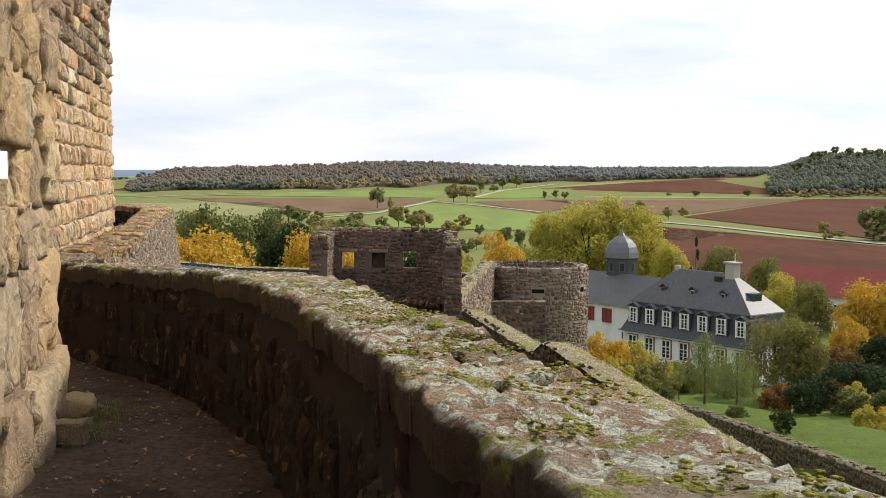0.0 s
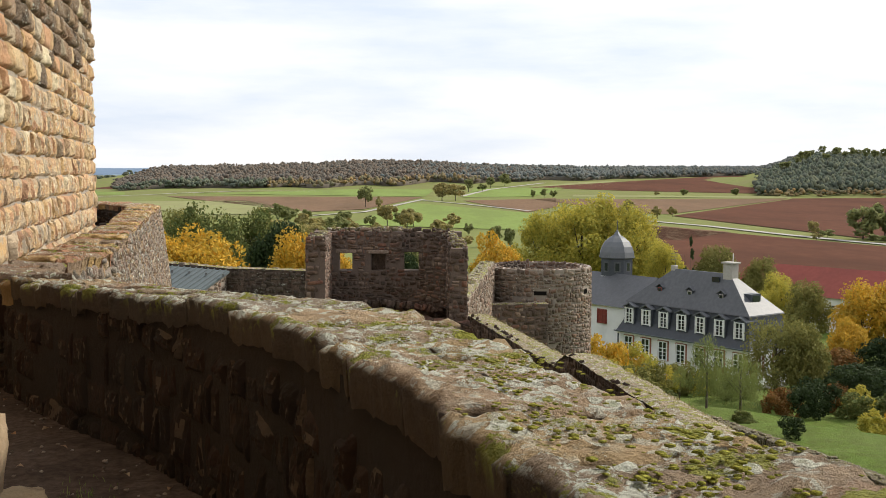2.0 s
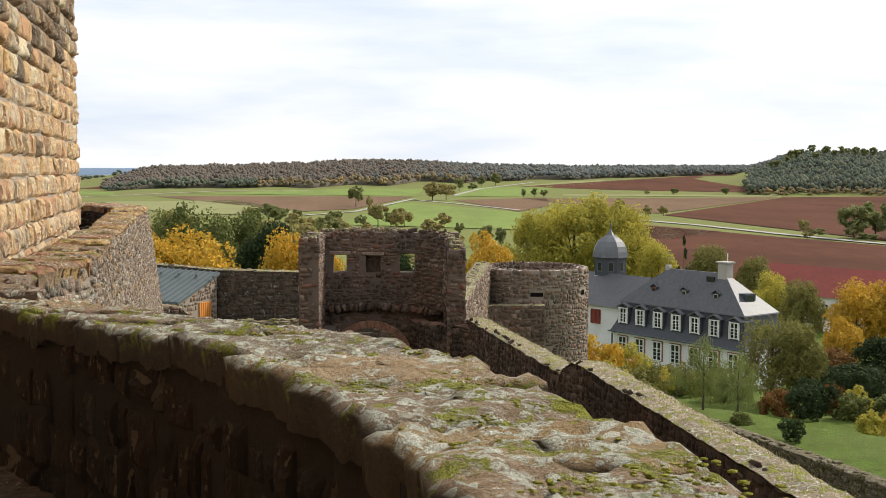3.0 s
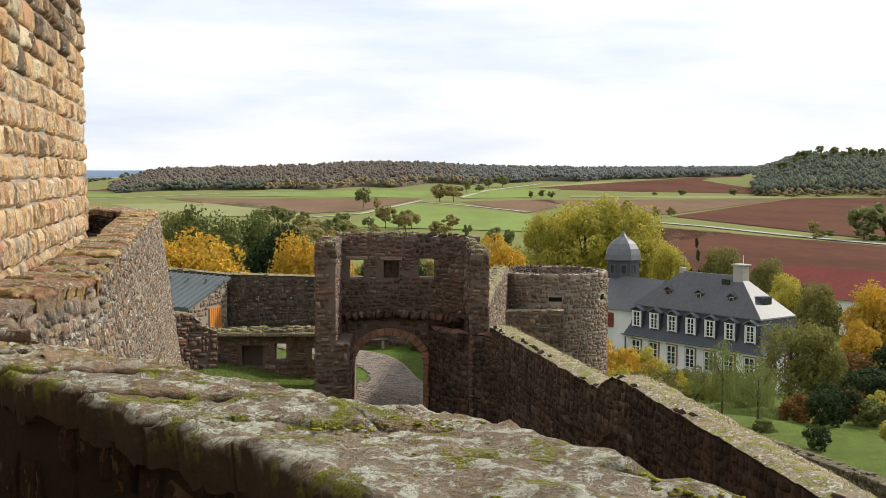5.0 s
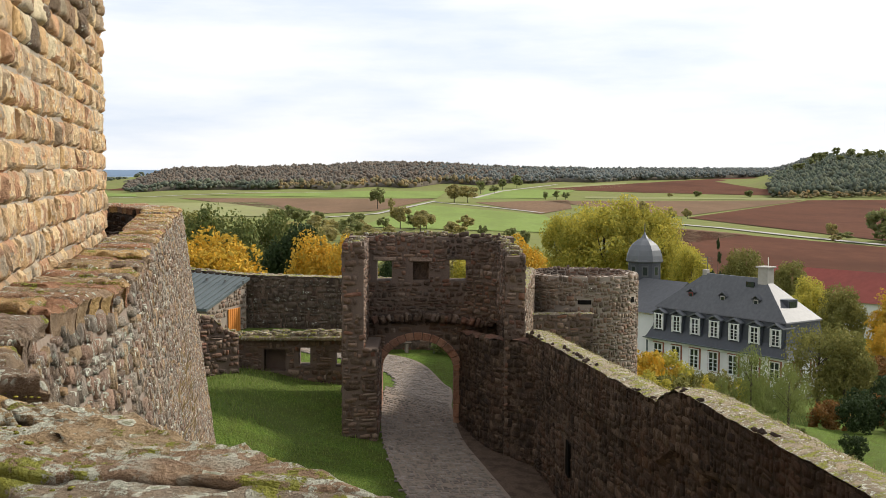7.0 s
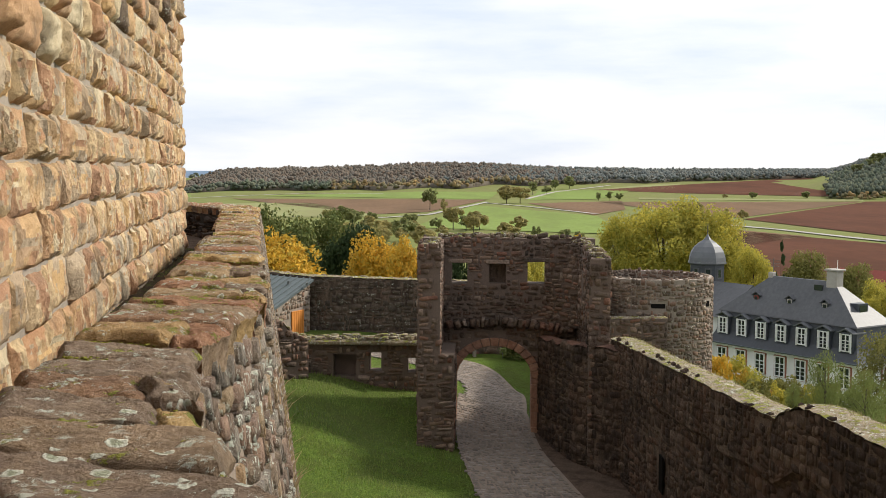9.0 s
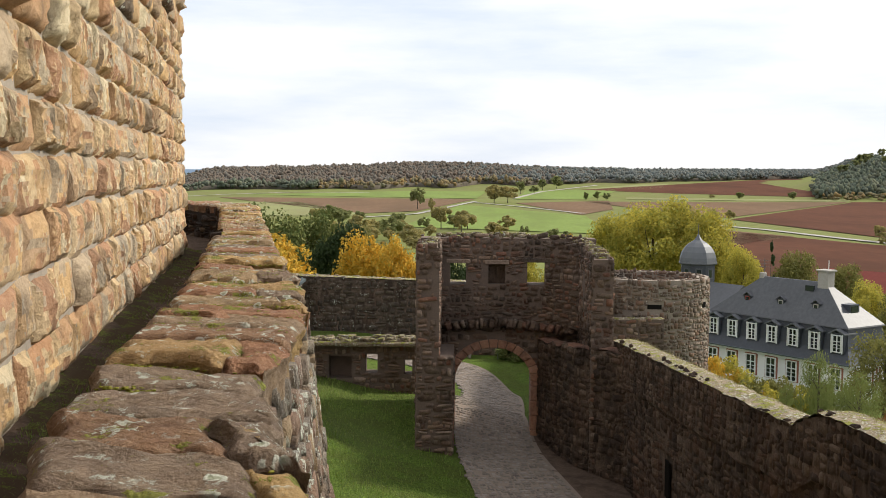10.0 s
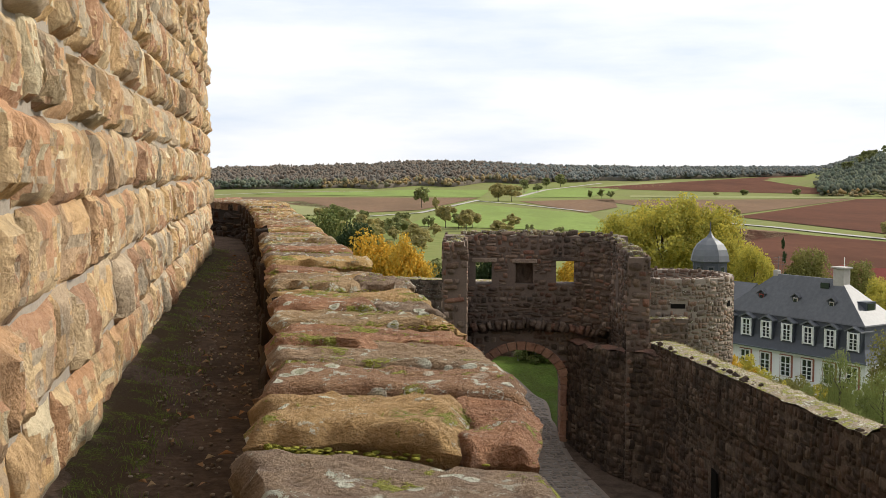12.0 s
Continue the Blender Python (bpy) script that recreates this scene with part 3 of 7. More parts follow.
def flat(origin, udir, normal, vdir=(0, 0, 1)):
    o, ud, n, vd = (np.array(a, float) for a in (origin, udir, normal, vdir))
    return lambda u, v: (o + ud * u + vd * v, n)


def stone_face(name, surf, u0, u1, v0, v1, course, length, proud, material, parent, seed, skip=None, top=None, label="", single=None, limit=300):
    vs, fs = stones(surf, u0, u1, v0, v1, course * 1.3, length * 1.0, proud * 0.4, random.Random(seed), skip, top=top, split=0.2, gap=0.006)
    if single is not None:
        vs, fs = split_stones(vs, fs, single, limit, "stone", material, parent)
        if not vs:
            return None
    ob = mesh_object(name, vs, fs, material, parent, smooth=True, label=label)
    ob["kind"] = "stuff"
    return ob


# ---- parapet of the wall walk ----
# inner edge, outer edge and height of the coping, from behind the start to beyond the tower
RIM = [(0.42, -1.5, 0.95, -1.5, 1.12), (0.32, 0.6, 0.78, 0.6, 1.09), (0.22, 1.5, 0.64, 1.55, 1.06), (0.04, 2.2, 0.45, 2.4, 1.035), (-0.19, 3.3, 0.2, 3.45, 1.005), (-0.52, 4.5, -0.09, 4.6, 0.97),
       (-0.82, 5.58, -0.3, 5.63, 0.918), (-1.33, 6.67, -0.55, 6.47, 0.869), (-1.77, 7.35, -0.9, 7.18, 0.824), (-2.24, 7.95, -1.5, 7.8, 0.785), (-2.65, 8.52, -2.1, 8.45, 0.76), (-3.15, 9.4, -2.68, 9.25, 0.73)]
RIM += [(-3.42, 10.2, -2.97, 10.1, 0.70), (-3.58, 11, -3.17, 10.9, 0.68), (-3.7, 11.85, -3.22, 11.8, 0.67), (-3.86, 12.9, -3.33, 12.9, 0.65), (-4.4, 15.7, -3.9, 15.7, 0.63), (-5.2, 19.8, -4.72, 19.8, 0.61),
        (-6.3, 25.0, -5.75, 25.0, 0.58), (-7.0, 27.9, -6.35, 28.3, 0.575), (-8.0, 29.5, -7.5, 30.2, 0.57), (-10, 30.8, -9.8, 31.5, 0.565), (-13, 31.5, -13, 32.2, 0.56)]
rim_at, RIM_LEN = along([((a + c) / 2, (b + d) / 2, z) for a, b, c, d, z in RIM])
rim_acc = [0.0]
for p, q in zip(RIM, RIM[1:]):
    rim_acc.append(rim_acc[-1] + math.hypot((q[0] + q[2] - p[0] - p[2]) / 2, (q[1] + q[3] - p[1] - p[3]) / 2))
RIM_A = np.array(RIM)


RIM_STEP = 0.02
RIM_TABLE = np.stack([np.interp(np.arange(0, RIM_LEN + 0.2, RIM_STEP), rim_acc, RIM_A[:, i]) for i in range(5)], axis=1)
RIM_LAST = len(RIM_TABLE) - 2


def rim(s):
    """Inner edge, outer edge (plan) and height of the coping at s metres along the parapet."""
    k = min(max(s / RIM_STEP, 0.0), RIM_LAST)
    i = int(k)
    c = RIM_TABLE[i] + (RIM_TABLE[i + 1] - RIM_TABLE[i]) * (k - i)
    return c[0:2], c[2:4], float(c[4])


def floor_z(y):
    return float(np.interp(y, [-2, 5, 8, 13, 26, 40], [0.2, 0.12, 0.08, 0.0, -0.04, -0.04]))


def side(s, inner):
    i, o, _ = rim(s)
    i2, o2, _ = rim(min(s + 0.05, RIM_LEN))
    a, b = (i, i2) if inner else (o, o2)
    d = b - a
    d = d / max(1e-6, math.hypot(d[0], d[1]))
    n = np.array([d[1], -d[0], 0.0])      # to the right of the way along: outwards
    return a, (-n if inner else n)


parapet = tagged(empty("parapet_wall", -2, 8, 0), "rough rubble parapet wall of the castle walk, shade-coloured inside and lichened on top", "wall", kind="structure")
parapet.matrix_basis = Matrix.Identity(4)
BATTER = 0.13
vs, fs = [], []
n_core = 160
for k in range(n_core + 1):
    s = RIM_LEN * k / n_core
    i, o, z = rim(s)
    a, ni = side(s, True)
    b, no = side(s, False)
    zf = floor_z(i[1])
    ring = [np.array([*i, zf - 0.3]) - ni * 0.03, np.array([*i, z - 0.1]) - ni * 0.03, np.array([*o, z - 0.1]) - no * 0.002]
    for zz in (z - 1.5, z - 4, z - 8.5):
        ring.append(np.array([*o, zz]) + no * (BATTER * (z - zz) - 0.002))
    vs += ring
    if k:
        m = len(ring)
        for j in range(m - 1):
            fs.append(((k - 1) * m + j, k * m + j, k * m + j + 1, (k - 1) * m + j + 1))
mesh_object("core", vs, fs, m_mortar_rubble, parapet, label="grey-brown lime mortar core")
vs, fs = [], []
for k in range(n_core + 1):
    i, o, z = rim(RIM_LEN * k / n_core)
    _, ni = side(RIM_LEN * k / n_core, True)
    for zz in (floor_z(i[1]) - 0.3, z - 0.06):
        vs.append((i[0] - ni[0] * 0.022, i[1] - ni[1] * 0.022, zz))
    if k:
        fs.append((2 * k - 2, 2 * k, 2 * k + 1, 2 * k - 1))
mesh_object("inner_core", vs, fs, m_inner, parapet, label="mortar in the shade-darkened rubble colour")


def inner_surf(u, v):
    a, n = side(u, True)
    return np.array([a[0], a[1], v]), n


def outer_surf(u, v):
    a, n = side(u, False)
    z = rim(u)[2]
    q = np.array([a[0], a[1], v]) + n * BATTER * (z - v)
    return q, n


def s_of_y(y):
    return float(np.interp(y, [(r[1] + r[3]) / 2 for r in RIM], rim_acc))


# outer face: rubble, joined
vs, fs = stones(outer_surf, s_of_y(6.6), s_of_y(29), -5.4, 0.66, 0.095, 0.135, 0.009, random.Random(5), gap=0.003, inset=0.22, split=0.25, top=lambda u: rim(u)[2] - 0.09)
vs, fs = split_stones(vs, fs, lambda p: 8.6 < p[1] < 13.2 and p[2] > -0.6, 300, "rubble_stone", m_outer, parapet)
more_v, more_f = stones(outer_surf, s_of_y(-1.2), s_of_y(6.6), -5.4, 1.0, 0.2, 0.3, 0.02, random.Random(15), top=lambda u: rim(u)[2] - 0.12)
fs += [tuple(len(vs) + k for k in f) for f in more_f]
vs += more_v
tagged(mesh_object("outer_face", vs, fs, m_outer, parapet, smooth=True, label="grey and brown rubble stones with lichen"), kind="stuff")
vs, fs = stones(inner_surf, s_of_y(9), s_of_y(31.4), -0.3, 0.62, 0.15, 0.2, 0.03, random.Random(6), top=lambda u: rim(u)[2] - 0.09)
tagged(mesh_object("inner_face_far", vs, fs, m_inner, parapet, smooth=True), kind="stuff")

# ---- wall walk floor ----
vs, fs = [], []
ny, nx = 110, 16
for j in range(ny + 1):
    y = -2.5 + 33.5 * (j / ny)
    xr = float(np.interp(y, [r[1] for r in RIM], [r[0] for r in RIM])) + 0.1
    xl = float(np.interp(y, [-3, 6.4, 12.85, 25, 26, 27, 28], [-3.4, -3.5, -4.7, -7.0, -8, -10, -13]))
    for i in range(nx + 1):
        x = lerp(xl, xr, i / nx)
        z = floor_z(y) + 0.025 * noise.noise((x * 1.7, y * 1.7, 0)) + 0.012 * noise.noise((x * 7, y * 7, 3)) + 0.05 * smooth01(1 - (x - xl) / 0.35)
        vs.append((x, y, z))
for j in range(ny):
    for i in range(nx):
        k = j * (nx + 1) + i
        fs.append((k, k + 1, k + nx + 2, k + nx + 1))
tagged(mesh_object("floor", vs, fs, m_path, smooth=True), "trodden dark earth floor of the wall walk", "path", kind="structure")

# ---- keep wall beside the walk ----
KEEP = [(-3.1, 4.2), (-3.45, 6.5), (-4.05, 9.7), (-4.62, 12.85), (-5.42, 17.0), (-6.08, 20.8), (-6.72, 24.3), (-7.0, 25.1), (-7.7, 26.0), (-9.0, 26.9), (-12, 28)]
keep_at, KEEP_LEN = along(KEEP)


def keep_surf(u, v):
    p, d = keep_at(u)
    n = np.array([d[1], -d[0], 0.0])
    return np.array([p[0], p[1], v]) - n * 0.012 * v, n


keep = tagged(empty("wall_keep"), "tall keep wall of bossed warm sandstone blocks", "wall", kind="structure")
vs, fs = [], []
for k in range(81):
    u = KEEP_LEN * k / 80
    for v in (-0.4, 2, 4, 6, 9):
        q, n = keep_surf(u, v)
        vs.append(q + n * 0.004)
    if k:
        for j in range(4):
            fs.append(((k - 1) * 5 + j, k * 5 + j, k * 5 + j + 1, (k - 1) * 5 + j + 1))
mesh_object("core", vs, fs, m_mortar, keep, label="pale lime mortar")


def boss_mesh(name, seed):
    """A bossed block, 1 x 1 on its face, 1 deep, with a rough pillowed front."""
    r = random.Random(seed)
    nu, nv = 16, 12
    off = Vector((r.uniform(0, 50), r.uniform(0, 50), r.uniform(0, 50)))
    vs, fs = [], []
    planes = [(r.uniform(0.62, 1.05), r.uniform(-0.95, 0.95), r.uniform(-1.0, 0.7)) for _ in range(r.randint(3, 6))] + [(r.uniform(0.7, 0.9), r.uniform(-0.3, 0.3), r.uniform(-0.3, 0.2))]
    margin = r.uniform(0.035, 0.09)
    for j in range(nv + 1):
        for i in range(nu + 1):
            a, b = i / nu, j / nv
            e = min(a, 1 - a, b * 0.8, (1 - b) * 0.8) + 0.02 * noise.noise(Vector((a * 4, b * 4, 2)) + off)
            pil = smooth01((e - margin * 0.25) / (margin * 2.0)) ** 0.6
            wu, wv = a - 0.5 + 0.1 * noise.noise(Vector((a * 3, b * 3, 5)) + off), b - 0.5 + 0.1 * noise.noise(Vector((a * 3, b * 3, 8)) + off)
            body = min(c + gu * wu + gv * wv for c, gu, gv in planes)
            rough = noise.fractal(Vector((a * 2.6, b * 2.2, 0)) + off, 0.75, 2.1, 5)
            chip = noise.fractal(Vector((a * 8.5, b * 7.0, 9)) + off, 0.6, 2.1, 4)
            d = 0.06 + pil * max(0.06, body + 0.2 * rough + 0.1 * chip) + 0.03 * chip
            w = 0.05
            au = a - 0.5 + w * noise.noise(Vector((b * 3, i, 1)) + off) * (1 if i in (0, nu) else 0.4)
            bv = b - 0.5 + w * noise.noise(Vector((a * 3, j, 7)) + off) * (1 if j in (0, nv) else 0.4)
            vs.append((au, d, bv))
    for j in range(nv):
        for i in range(nu):
            k = j * (nu + 1) + i
            fs.append((k, k + 1, k + nu + 2, k + nu + 1))
    rimv = [i for i in range(nu + 1)] + [(j + 1) * (nu + 1) - 1 for j in range(1, nv + 1)] + [nv * (nu + 1) + i for i in range(nu - 1, -1, -1)] + [j * (nu + 1) for j in range(nv - 1, 0, -1)]
    base = len(vs)
    for k in rimv:
        vs.append((vs[k][0], -0.6, vs[k][2]))
    m = len(rimv)
    for i in range(m):
        fs.append((rimv[(i + 1) % m], rimv[i], base + i, base + (i + 1) % m))
    me = bpy.data.meshes.new(name)
    me.from_pydata(vs, [], [f[::-1] for f in fs])
    me.materials.append(m_sand)
    me.polygons.foreach_set("use_smooth", [True] * len(me.polygons))
    me.update()
    me.set_sharp_from_angle(angle=0.55)
    return me


BOSS = [boss_mesh("bossed_block", 100 + i) for i in range(18)]
rng = random.Random(11)
COURSES = [-0.27, 0.03, 0.34, 0.66, 0.98, 1.28, 1.56, 1.87, 2.2, 2.5, 2.82, 3.1, 3.42, 3.72, 4.02, 4.35, 4.66, 4.98, 5.3, 5.6, 5.95]
keep_far, keep_top = ([], []), ([], [])
for z0, z1 in zip(COURSES, COURSES[1:]):
    u = rng.uniform(-0.4, 0)
    while u < KEEP_LEN - 1.5:
        w = rng.choice((0.2, 0.28, 0.34, 0.42, 0.5, 0.6, 0.72)) * rng.uniform(0.9, 1.1)
        p, d = keep_at(u + w / 2)
        n = np.array([d[1], -d[0], 0.0])
        y = p[1]
        h = z1 - z0
        if y > 6.6 and z0 < 2.4 + 0.26 * max(0, y - 9.5):
            near = y < 26 and z0 < 1.0 + 0.165 * (y - 9.5)
            q, _ = keep_surf(u + w / 2, (z0 + z1) / 2)
            depth = rng.uniform(0.04, 0.105)
            m = Matrix(((-d[0], n[0], 0, q[0]), (-d[1], n[1], 0, q[1]), (0, 0, 1, q[2] + rng.uniform(-0.022, 0.022)), (0, 0, 0, 1))) @ Matrix.Rotation(rng.uniform(-0.035, 0.035), 4, "Y") @ Matrix.Diagonal((w - rng.uniform(0.004, 0.02), depth, h - rng.uniform(-0.004, 0.024), 1))
            me = rng.choice(BOSS)
            if near:
                ob = new("block", me)
                ob.parent = keep
                ob.matrix_basis = m
            else:
                heap = keep_top if rng.random() < smooth01((z0 - 2.2) / 1.5) * 0.8 + 0.05 else keep_far
                m = m @ Matrix.Diagonal((1, 1.35, 1, 1))
                base = len(heap[0])
                heap[0].extend([tuple(m @ v.co) for v in me.vertices])
                heap[1].extend([tuple(base + i for i in pl.vertices) for pl in me.polygons])
        u += w
tagged(mesh_object("upper_blocks", *keep_far, m_sand, keep, smooth=True), kind="stuff")
tagged(mesh_object("weathered_blocks", *keep_top, m_sand_old, keep, smooth=True, label="dark weathered upper blocks"), kind="stuff")
haze_plain = patch(((-2500, 4890), (-1120, 4890), (-590, 2300), (-1250, 2300)), 12, 1.0)
tagged(mesh_object("plain", *haze_plain, m_far, smooth=True), "far plain with blue-grey haze in its colour", "plain", kind="structure")


# ---- pier of large blocks beside the start of the walk ----
def lump(name, seed, cuts=6):
    """A rounded rough boulder, 1 x 1 x 1."""
    bm = bmesh.new()
    bmesh.ops.create_cube(bm, size=1.0)
    bmesh.ops.subdivide_edges(bm, edges=bm.edges[:], cuts=cuts, use_grid_fill=True)
    off = Vector((seed * 3.7, seed * 1.3, seed * 2.1))
    for v in bm.verts:
        c = v.co.copy()
        sph = c.normalized() * 0.62
        v.co = c.lerp(sph, 0.22) * (1 + 0.16 * noise.fractal(c * 2.2 + off, 0.9, 2.0, 4) - 0.1 * abs(noise.noise(c * 3.1 + off)))
    me = bpy.data.meshes.new(name)
    bm.to_mesh(me)
    bm.free()
    me.materials.append(m_pier)
    me.polygons.foreach_set("use_smooth", [True] * len(me.polygons))
    return me


LUMPS = [lump("boulder", i, 9) for i in range(8)]
CHIPS = [lump("chip", 20 + i, 2) for i in range(8)]
LUMPS_DARK = []
for me in CHIPS[:6]:
    me = me.copy()
    me.materials.clear()
    me.materials.append(m_gate)
    LUMPS_DARK.append(me)
pier = tagged(empty("wall_pier"), "rough doorway pier of large weathered sandstone blocks", "wall", kind="structure")
PIER = [(-0.1, 0.5, 0.5, 0.7), (0.4, 0.55, 0.5, 0.95), (0.95, 0.28, 0.42, 0.8), (1.22, 0.32, 0.4, 0.8), (1.5, 0.33, 0.45, 0.8), (1.82, 0.36, 0.45, 0.8), (2.15, 0.34, 0.45, 0.8), (2.5, 0.36, 0.45, 0.8), (2.84, 0.36, 0.45, 0.8)]
rng = random.Random(21)
for z, h, w, ln in PIER:
    y = 6.42 + rng.uniform(-0.08, 0.05)
    first = True
    while y > 3.2:
        l = ln * rng.uniform(0.55, 1.0) * (0.8 if z > 0.9 else 1.0)
        x = -2.0 + (6.4 - y) * 0.2 + (0.04 if z < 0.4 else 0) + rng.uniform(-0.03, 0.03)
        ob = new("block", rng.choice(LUMPS))
        ob.parent = pier
        ob.matrix_basis = Matrix.Translation((x - w * 0.5, y - l / 2, z + h / 2 + 0.08)) @ Matrix.Rotation(0.2, 4, "Z") @ Matrix.Diagonal((w * 1.12, l * 1.04, h * 1.06, 1))
        y -= l
for x, y, z, s in ((-1.9, 6.2, 0.16, 0.2), (-1.78, 5.7, 0.14, 0.18)):
    ob = new("block", rng.choice(LUMPS))
    ob.parent = pier
    ob.matrix_basis = Matrix.Translation((x, y, z)) @ Matrix.Rotation(s * 9, 4, "Z") @ Matrix.Diagonal((s, s * 1.2, s * 0.9, 1))
# Unseen height is added to this core to keep skylight off the walk.
boxed("core", m_mortar, pier, (-3.5, -2.3, 3.0, 6.25, -0.2, 8.0))
sign = tagged(empty("wall_sign", -1.74, 4.52, 1.53), "small white notice plate fixed to the stone pier", "sign")
sign.matrix_basis = pose(-1.655, 4.55, 1.49, 0, 0, -11)
boxed("plate", m_frame, sign, (-0.012, 0.012, -0.07, 0.07, -0.055, 0.055), 0.002)
boxed("bracket", m_iron, sign, (-0.2, -0.012, -0.02, 0.02, -0.02, 0.02))

# ---- unseen walls added behind the start to block light ----
back = tagged(empty("wall_light_blocker"), "plain stone block added out of view to shade the walk", "wall", kind="structure")
boxed("masonry", m_mortar_grey, back, (-9, 1.6, -5.5, -3.2, -8, 9))
boxed("keep_return", m_mortar_grey, back, (-9, -3.0, -3.2, 4.4, -1, 9))

# ---- gatehouse ----
def wall_cells(name, xs, zs, holes, y0, y1, material, parent, label="", m=None):
    """A wall in the x-z plane from y0 to y1, with rectangular holes (x0, x1, z0, z1)."""
    xs, zs = sorted(set(xs) | {h[i] for h in holes for i in (0, 1)}), sorted(set(zs) | {h[i] for h in holes for i in (2, 3)})
    solid = [[not any(h[0] <= (a + b) / 2 <= h[1] and h[2] <= (c + d) / 2 <= h[3] for h in holes) for c, d in zip(zs, zs[1:])] for a, b in zip(xs, xs[1:])]
    bm = bmesh.new()
    made = {}

    def v(i, j, k):
        if (i, j, k) not in made:
            made[i, j, k] = bm.verts.new((xs[i], y1 if k else y0, zs[j]))
        return made[i, j, k]
    for i in range(len(xs) - 1):
        for j in range(len(zs) - 1):
            if not solid[i][j]:
                continue
            bm.faces.new((v(i, j, 0), v(i + 1, j, 0), v(i + 1, j + 1, 0), v(i, j + 1, 0)))
            bm.faces.new((v(i, j, 1), v(i, j + 1, 1), v(i + 1, j + 1, 1), v(i + 1, j, 1)))
            for di, dj, e in ((-1, 0, ((i, j), (i, j + 1))), (1, 0, ((i + 1, j + 1), (i + 1, j))), (0, -1, ((i + 1, j), (i, j))), (0, 1, ((i, j + 1), (i + 1, j + 1)))):
                a, b = i + di, j + dj
                if not (0 <= a < len(xs) - 1 and 0 <= b < len(zs) - 1 and solid[a][b]):
                    (p, q), (r, s) = e
                    bm.faces.new((v(p, q, 0), v(p, q, 1), v(r, s, 1), v(r, s, 0)))
    if m is not None:
        bmesh.ops.transform(bm, matrix=m, verts=bm.verts[:])
    return part(name, bm, material, parent, label)


def ragged(base, amp, scale, seed):
    return lambda u: base + amp * noise.noise((u * scale, seed, 0.5)) + 0.4 * amp * noise.noise((u * scale * 3.7, seed, 4.5))


def in_rects(rects, grow=0.0):
    def test(u, v, hu, hv):
        return any(a - hu * 0.75 - grow < u < b + hu * 0.75 + grow and c - hv * 0.75 - grow < v < d + hv * 0.75 + grow for a, b, c, d in rects)
    return test


# mossy ragged crown of stones
rng = random.Random(41)


def crown_stones(parent, line, count, size, seed, material):
    rg = random.Random(seed)
    at, ln = along(line)
    vs, fs = [], []
    for i in range(count):
        me = rg.choice(CHIPS)
        p, d = at(ln * (i + rg.random() * 0.8) / count)
        m = Matrix.Translation((p[0] + rg.uniform(-1, 1) * size * 0.6, p[1] + rg.uniform(-1, 1) * size * 0.6, p[2] + rg.uniform(-0.3, 0.25) * size)) @ Matrix.Rotation(rg.uniform(0, 6.28), 4, "Z") @ Matrix.Diagonal((size * rg.uniform(0.7, 1.6), size * rg.uniform(0.6, 1.2), size * rg.uniform(0.35, 0.7), 1))
        b = len(vs)
        vs += [tuple(m @ v.co) for v in me.vertices]
        fs += [tuple(b + k for k in pl.vertices) for pl in me.polygons]
    ob = mesh_object("rubble_top", vs, fs, material, parent, smooth=True, label="mossy loose top stones")
    ob["kind"] = "stuff"
    return ob


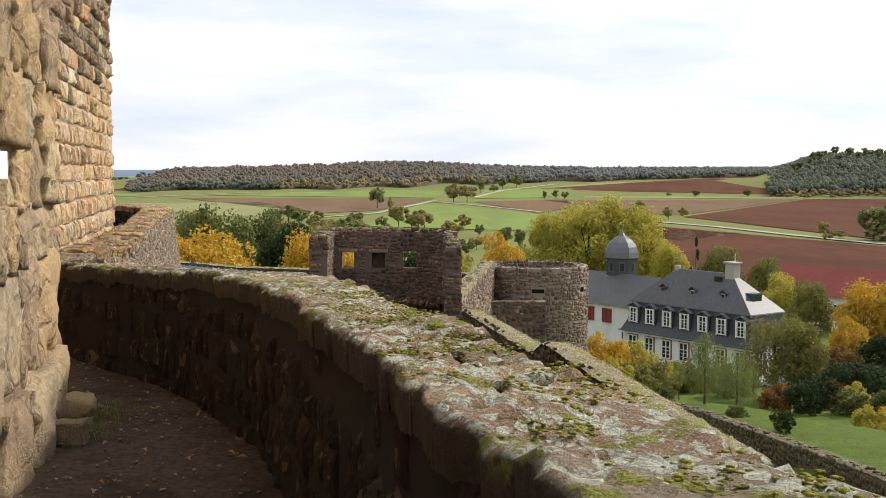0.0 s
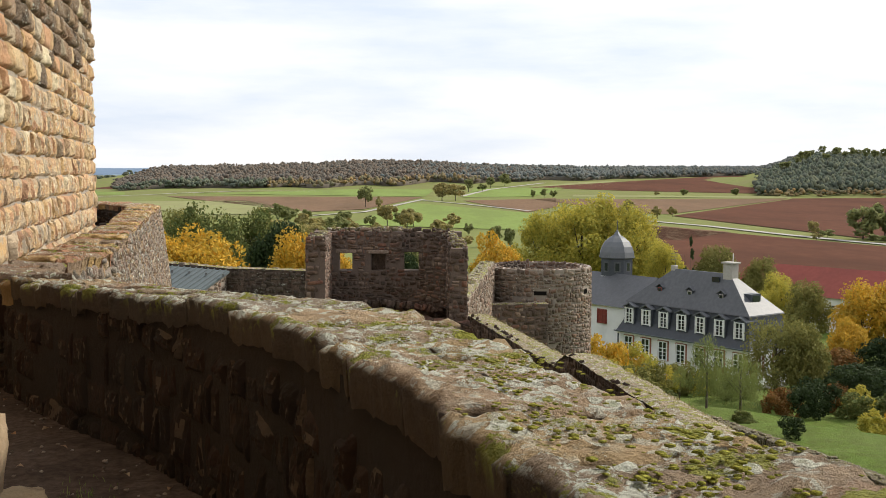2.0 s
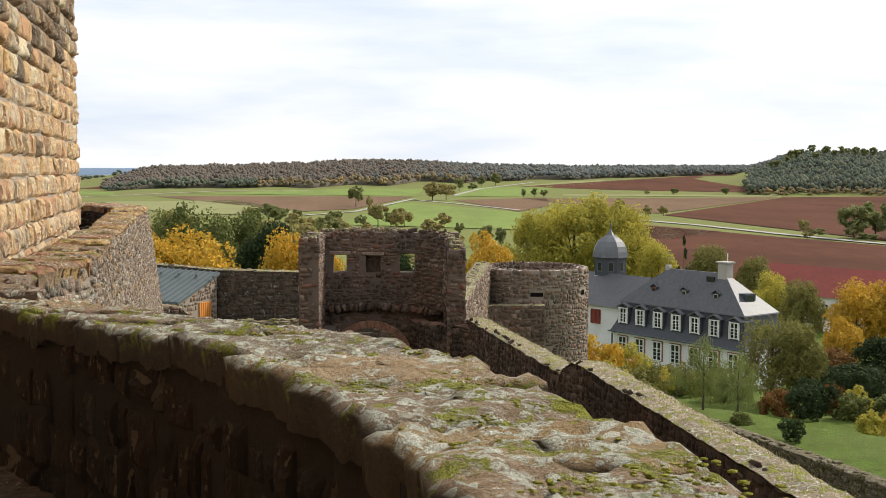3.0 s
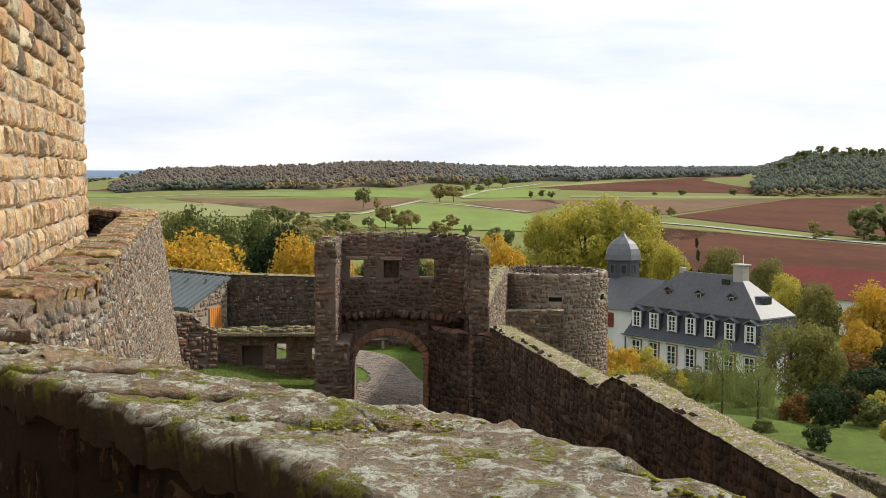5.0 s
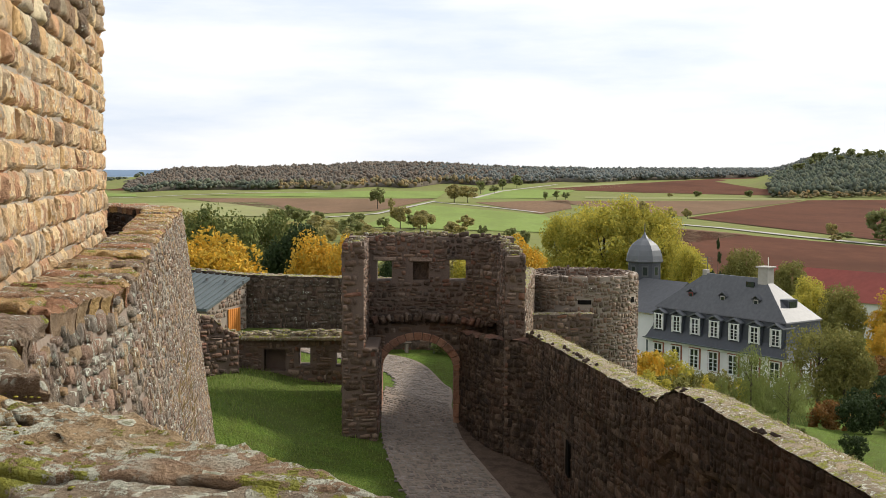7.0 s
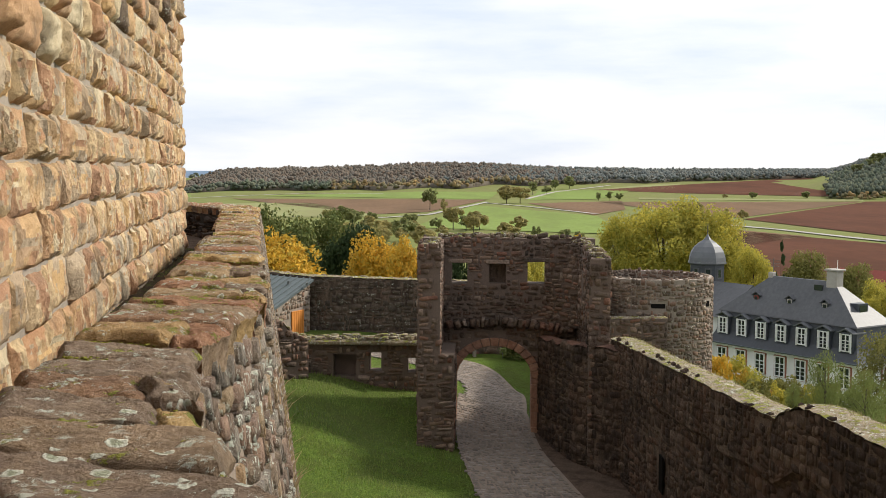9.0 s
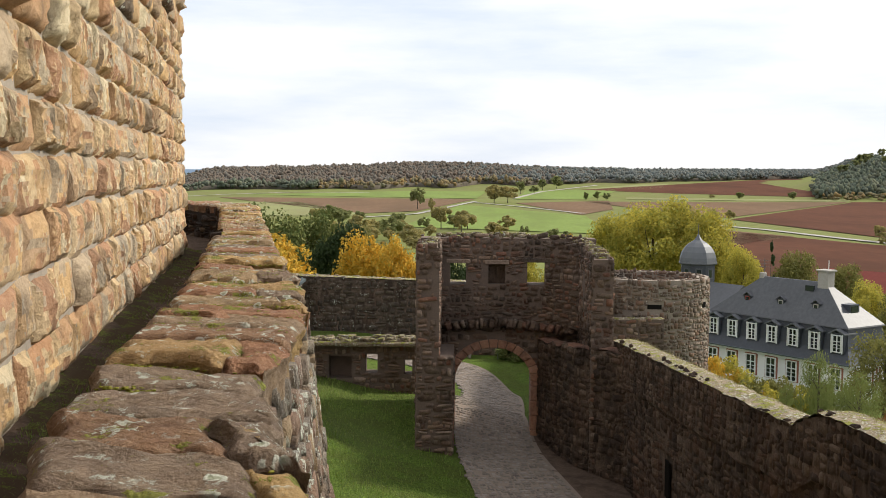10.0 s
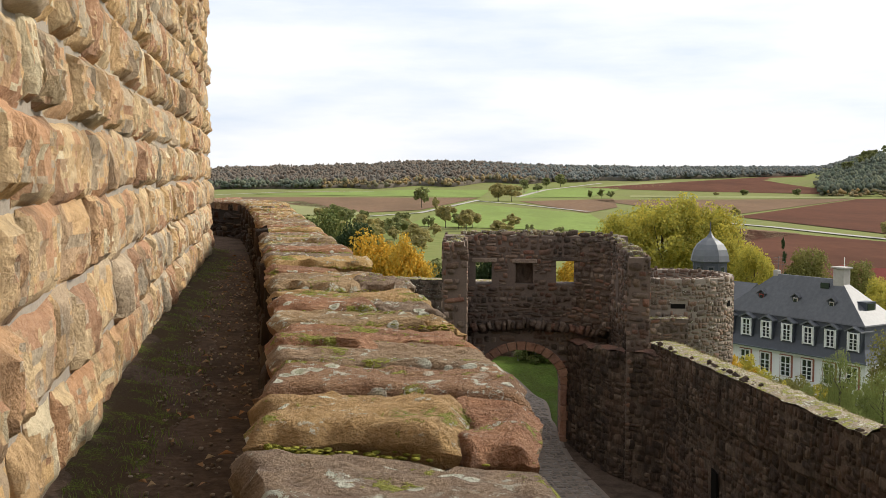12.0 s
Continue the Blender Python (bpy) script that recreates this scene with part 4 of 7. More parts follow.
# ---- wall from the gate towards the walk ----
def leaning_wall(name, label, line, thick, tops, bottom, material, core, course, length, proud, seed, category="wall", skip=None, cap=0.2, capcount=60, outer=False, cap_material=None, lip=0.03):
    """A wall along a plan line; its face looks to the left of the way along, tops(s) is its height at s metres."""
    ob = tagged(empty(name), label, category, kind="structure")
    at, ln = along([(*p, 0) for p in line])
    vs, fs = [], []
    n = 60
    for i in range(n + 1):
        s = ln * i / n
        p, d = at(s)
        nl = np.array([-d[1], d[0], 0])
        z = tops(s)
        for q in (p - nl * 0.0 + (0, 0, bottom), p + (0, 0, z - 0.1), p - nl * thick + (0, 0, z - 0.1), p - nl * thick + (0, 0, bottom)):
            vs.append(q)
        if i:
            a, b = 4 * i - 4, 4 * i
            fs += [(a + j, b + j, b + j + 1, a + j + 1) for j in range(3)]
    fs += [(0, 1, 2, 3), (4 * n + 3, 4 * n + 2, 4 * n + 1, 4 * n)]
    mesh_object("core", vs, fs, core, ob)

    def surf(u, v):
        p, d = at(u)
        nl = np.array([-d[1], d[0], 0])
        return np.array([p[0], p[1], v]) + nl * 0.02, nl

    def surf_out(u, v):
        p, d = at(ln - u)
        nl = np.array([d[1], -d[0], 0])
        return np.array([p[0], p[1], v]) + nl * (thick + 0.02), nl
    hi = max(tops(ln * i / 50) for i in range(51))
    stone_face("facing", surf, 0, ln, bottom, hi, course, length, proud, material, ob, seed, top=lambda u: tops(u) - 0.08, skip=skip)
    if outer:
        stone_face("outer_facing", surf_out, 0, ln, bottom, hi, course, length, proud, material, ob, seed + 1, top=lambda u: tops(ln - u) - 0.08)
    if cap:
        vs, fs = [], []
        for i in range(121):
            s = ln * i / 120
            p, d = at(s)
            nl = np.array([-d[1], d[0], 0])
            for f in (-lip, 0.15 - 0.6 * lip, 0.35, 0.55, 0.8, thick / max(thick, 0.01) + 0.03):
                q = p - nl * thick * f
                vs.append((q[0], q[1], tops(s) - 0.06 + 0.05 * math.sin(math.pi * min(1, max(0, (f + lip) / (1 + lip)))) + 0.03 * noise.noise((q[0] * 4, q[1] * 4, 0))))
            if i:
                fs += [(6 * i - 6 + j, 6 * i + j, 6 * i + 1 + j, 6 * i - 5 + j) for j in range(5)]
        mesh_object("coping", vs, fs, cap_material or m_moss_top, ob, smooth=True, label="mossy grassy wall top")
        top_line = []
        for i in range(41):
            p, d = at(ln * i / 40)
            nl = np.array([-d[1], d[0], 0])
            q = p - nl * thick / 2
            top_line.append((q[0], q[1], tops(ln * i / 40) - 0.05))
        crown_stones(ob, top_line, capcount, cap, seed + 2, cap_material or m_moss_top)
    return ob


gate = tagged(empty("gatehouse"), "ruined open-backed stone gatehouse with three small windows over a red arch", "gatehouse")
WINS = [(-3.06, -2.6, -2.0, -1.4), (-1.96, -1.48, -1.99, -1.42), (-0.85, -0.29, -2.0, -1.36)]
wall_cells("upper_wall", [-3.9, -1.5, 1.1], [-3.5, -2.5, -0.68], WINS, 40.24, 41.0, m_mortar_dark, gate)
boxed("blocked_window", m_plaster, gate, (-1.97, -1.47, 40.55, 40.65, -2.0, -1.42))
stone_face("upper_facing", flat((0, 40.23, 0), (1, 0, 0), (0, -1, 0)), -3.4, 0.7, -3.4, -0.5, 0.095, 0.21, 0.04, m_gate, gate, 31, skip=in_rects(WINS), top=ragged(-0.6, 0.07, 1.3, 1))
for a, b, c, d in WINS:
    boxed("lintel", m_gate, gate, (a - 0.1, b + 0.1, 40.19, 40.3, d + 0.002, d + 0.12), 0.015)


# concave corner between the upper wall and the wing
def corner_surf(u, v):
    t = u / 0.95
    return np.array([-0.36 + 0.95 * math.sin(t), 39.28 + 0.95 * math.cos(t), v]), np.array([-math.sin(t), -math.cos(t), 0.0])


vs, fs = [], []
for i in range(9):
    q, n = corner_surf(1.492 * i / 8, 0)
    vs += [(q[0] - n[0] * 0.02, q[1] - n[1] * 0.02, -3.2), (q[0] - n[0] * 0.02, q[1] - n[1] * 0.02, -0.82), (q[0] - n[0] * 0.3, q[1] - n[1] * 0.3, -0.82)]
    if i:
        fs += [(3 * i - 3 + j, 3 * i + j, 3 * i + 1 + j, 3 * i - 2 + j) for j in range(2)]
mesh_object("rounded_corner", vs, fs, m_mortar_dark, gate)
stone_face("corner_facing", corner_surf, 0.0, 1.49, -3.2, -0.7, 0.1, 0.2, 0.04, m_gate, gate, 46, top=ragged(-0.74, 0.05, 2.0, 6))

AX, AR, ASP, RISE = -1.8, 1.09, -4.75, 0.88      # arch: middle, radius, springing, flattening
AY = 40.12                                       # front of the arch
bm = bmesh.new()
outline = [(-3.9, -7.2), (-3.9, -3.3), (1.1, -3.3), (1.1, -7.2), (AX + AR, -7.2)]
outline += [(AX + AR * math.cos(t), ASP + AR * RISE * math.sin(t)) for t in [math.pi * i / 20 for i in range(21)]] + [(AX - AR, -7.2)]
f = bm.faces.new([bm.verts.new((x, AY, z)) for x, z in outline])
r = bmesh.ops.extrude_face_region(bm, geom=[f])
bmesh.ops.translate(bm, vec=(0, 41.02 - AY, 0), verts=[g for g in r["geom"] if isinstance(g, bmesh.types.BMVert)])
bmesh.ops.recalc_face_normals(bm, faces=bm.faces[:])
part("lower_wall", bm, m_mortar_dark, gate)


def in_arch(u, v, hu, hv):
    if v < ASP:
        return abs(u - AX) < AR + 0.2 + hu
    return math.hypot(u - AX, (v - ASP) / RISE) < AR + 0.24 + min(hu, hv)


stone_face("lower_facing", flat((0, AY - 0.01, 0), (1, 0, 0), (0, -1, 0)), -3.3, 0.6, -7.1, -3.0, 0.13, 0.26, 0.05, m_gate, gate, 32, skip=in_arch, top=ragged(-3.12, 0.1, 2.0, 2))
for i in range(15):
    t0, t1 = math.pi * i / 15 + 0.008, math.pi * (i + 1) / 15 - 0.008
    bm = bmesh.new()
    ring = []
    for yy in (AY - 0.12 + 0.02 * (i % 3), AY + 0.6):
        for t, rr in ((t0, AR), (t1, AR), (t1, AR + 0.26), (t0, AR + 0.26)):
            ring.append(bm.verts.new((AX + rr * math.cos(t), yy, ASP + rr * RISE * math.sin(t))))
    for q in ((0, 1, 2, 3), (7, 6, 5, 4), (0, 4, 5, 1), (1, 5, 6, 2), (2, 6, 7, 3), (3, 7, 4, 0)):
        bm.faces.new([ring[k] for k in q])
    bmesh.ops.recalc_face_normals(bm, faces=bm.faces[:])
    bmesh.ops.bevel(bm, geom=bm.edges[:], offset=0.018, segments=1, affect="EDGES")
    part("voussoir", bm, m_red, gate)
for sx in (-1, 1):
    z = -7.0
    k = 0
    while z < ASP - 0.05:
        h = min(0.42, ASP - z)
        xa, xb = sorted((AX + sx * (AR - 0.004), AX + sx * (AR + 0.17 + 0.07 * (k % 2))))
        boxed("jamb_stone", m_red, gate, (xa, xb, AY - 0.12, AY + 0.6, z + 0.006, z + h - 0.006), 0.02)
        z += h
        k += 1
# broken vault stones over the arch, two ragged rows
rng = random.Random(33)
for i in range(27):
    x = -3.1 + 3.5 * i / 26 + rng.uniform(-0.04, 0.04)
    ob = new("vault_stone", rng.choice(LUMPS_DARK))
    ob.parent = gate
    ob.matrix_basis = Matrix.Translation((x, AY - 0.06 + rng.uniform(-0.07, 0.05), -3.2 + 0.12 * math.cos((x - AX) * 1.2) + rng.uniform(-0.04, 0.04))) @ Matrix.Rotation(rng.uniform(-0.2, 0.2) + 0.25 * (x - AX), 4, "Y") @ Matrix.Diagonal((rng.uniform(0.1, 0.19), rng.uniform(0.3, 0.46), rng.uniform(0.16, 0.27), 1))

# left pillar
boxed("pillar", m_mortar_dark, gate, (-3.9, -3.3, 37.43, 41.4, -7.2, -0.78))
boxed("pillar_foot", m_mortar_dark, gate, (-3.32, -2.92, 37.45, 40.0, -7.2, -3.7))
stone_face("pillar_facing", flat((0, 37.42, 0), (1, 0, 0), (0, -1, 0)), -3.9, -2.9, -7.1, -0.6, 0.12, 0.27, 0.05, m_gate, gate, 34, single=lambda p: True, limit=280, skip=lambda u, v, a, b: v > -3.65 and u + a > -3.22, top=ragged(-0.72, 0.09, 3.0, 3))
stone_face("pillar_side", flat((-3.9, 41.4, 0), (0, -1, 0), (-1, 0, 0)), 0, 3.95, -7.1, -0.75, 0.13, 0.28, 0.05, m_gate, gate, 35)
stone_face("pillar_inner", flat((-3.3, 37.45, 0), (0, 1, 0), (1, 0, 0)), 0, 2.8, -3.7, -0.75, 0.12, 0.27, 0.04, m_gate, gate, 36)
stone_face("pillar_jamb", flat((-2.91, 37.47, 0), (0, 1, 0), (1, 0, 0)), 0, 2.5, -7.1, -3.75, 0.14, 0.27, 0.04, m_gate, gate, 37)
# right wing
boxed("wing", m_mortar_dark, gate, (0.58, 1.12, 36.53, 41.0, -7.4, -0.98))
stone_face("wing_facing", flat((0, 36.52, 0), (1, 0, 0), (0, -1, 0)), 0.56, 1.14, -7.2, -0.9, 0.12, 0.26, 0.05, m_gate, gate, 38, top=ragged(-0.86, 0.08, 3.0, 5))
NICHE = [(1.6, 2.1, -2.35, -1.45)]
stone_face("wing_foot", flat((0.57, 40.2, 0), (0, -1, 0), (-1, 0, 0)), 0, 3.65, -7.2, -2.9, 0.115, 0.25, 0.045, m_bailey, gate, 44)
stone_face("wing_inner", flat((0.57, 40.2, 0), (0, -1, 0), (-1, 0, 0)), 0, 3.65, -2.85, -0.7, 0.115, 0.25, 0.045, m_gate, gate, 39, skip=in_rects(NICHE), top=lambda u: -0.64 - 0.07 * u + 0.05 * noise.noise((u * 3, 2, 2)))
stone_face("wing_outer", flat((1.13, 36.55, 0), (0, 1, 0), (1, 0, 0)), 0, 4.4, -6.0, -0.9, 0.14, 0.28, 0.04, m_gate, gate, 40)
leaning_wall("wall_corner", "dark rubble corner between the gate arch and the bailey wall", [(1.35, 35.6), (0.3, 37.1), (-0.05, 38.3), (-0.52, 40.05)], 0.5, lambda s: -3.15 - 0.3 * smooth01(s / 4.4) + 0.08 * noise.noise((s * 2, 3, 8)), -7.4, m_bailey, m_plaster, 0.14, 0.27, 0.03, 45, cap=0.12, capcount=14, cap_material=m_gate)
boxed("niche_back", m_mortar_dark, gate, (0.569, 0.577, 38.1, 38.6, -2.35, -1.45))
crown_stones(gate, [(-3.3, 40.6, -0.62), (-1.5, 40.6, -0.58), (0.6, 40.5, -0.7), (0.85, 38.6, -0.85), (0.85, 36.7, -0.95)], 75, 0.2, 42, m_moss_top)
crown_stones(gate, [(-3.6, 37.6, -0.74), (-3.6, 41.2, -0.74)], 30, 0.2, 43, m_moss_top)

def side_top(s):
    y = 14 + s * 0.9932
    if y > 25.3:
        return float(np.interp(y, [25.3, 36.5], [-2.6, -2.95])) + 0.03 * noise.noise((y * 1.5, 0, 0))
    return float(np.interp(y, [14, 23.6, 24.5, 25.3], [-2.1, -2.18, -2.2, -2.5])) + 0.03 * noise.noise((y * 1.5, 0, 0))


def bailey_x(y):
    return 1.15 + (36.5 - y) * 0.117


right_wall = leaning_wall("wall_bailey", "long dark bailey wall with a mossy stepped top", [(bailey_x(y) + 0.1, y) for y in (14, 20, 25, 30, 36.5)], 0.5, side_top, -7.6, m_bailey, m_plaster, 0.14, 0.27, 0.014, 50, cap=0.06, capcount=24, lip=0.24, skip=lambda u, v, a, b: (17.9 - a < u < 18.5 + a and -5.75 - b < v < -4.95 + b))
boxed("niche", m_recess_shade, right_wall, (bailey_x(32.0) + 0.05, bailey_x(32.0) + 0.085, 31.75, 32.2, -5.75, -4.95), label="near-black plate for a shaded recess in the wall")
at_rw, ln_rw = along([(bailey_x(y), y, 0) for y in (14, 36.5)])
vs, fs = [], []
for i in range(81):
    s = ln_rw * i / 80
    p, d = at_rw(s)
    z = side_top(s)
    low = z - 1.1 + 0.12 * noise.noise((s * 0.9, 3, 3))
    for q in ((p[0] + 0.14, p[1], low - 0.12), (p[0] + 0.01, p[1], low), (p[0] + 0.01, p[1], z - 0.1), (p[0] + 0.3, p[1], z - 0.08)):
        vs.append(q)
    if i:
        fs += [(4 * i - 4 + j, 4 * i + j, 4 * i + j + 1, 4 * i - 3 + j) for j in range(3)]
mesh_object("parapet_band", vs, fs, m_plaster, right_wall)
stone_face("band_facing", lambda u, v: (np.array([*at_rw(u)[0][:2], v]), np.array([-1.0, -0.117, 0])), 0, ln_rw, -4.2, -2.0, 0.12, 0.23, 0.018, m_bailey, right_wall, 53, single=lambda p: 16.8 < p[1] < 23.5, limit=300,
           skip=lambda u, v, a, b: v < side_top(u) - 1.08, top=lambda u: side_top(u) - 0.08)

# ---- outer wall on the garden slope ----
leaning_wall("wall_garden", "low mossy outer wall above the garden lawn", [(14.6, 30), (14.8, 42), (14.9, 61), (14.6, 72)], 0.7, lambda s: float(np.interp(s, [0, 12, 31, 42], [-7.6, -9.1, -11.55, -13.2])) + 0.05 * noise.noise((s, 1, 1)), -16, m_ivy, m_mortar_dark, 0.2, 0.35, 0.06, 60, cap=0.22, capcount=170, cap_material=m_ivy)

# ---- ruined low wall and curtain wall left of the gate ----
low_wall = tagged(empty("wall_ruin"), "low ruined wall with a small window opening and grassy top", "wall", kind="structure")
HOLES = [(-5.63, -5.26, -4.92, -4.34), (-6.75, -6.05, -5.1, -4.4), (-4.45, -4.2, -4.95, -4.5)]
wall_cells("core", [-7.6, -4.1], [-6.6, -3.97], HOLES, 42.0, 42.6, m_mortar_dark, low_wall)
boxed("niche_back", m_mortar_dark, low_wall, (-6.8, -6.0, 42.5, 42.58, -5.2, -4.3))
stone_face("facing", flat((0, 41.99, 0), (1, 0, 0), (0, -1, 0)), -7.6, -4.1, -6.4, -3.9, 0.12, 0.25, 0.04, m_gate, low_wall, 70, skip=in_rects(HOLES), top=lambda u: -3.97)
boxed("overhang", m_moss_top, low_wall, (-7.65, -4.0, 41.72, 42.7, -4.08, -3.94), 0.04, "thick mossy overhanging wall top")
crown_stones(low_wall, [(-7.6, 42.0, -3.93), (-5.8, 41.9, -3.9), (-4.0, 42.0, -3.9)], 50, 0.16, 74, m_moss_top)
crown_stones(low_wall, [(-7.6, 42.3, -3.93), (-5.8, 42.3, -3.9), (-4.0, 42.3, -3.88)], 60, 0.2, 72, m_moss_top)
leaning_wall("wall_ruin_side", "broken rubble wall beside the grass bank", [(-7.4, 41.2), (-8.2, 40.6), (-9.2, 39.5), (-10.5, 37.5)], 0.6, lambda s: float(np.interp(s, [0, 0.5, 1.0, 2.3, 4.8], [-3.75, -3.55, -3.1, -2.95, -2.7])) + 0.04 * noise.noise((s * 3, 5, 5)), -6.4, m_gate, m_mortar_dark, 0.12, 0.25, 0.04, 73, cap=0.18, capcount=50)
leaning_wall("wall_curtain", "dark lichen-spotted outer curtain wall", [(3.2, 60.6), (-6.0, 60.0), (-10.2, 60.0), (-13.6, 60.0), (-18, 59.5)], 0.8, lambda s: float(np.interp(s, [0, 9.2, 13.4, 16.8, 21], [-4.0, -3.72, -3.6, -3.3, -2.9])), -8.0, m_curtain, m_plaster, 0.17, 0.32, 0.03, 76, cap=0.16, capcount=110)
leaning_wall("wall_link", "rubble wall between the gatehouse and the round tower", [(3.5, 58.6), (1.3, 41.2)], 0.7, lambda s: -3.1 + 0.05 * noise.noise((s, 9, 9)), -8.5, m_round, m_mortar_grey, 0.16, 0.3, 0.05, 79, cap=0.2, capcount=60)

# ---- round tower ----
TC, TR, TTOP = (5.88, 60.0), 2.72, -3.42
tower = tagged(empty("round_tower"), "squat round tower of grey-brown rubble with a hollow open top", "tower")
bm = bmesh.new()
N = 64
prof = [(TR - 0.03, -11), (TR - 0.03, TTOP - 0.05), (TR - 0.6, TTOP - 0.05), (TR - 0.62, TTOP - 3.5), (0.01, TTOP - 3.5)]
rings = [[bm.verts.new((TC[0] + r * math.cos(2 * math.pi * i / N), TC[1] + r * math.sin(2 * math.pi * i / N), z)) for i in range(N)] for r, z in prof]
for a, b in zip(rings, rings[1:]):
    for i in range(N):
        bm.faces.new((a[i], a[(i + 1) % N], b[(i + 1) % N], b[i]))
part("shell", bm, m_mortar_grey, tower)
SLOTS = [(TR * 4.53, TR * 4.53 + 0.62, -4.72, -4.52), (TR * 5.62, TR * 5.62 + 0.35, -4.75, -4.5)]


def round_surf(rad, sign=1):
    def f(u, v):
        t = u / TR
        n = np.array([math.cos(t), math.sin(t), 0.0])
        return np.array([TC[0], TC[1], v]) + n * rad, n * sign
    return f


stone_face("facing", round_surf(TR), TR * 2.9, TR * 6.5, -9.5, TTOP, 0.15, 0.27, 0.05, m_round, tower, 81, skip=in_rects(SLOTS), top=ragged(TTOP - 0.1, 0.05, 1.2, 8))
stone_face("inner_facing", lambda u, v: round_surf(TR - 0.62, -1)(-u, v), -TR * 3.3, TR * 0.1, TTOP - 1.6, TTOP, 0.15, 0.3, 0.04, m_gate, tower, 82)
for a, b, c, d in SLOTS:
    t = (a + b) / 2 / TR
    m = pose(TC[0], TC[1], (c + d) / 2, 0, 0, math.degrees(t))
    boxed("arrow_slot", m_recess_shade, tower, (TR - 0.06, TR - 0.02, -(b - a) / 2, (b - a) / 2, -(d - c) / 2, (d - c) / 2), m=m, label="near-black plate for a shaded horizontal slot")
ring = [(TC[0] + (TR - 0.3) * math.cos(2 * math.pi * i / 40), TC[1] + (TR - 0.3) * math.sin(2 * math.pi * i / 40), TTOP - 0.05) for i in range(41)]
crown_stones(tower, ring, 150, 0.13, 83, m_round)

# ---- lean-to shed at the curtain wall ----
shed = tagged(empty("lean_to_shed"), "stone lean-to shed with a grey standing-seam metal roof and orange door", "shed")
ZR = [(-14.5, 59.7, -3.4), (-9.95, 59.7, -3.76), (-11.4, 56.5, -4.89), (-15.95, 56.5, -4.53)]
bm = bmesh.new()
top = [bm.verts.new(p) for p in ZR]
low = [bm.verts.new((p[0], p[1], p[2] - 0.12)) for p in ZR]
bm.faces.new(top)
bm.faces.new(low[::-1])
for i in range(4):
    bm.faces.new((top[i], low[i], low[(i + 1) % 4], top[(i + 1) % 4]))
bmesh.ops.recalc_face_normals(bm, faces=bm.faces[:])
part("roof", bm, m_zinc, shed)
for i in range(15):
    f = (i + 0.5) / 15
    a, b = lerp(np.array(ZR[0]), np.array(ZR[1]), f), lerp(np.array(ZR[3]), np.array(ZR[2]), f)
    bm = bmesh.new()
    vsq = [bm.verts.new(p) for p in (a + (-0.02, 0, 0.002), a + (0.02, 0, 0.002), b + (0.02, 0, 0.002), b + (-0.02, 0, 0.002), a + (-0.02, 0, 0.06), a + (0.02, 0, 0.06), b + (0.02, 0, 0.06), b + (-0.02, 0, 0.06))]
    for q in ((4, 5, 6, 7), (0, 4, 7, 3), (1, 2, 6, 5), (2, 3, 7, 6), (0, 1, 5, 4)):
        bm.faces.new([vsq[k] for k in q])
    part("seam", bm, m_zinc, shed)
bm = bmesh.new()
G0, G1 = np.array([-10.12, 59.65]), np.array([-11.4, 56.75])       # foot of the gable, from the curtain wall to the eaves
gd = (G1 - G0) / np.linalg.norm(G1 - G0)
gn = np.array([-gd[1], gd[0]])
glen = float(np.linalg.norm(G1 - G0))
tri = [(*G0, -6.6), (*G1, -6.6), (*G1, -4.96), (*G0, -3.92)]
f = bm.faces.new([bm.verts.new(p) for p in tri])
r = bmesh.ops.extrude_face_region(bm, geom=[f])
bmesh.ops.translate(bm, vec=(-0.4 * gn[0], -0.4 * gn[1], 0), verts=[g for g in r["geom"] if isinstance(g, bmesh.types.BMVert)])
bmesh.ops.recalc_face_normals(bm, faces=bm.faces[:])
part("gable_wall", bm, m_mortar_grey, shed)
stone_face("gable_facing", flat((G1[0] + gn[0] * 0.01, G1[1] + gn[1] * 0.01, 0), (-gd[0], -gd[1], 0), (gn[0], gn[1], 0)), 0, glen, -6.5, -3.9, 0.16, 0.35, 0.04, m_round, shed, 91, top=lambda u: -5.0 + u * 0.34, skip=in_rects([(1.55, 2.6, -7, -5.1)]))
boxed("front_wall", m_mortar_grey, shed, (-15.9, -11.45, 56.75, 57.15, -6.6, -4.98))
gate_m = Matrix(((-gd[0], -gn[0], 0, G1[0]), (-gd[1], -gn[1], 0, G1[1]), (0, 0, 1, 0), (0, 0, 0, 1)))
for i in range(6):
    boxed("door_board", m_wood_orange, shed, (1.58 + i * 0.168, 1.74 + i * 0.168, -0.06, -0.01, -6.6, -5.12), 0.008, "orange-stained wooden door board", m=gate_m)
for i in range(5):
    boxed("snow_guard", m_iron, shed, (-13.6 + i * 0.85, -13.5 + i * 0.85, 58.9, 58.96, -3.72 - 0.068 * i, -3.58 - 0.068 * i))

# ---- cobbled road through the gate ----
ROAD = [(2.2, 18), (0.7, 26), (-0.6, 32), (-1.65, 37.5), (-1.85, 42), (-1.55, 46), (-1.75, 50), (-3.2, 53.5), (-6.5, 55.5), (-9, 57)]
ROADW = [2.3, 2.3, 2.4, 2.3, 2.05, 1.9, 1.9, 2.0, 2.0, 2.0]
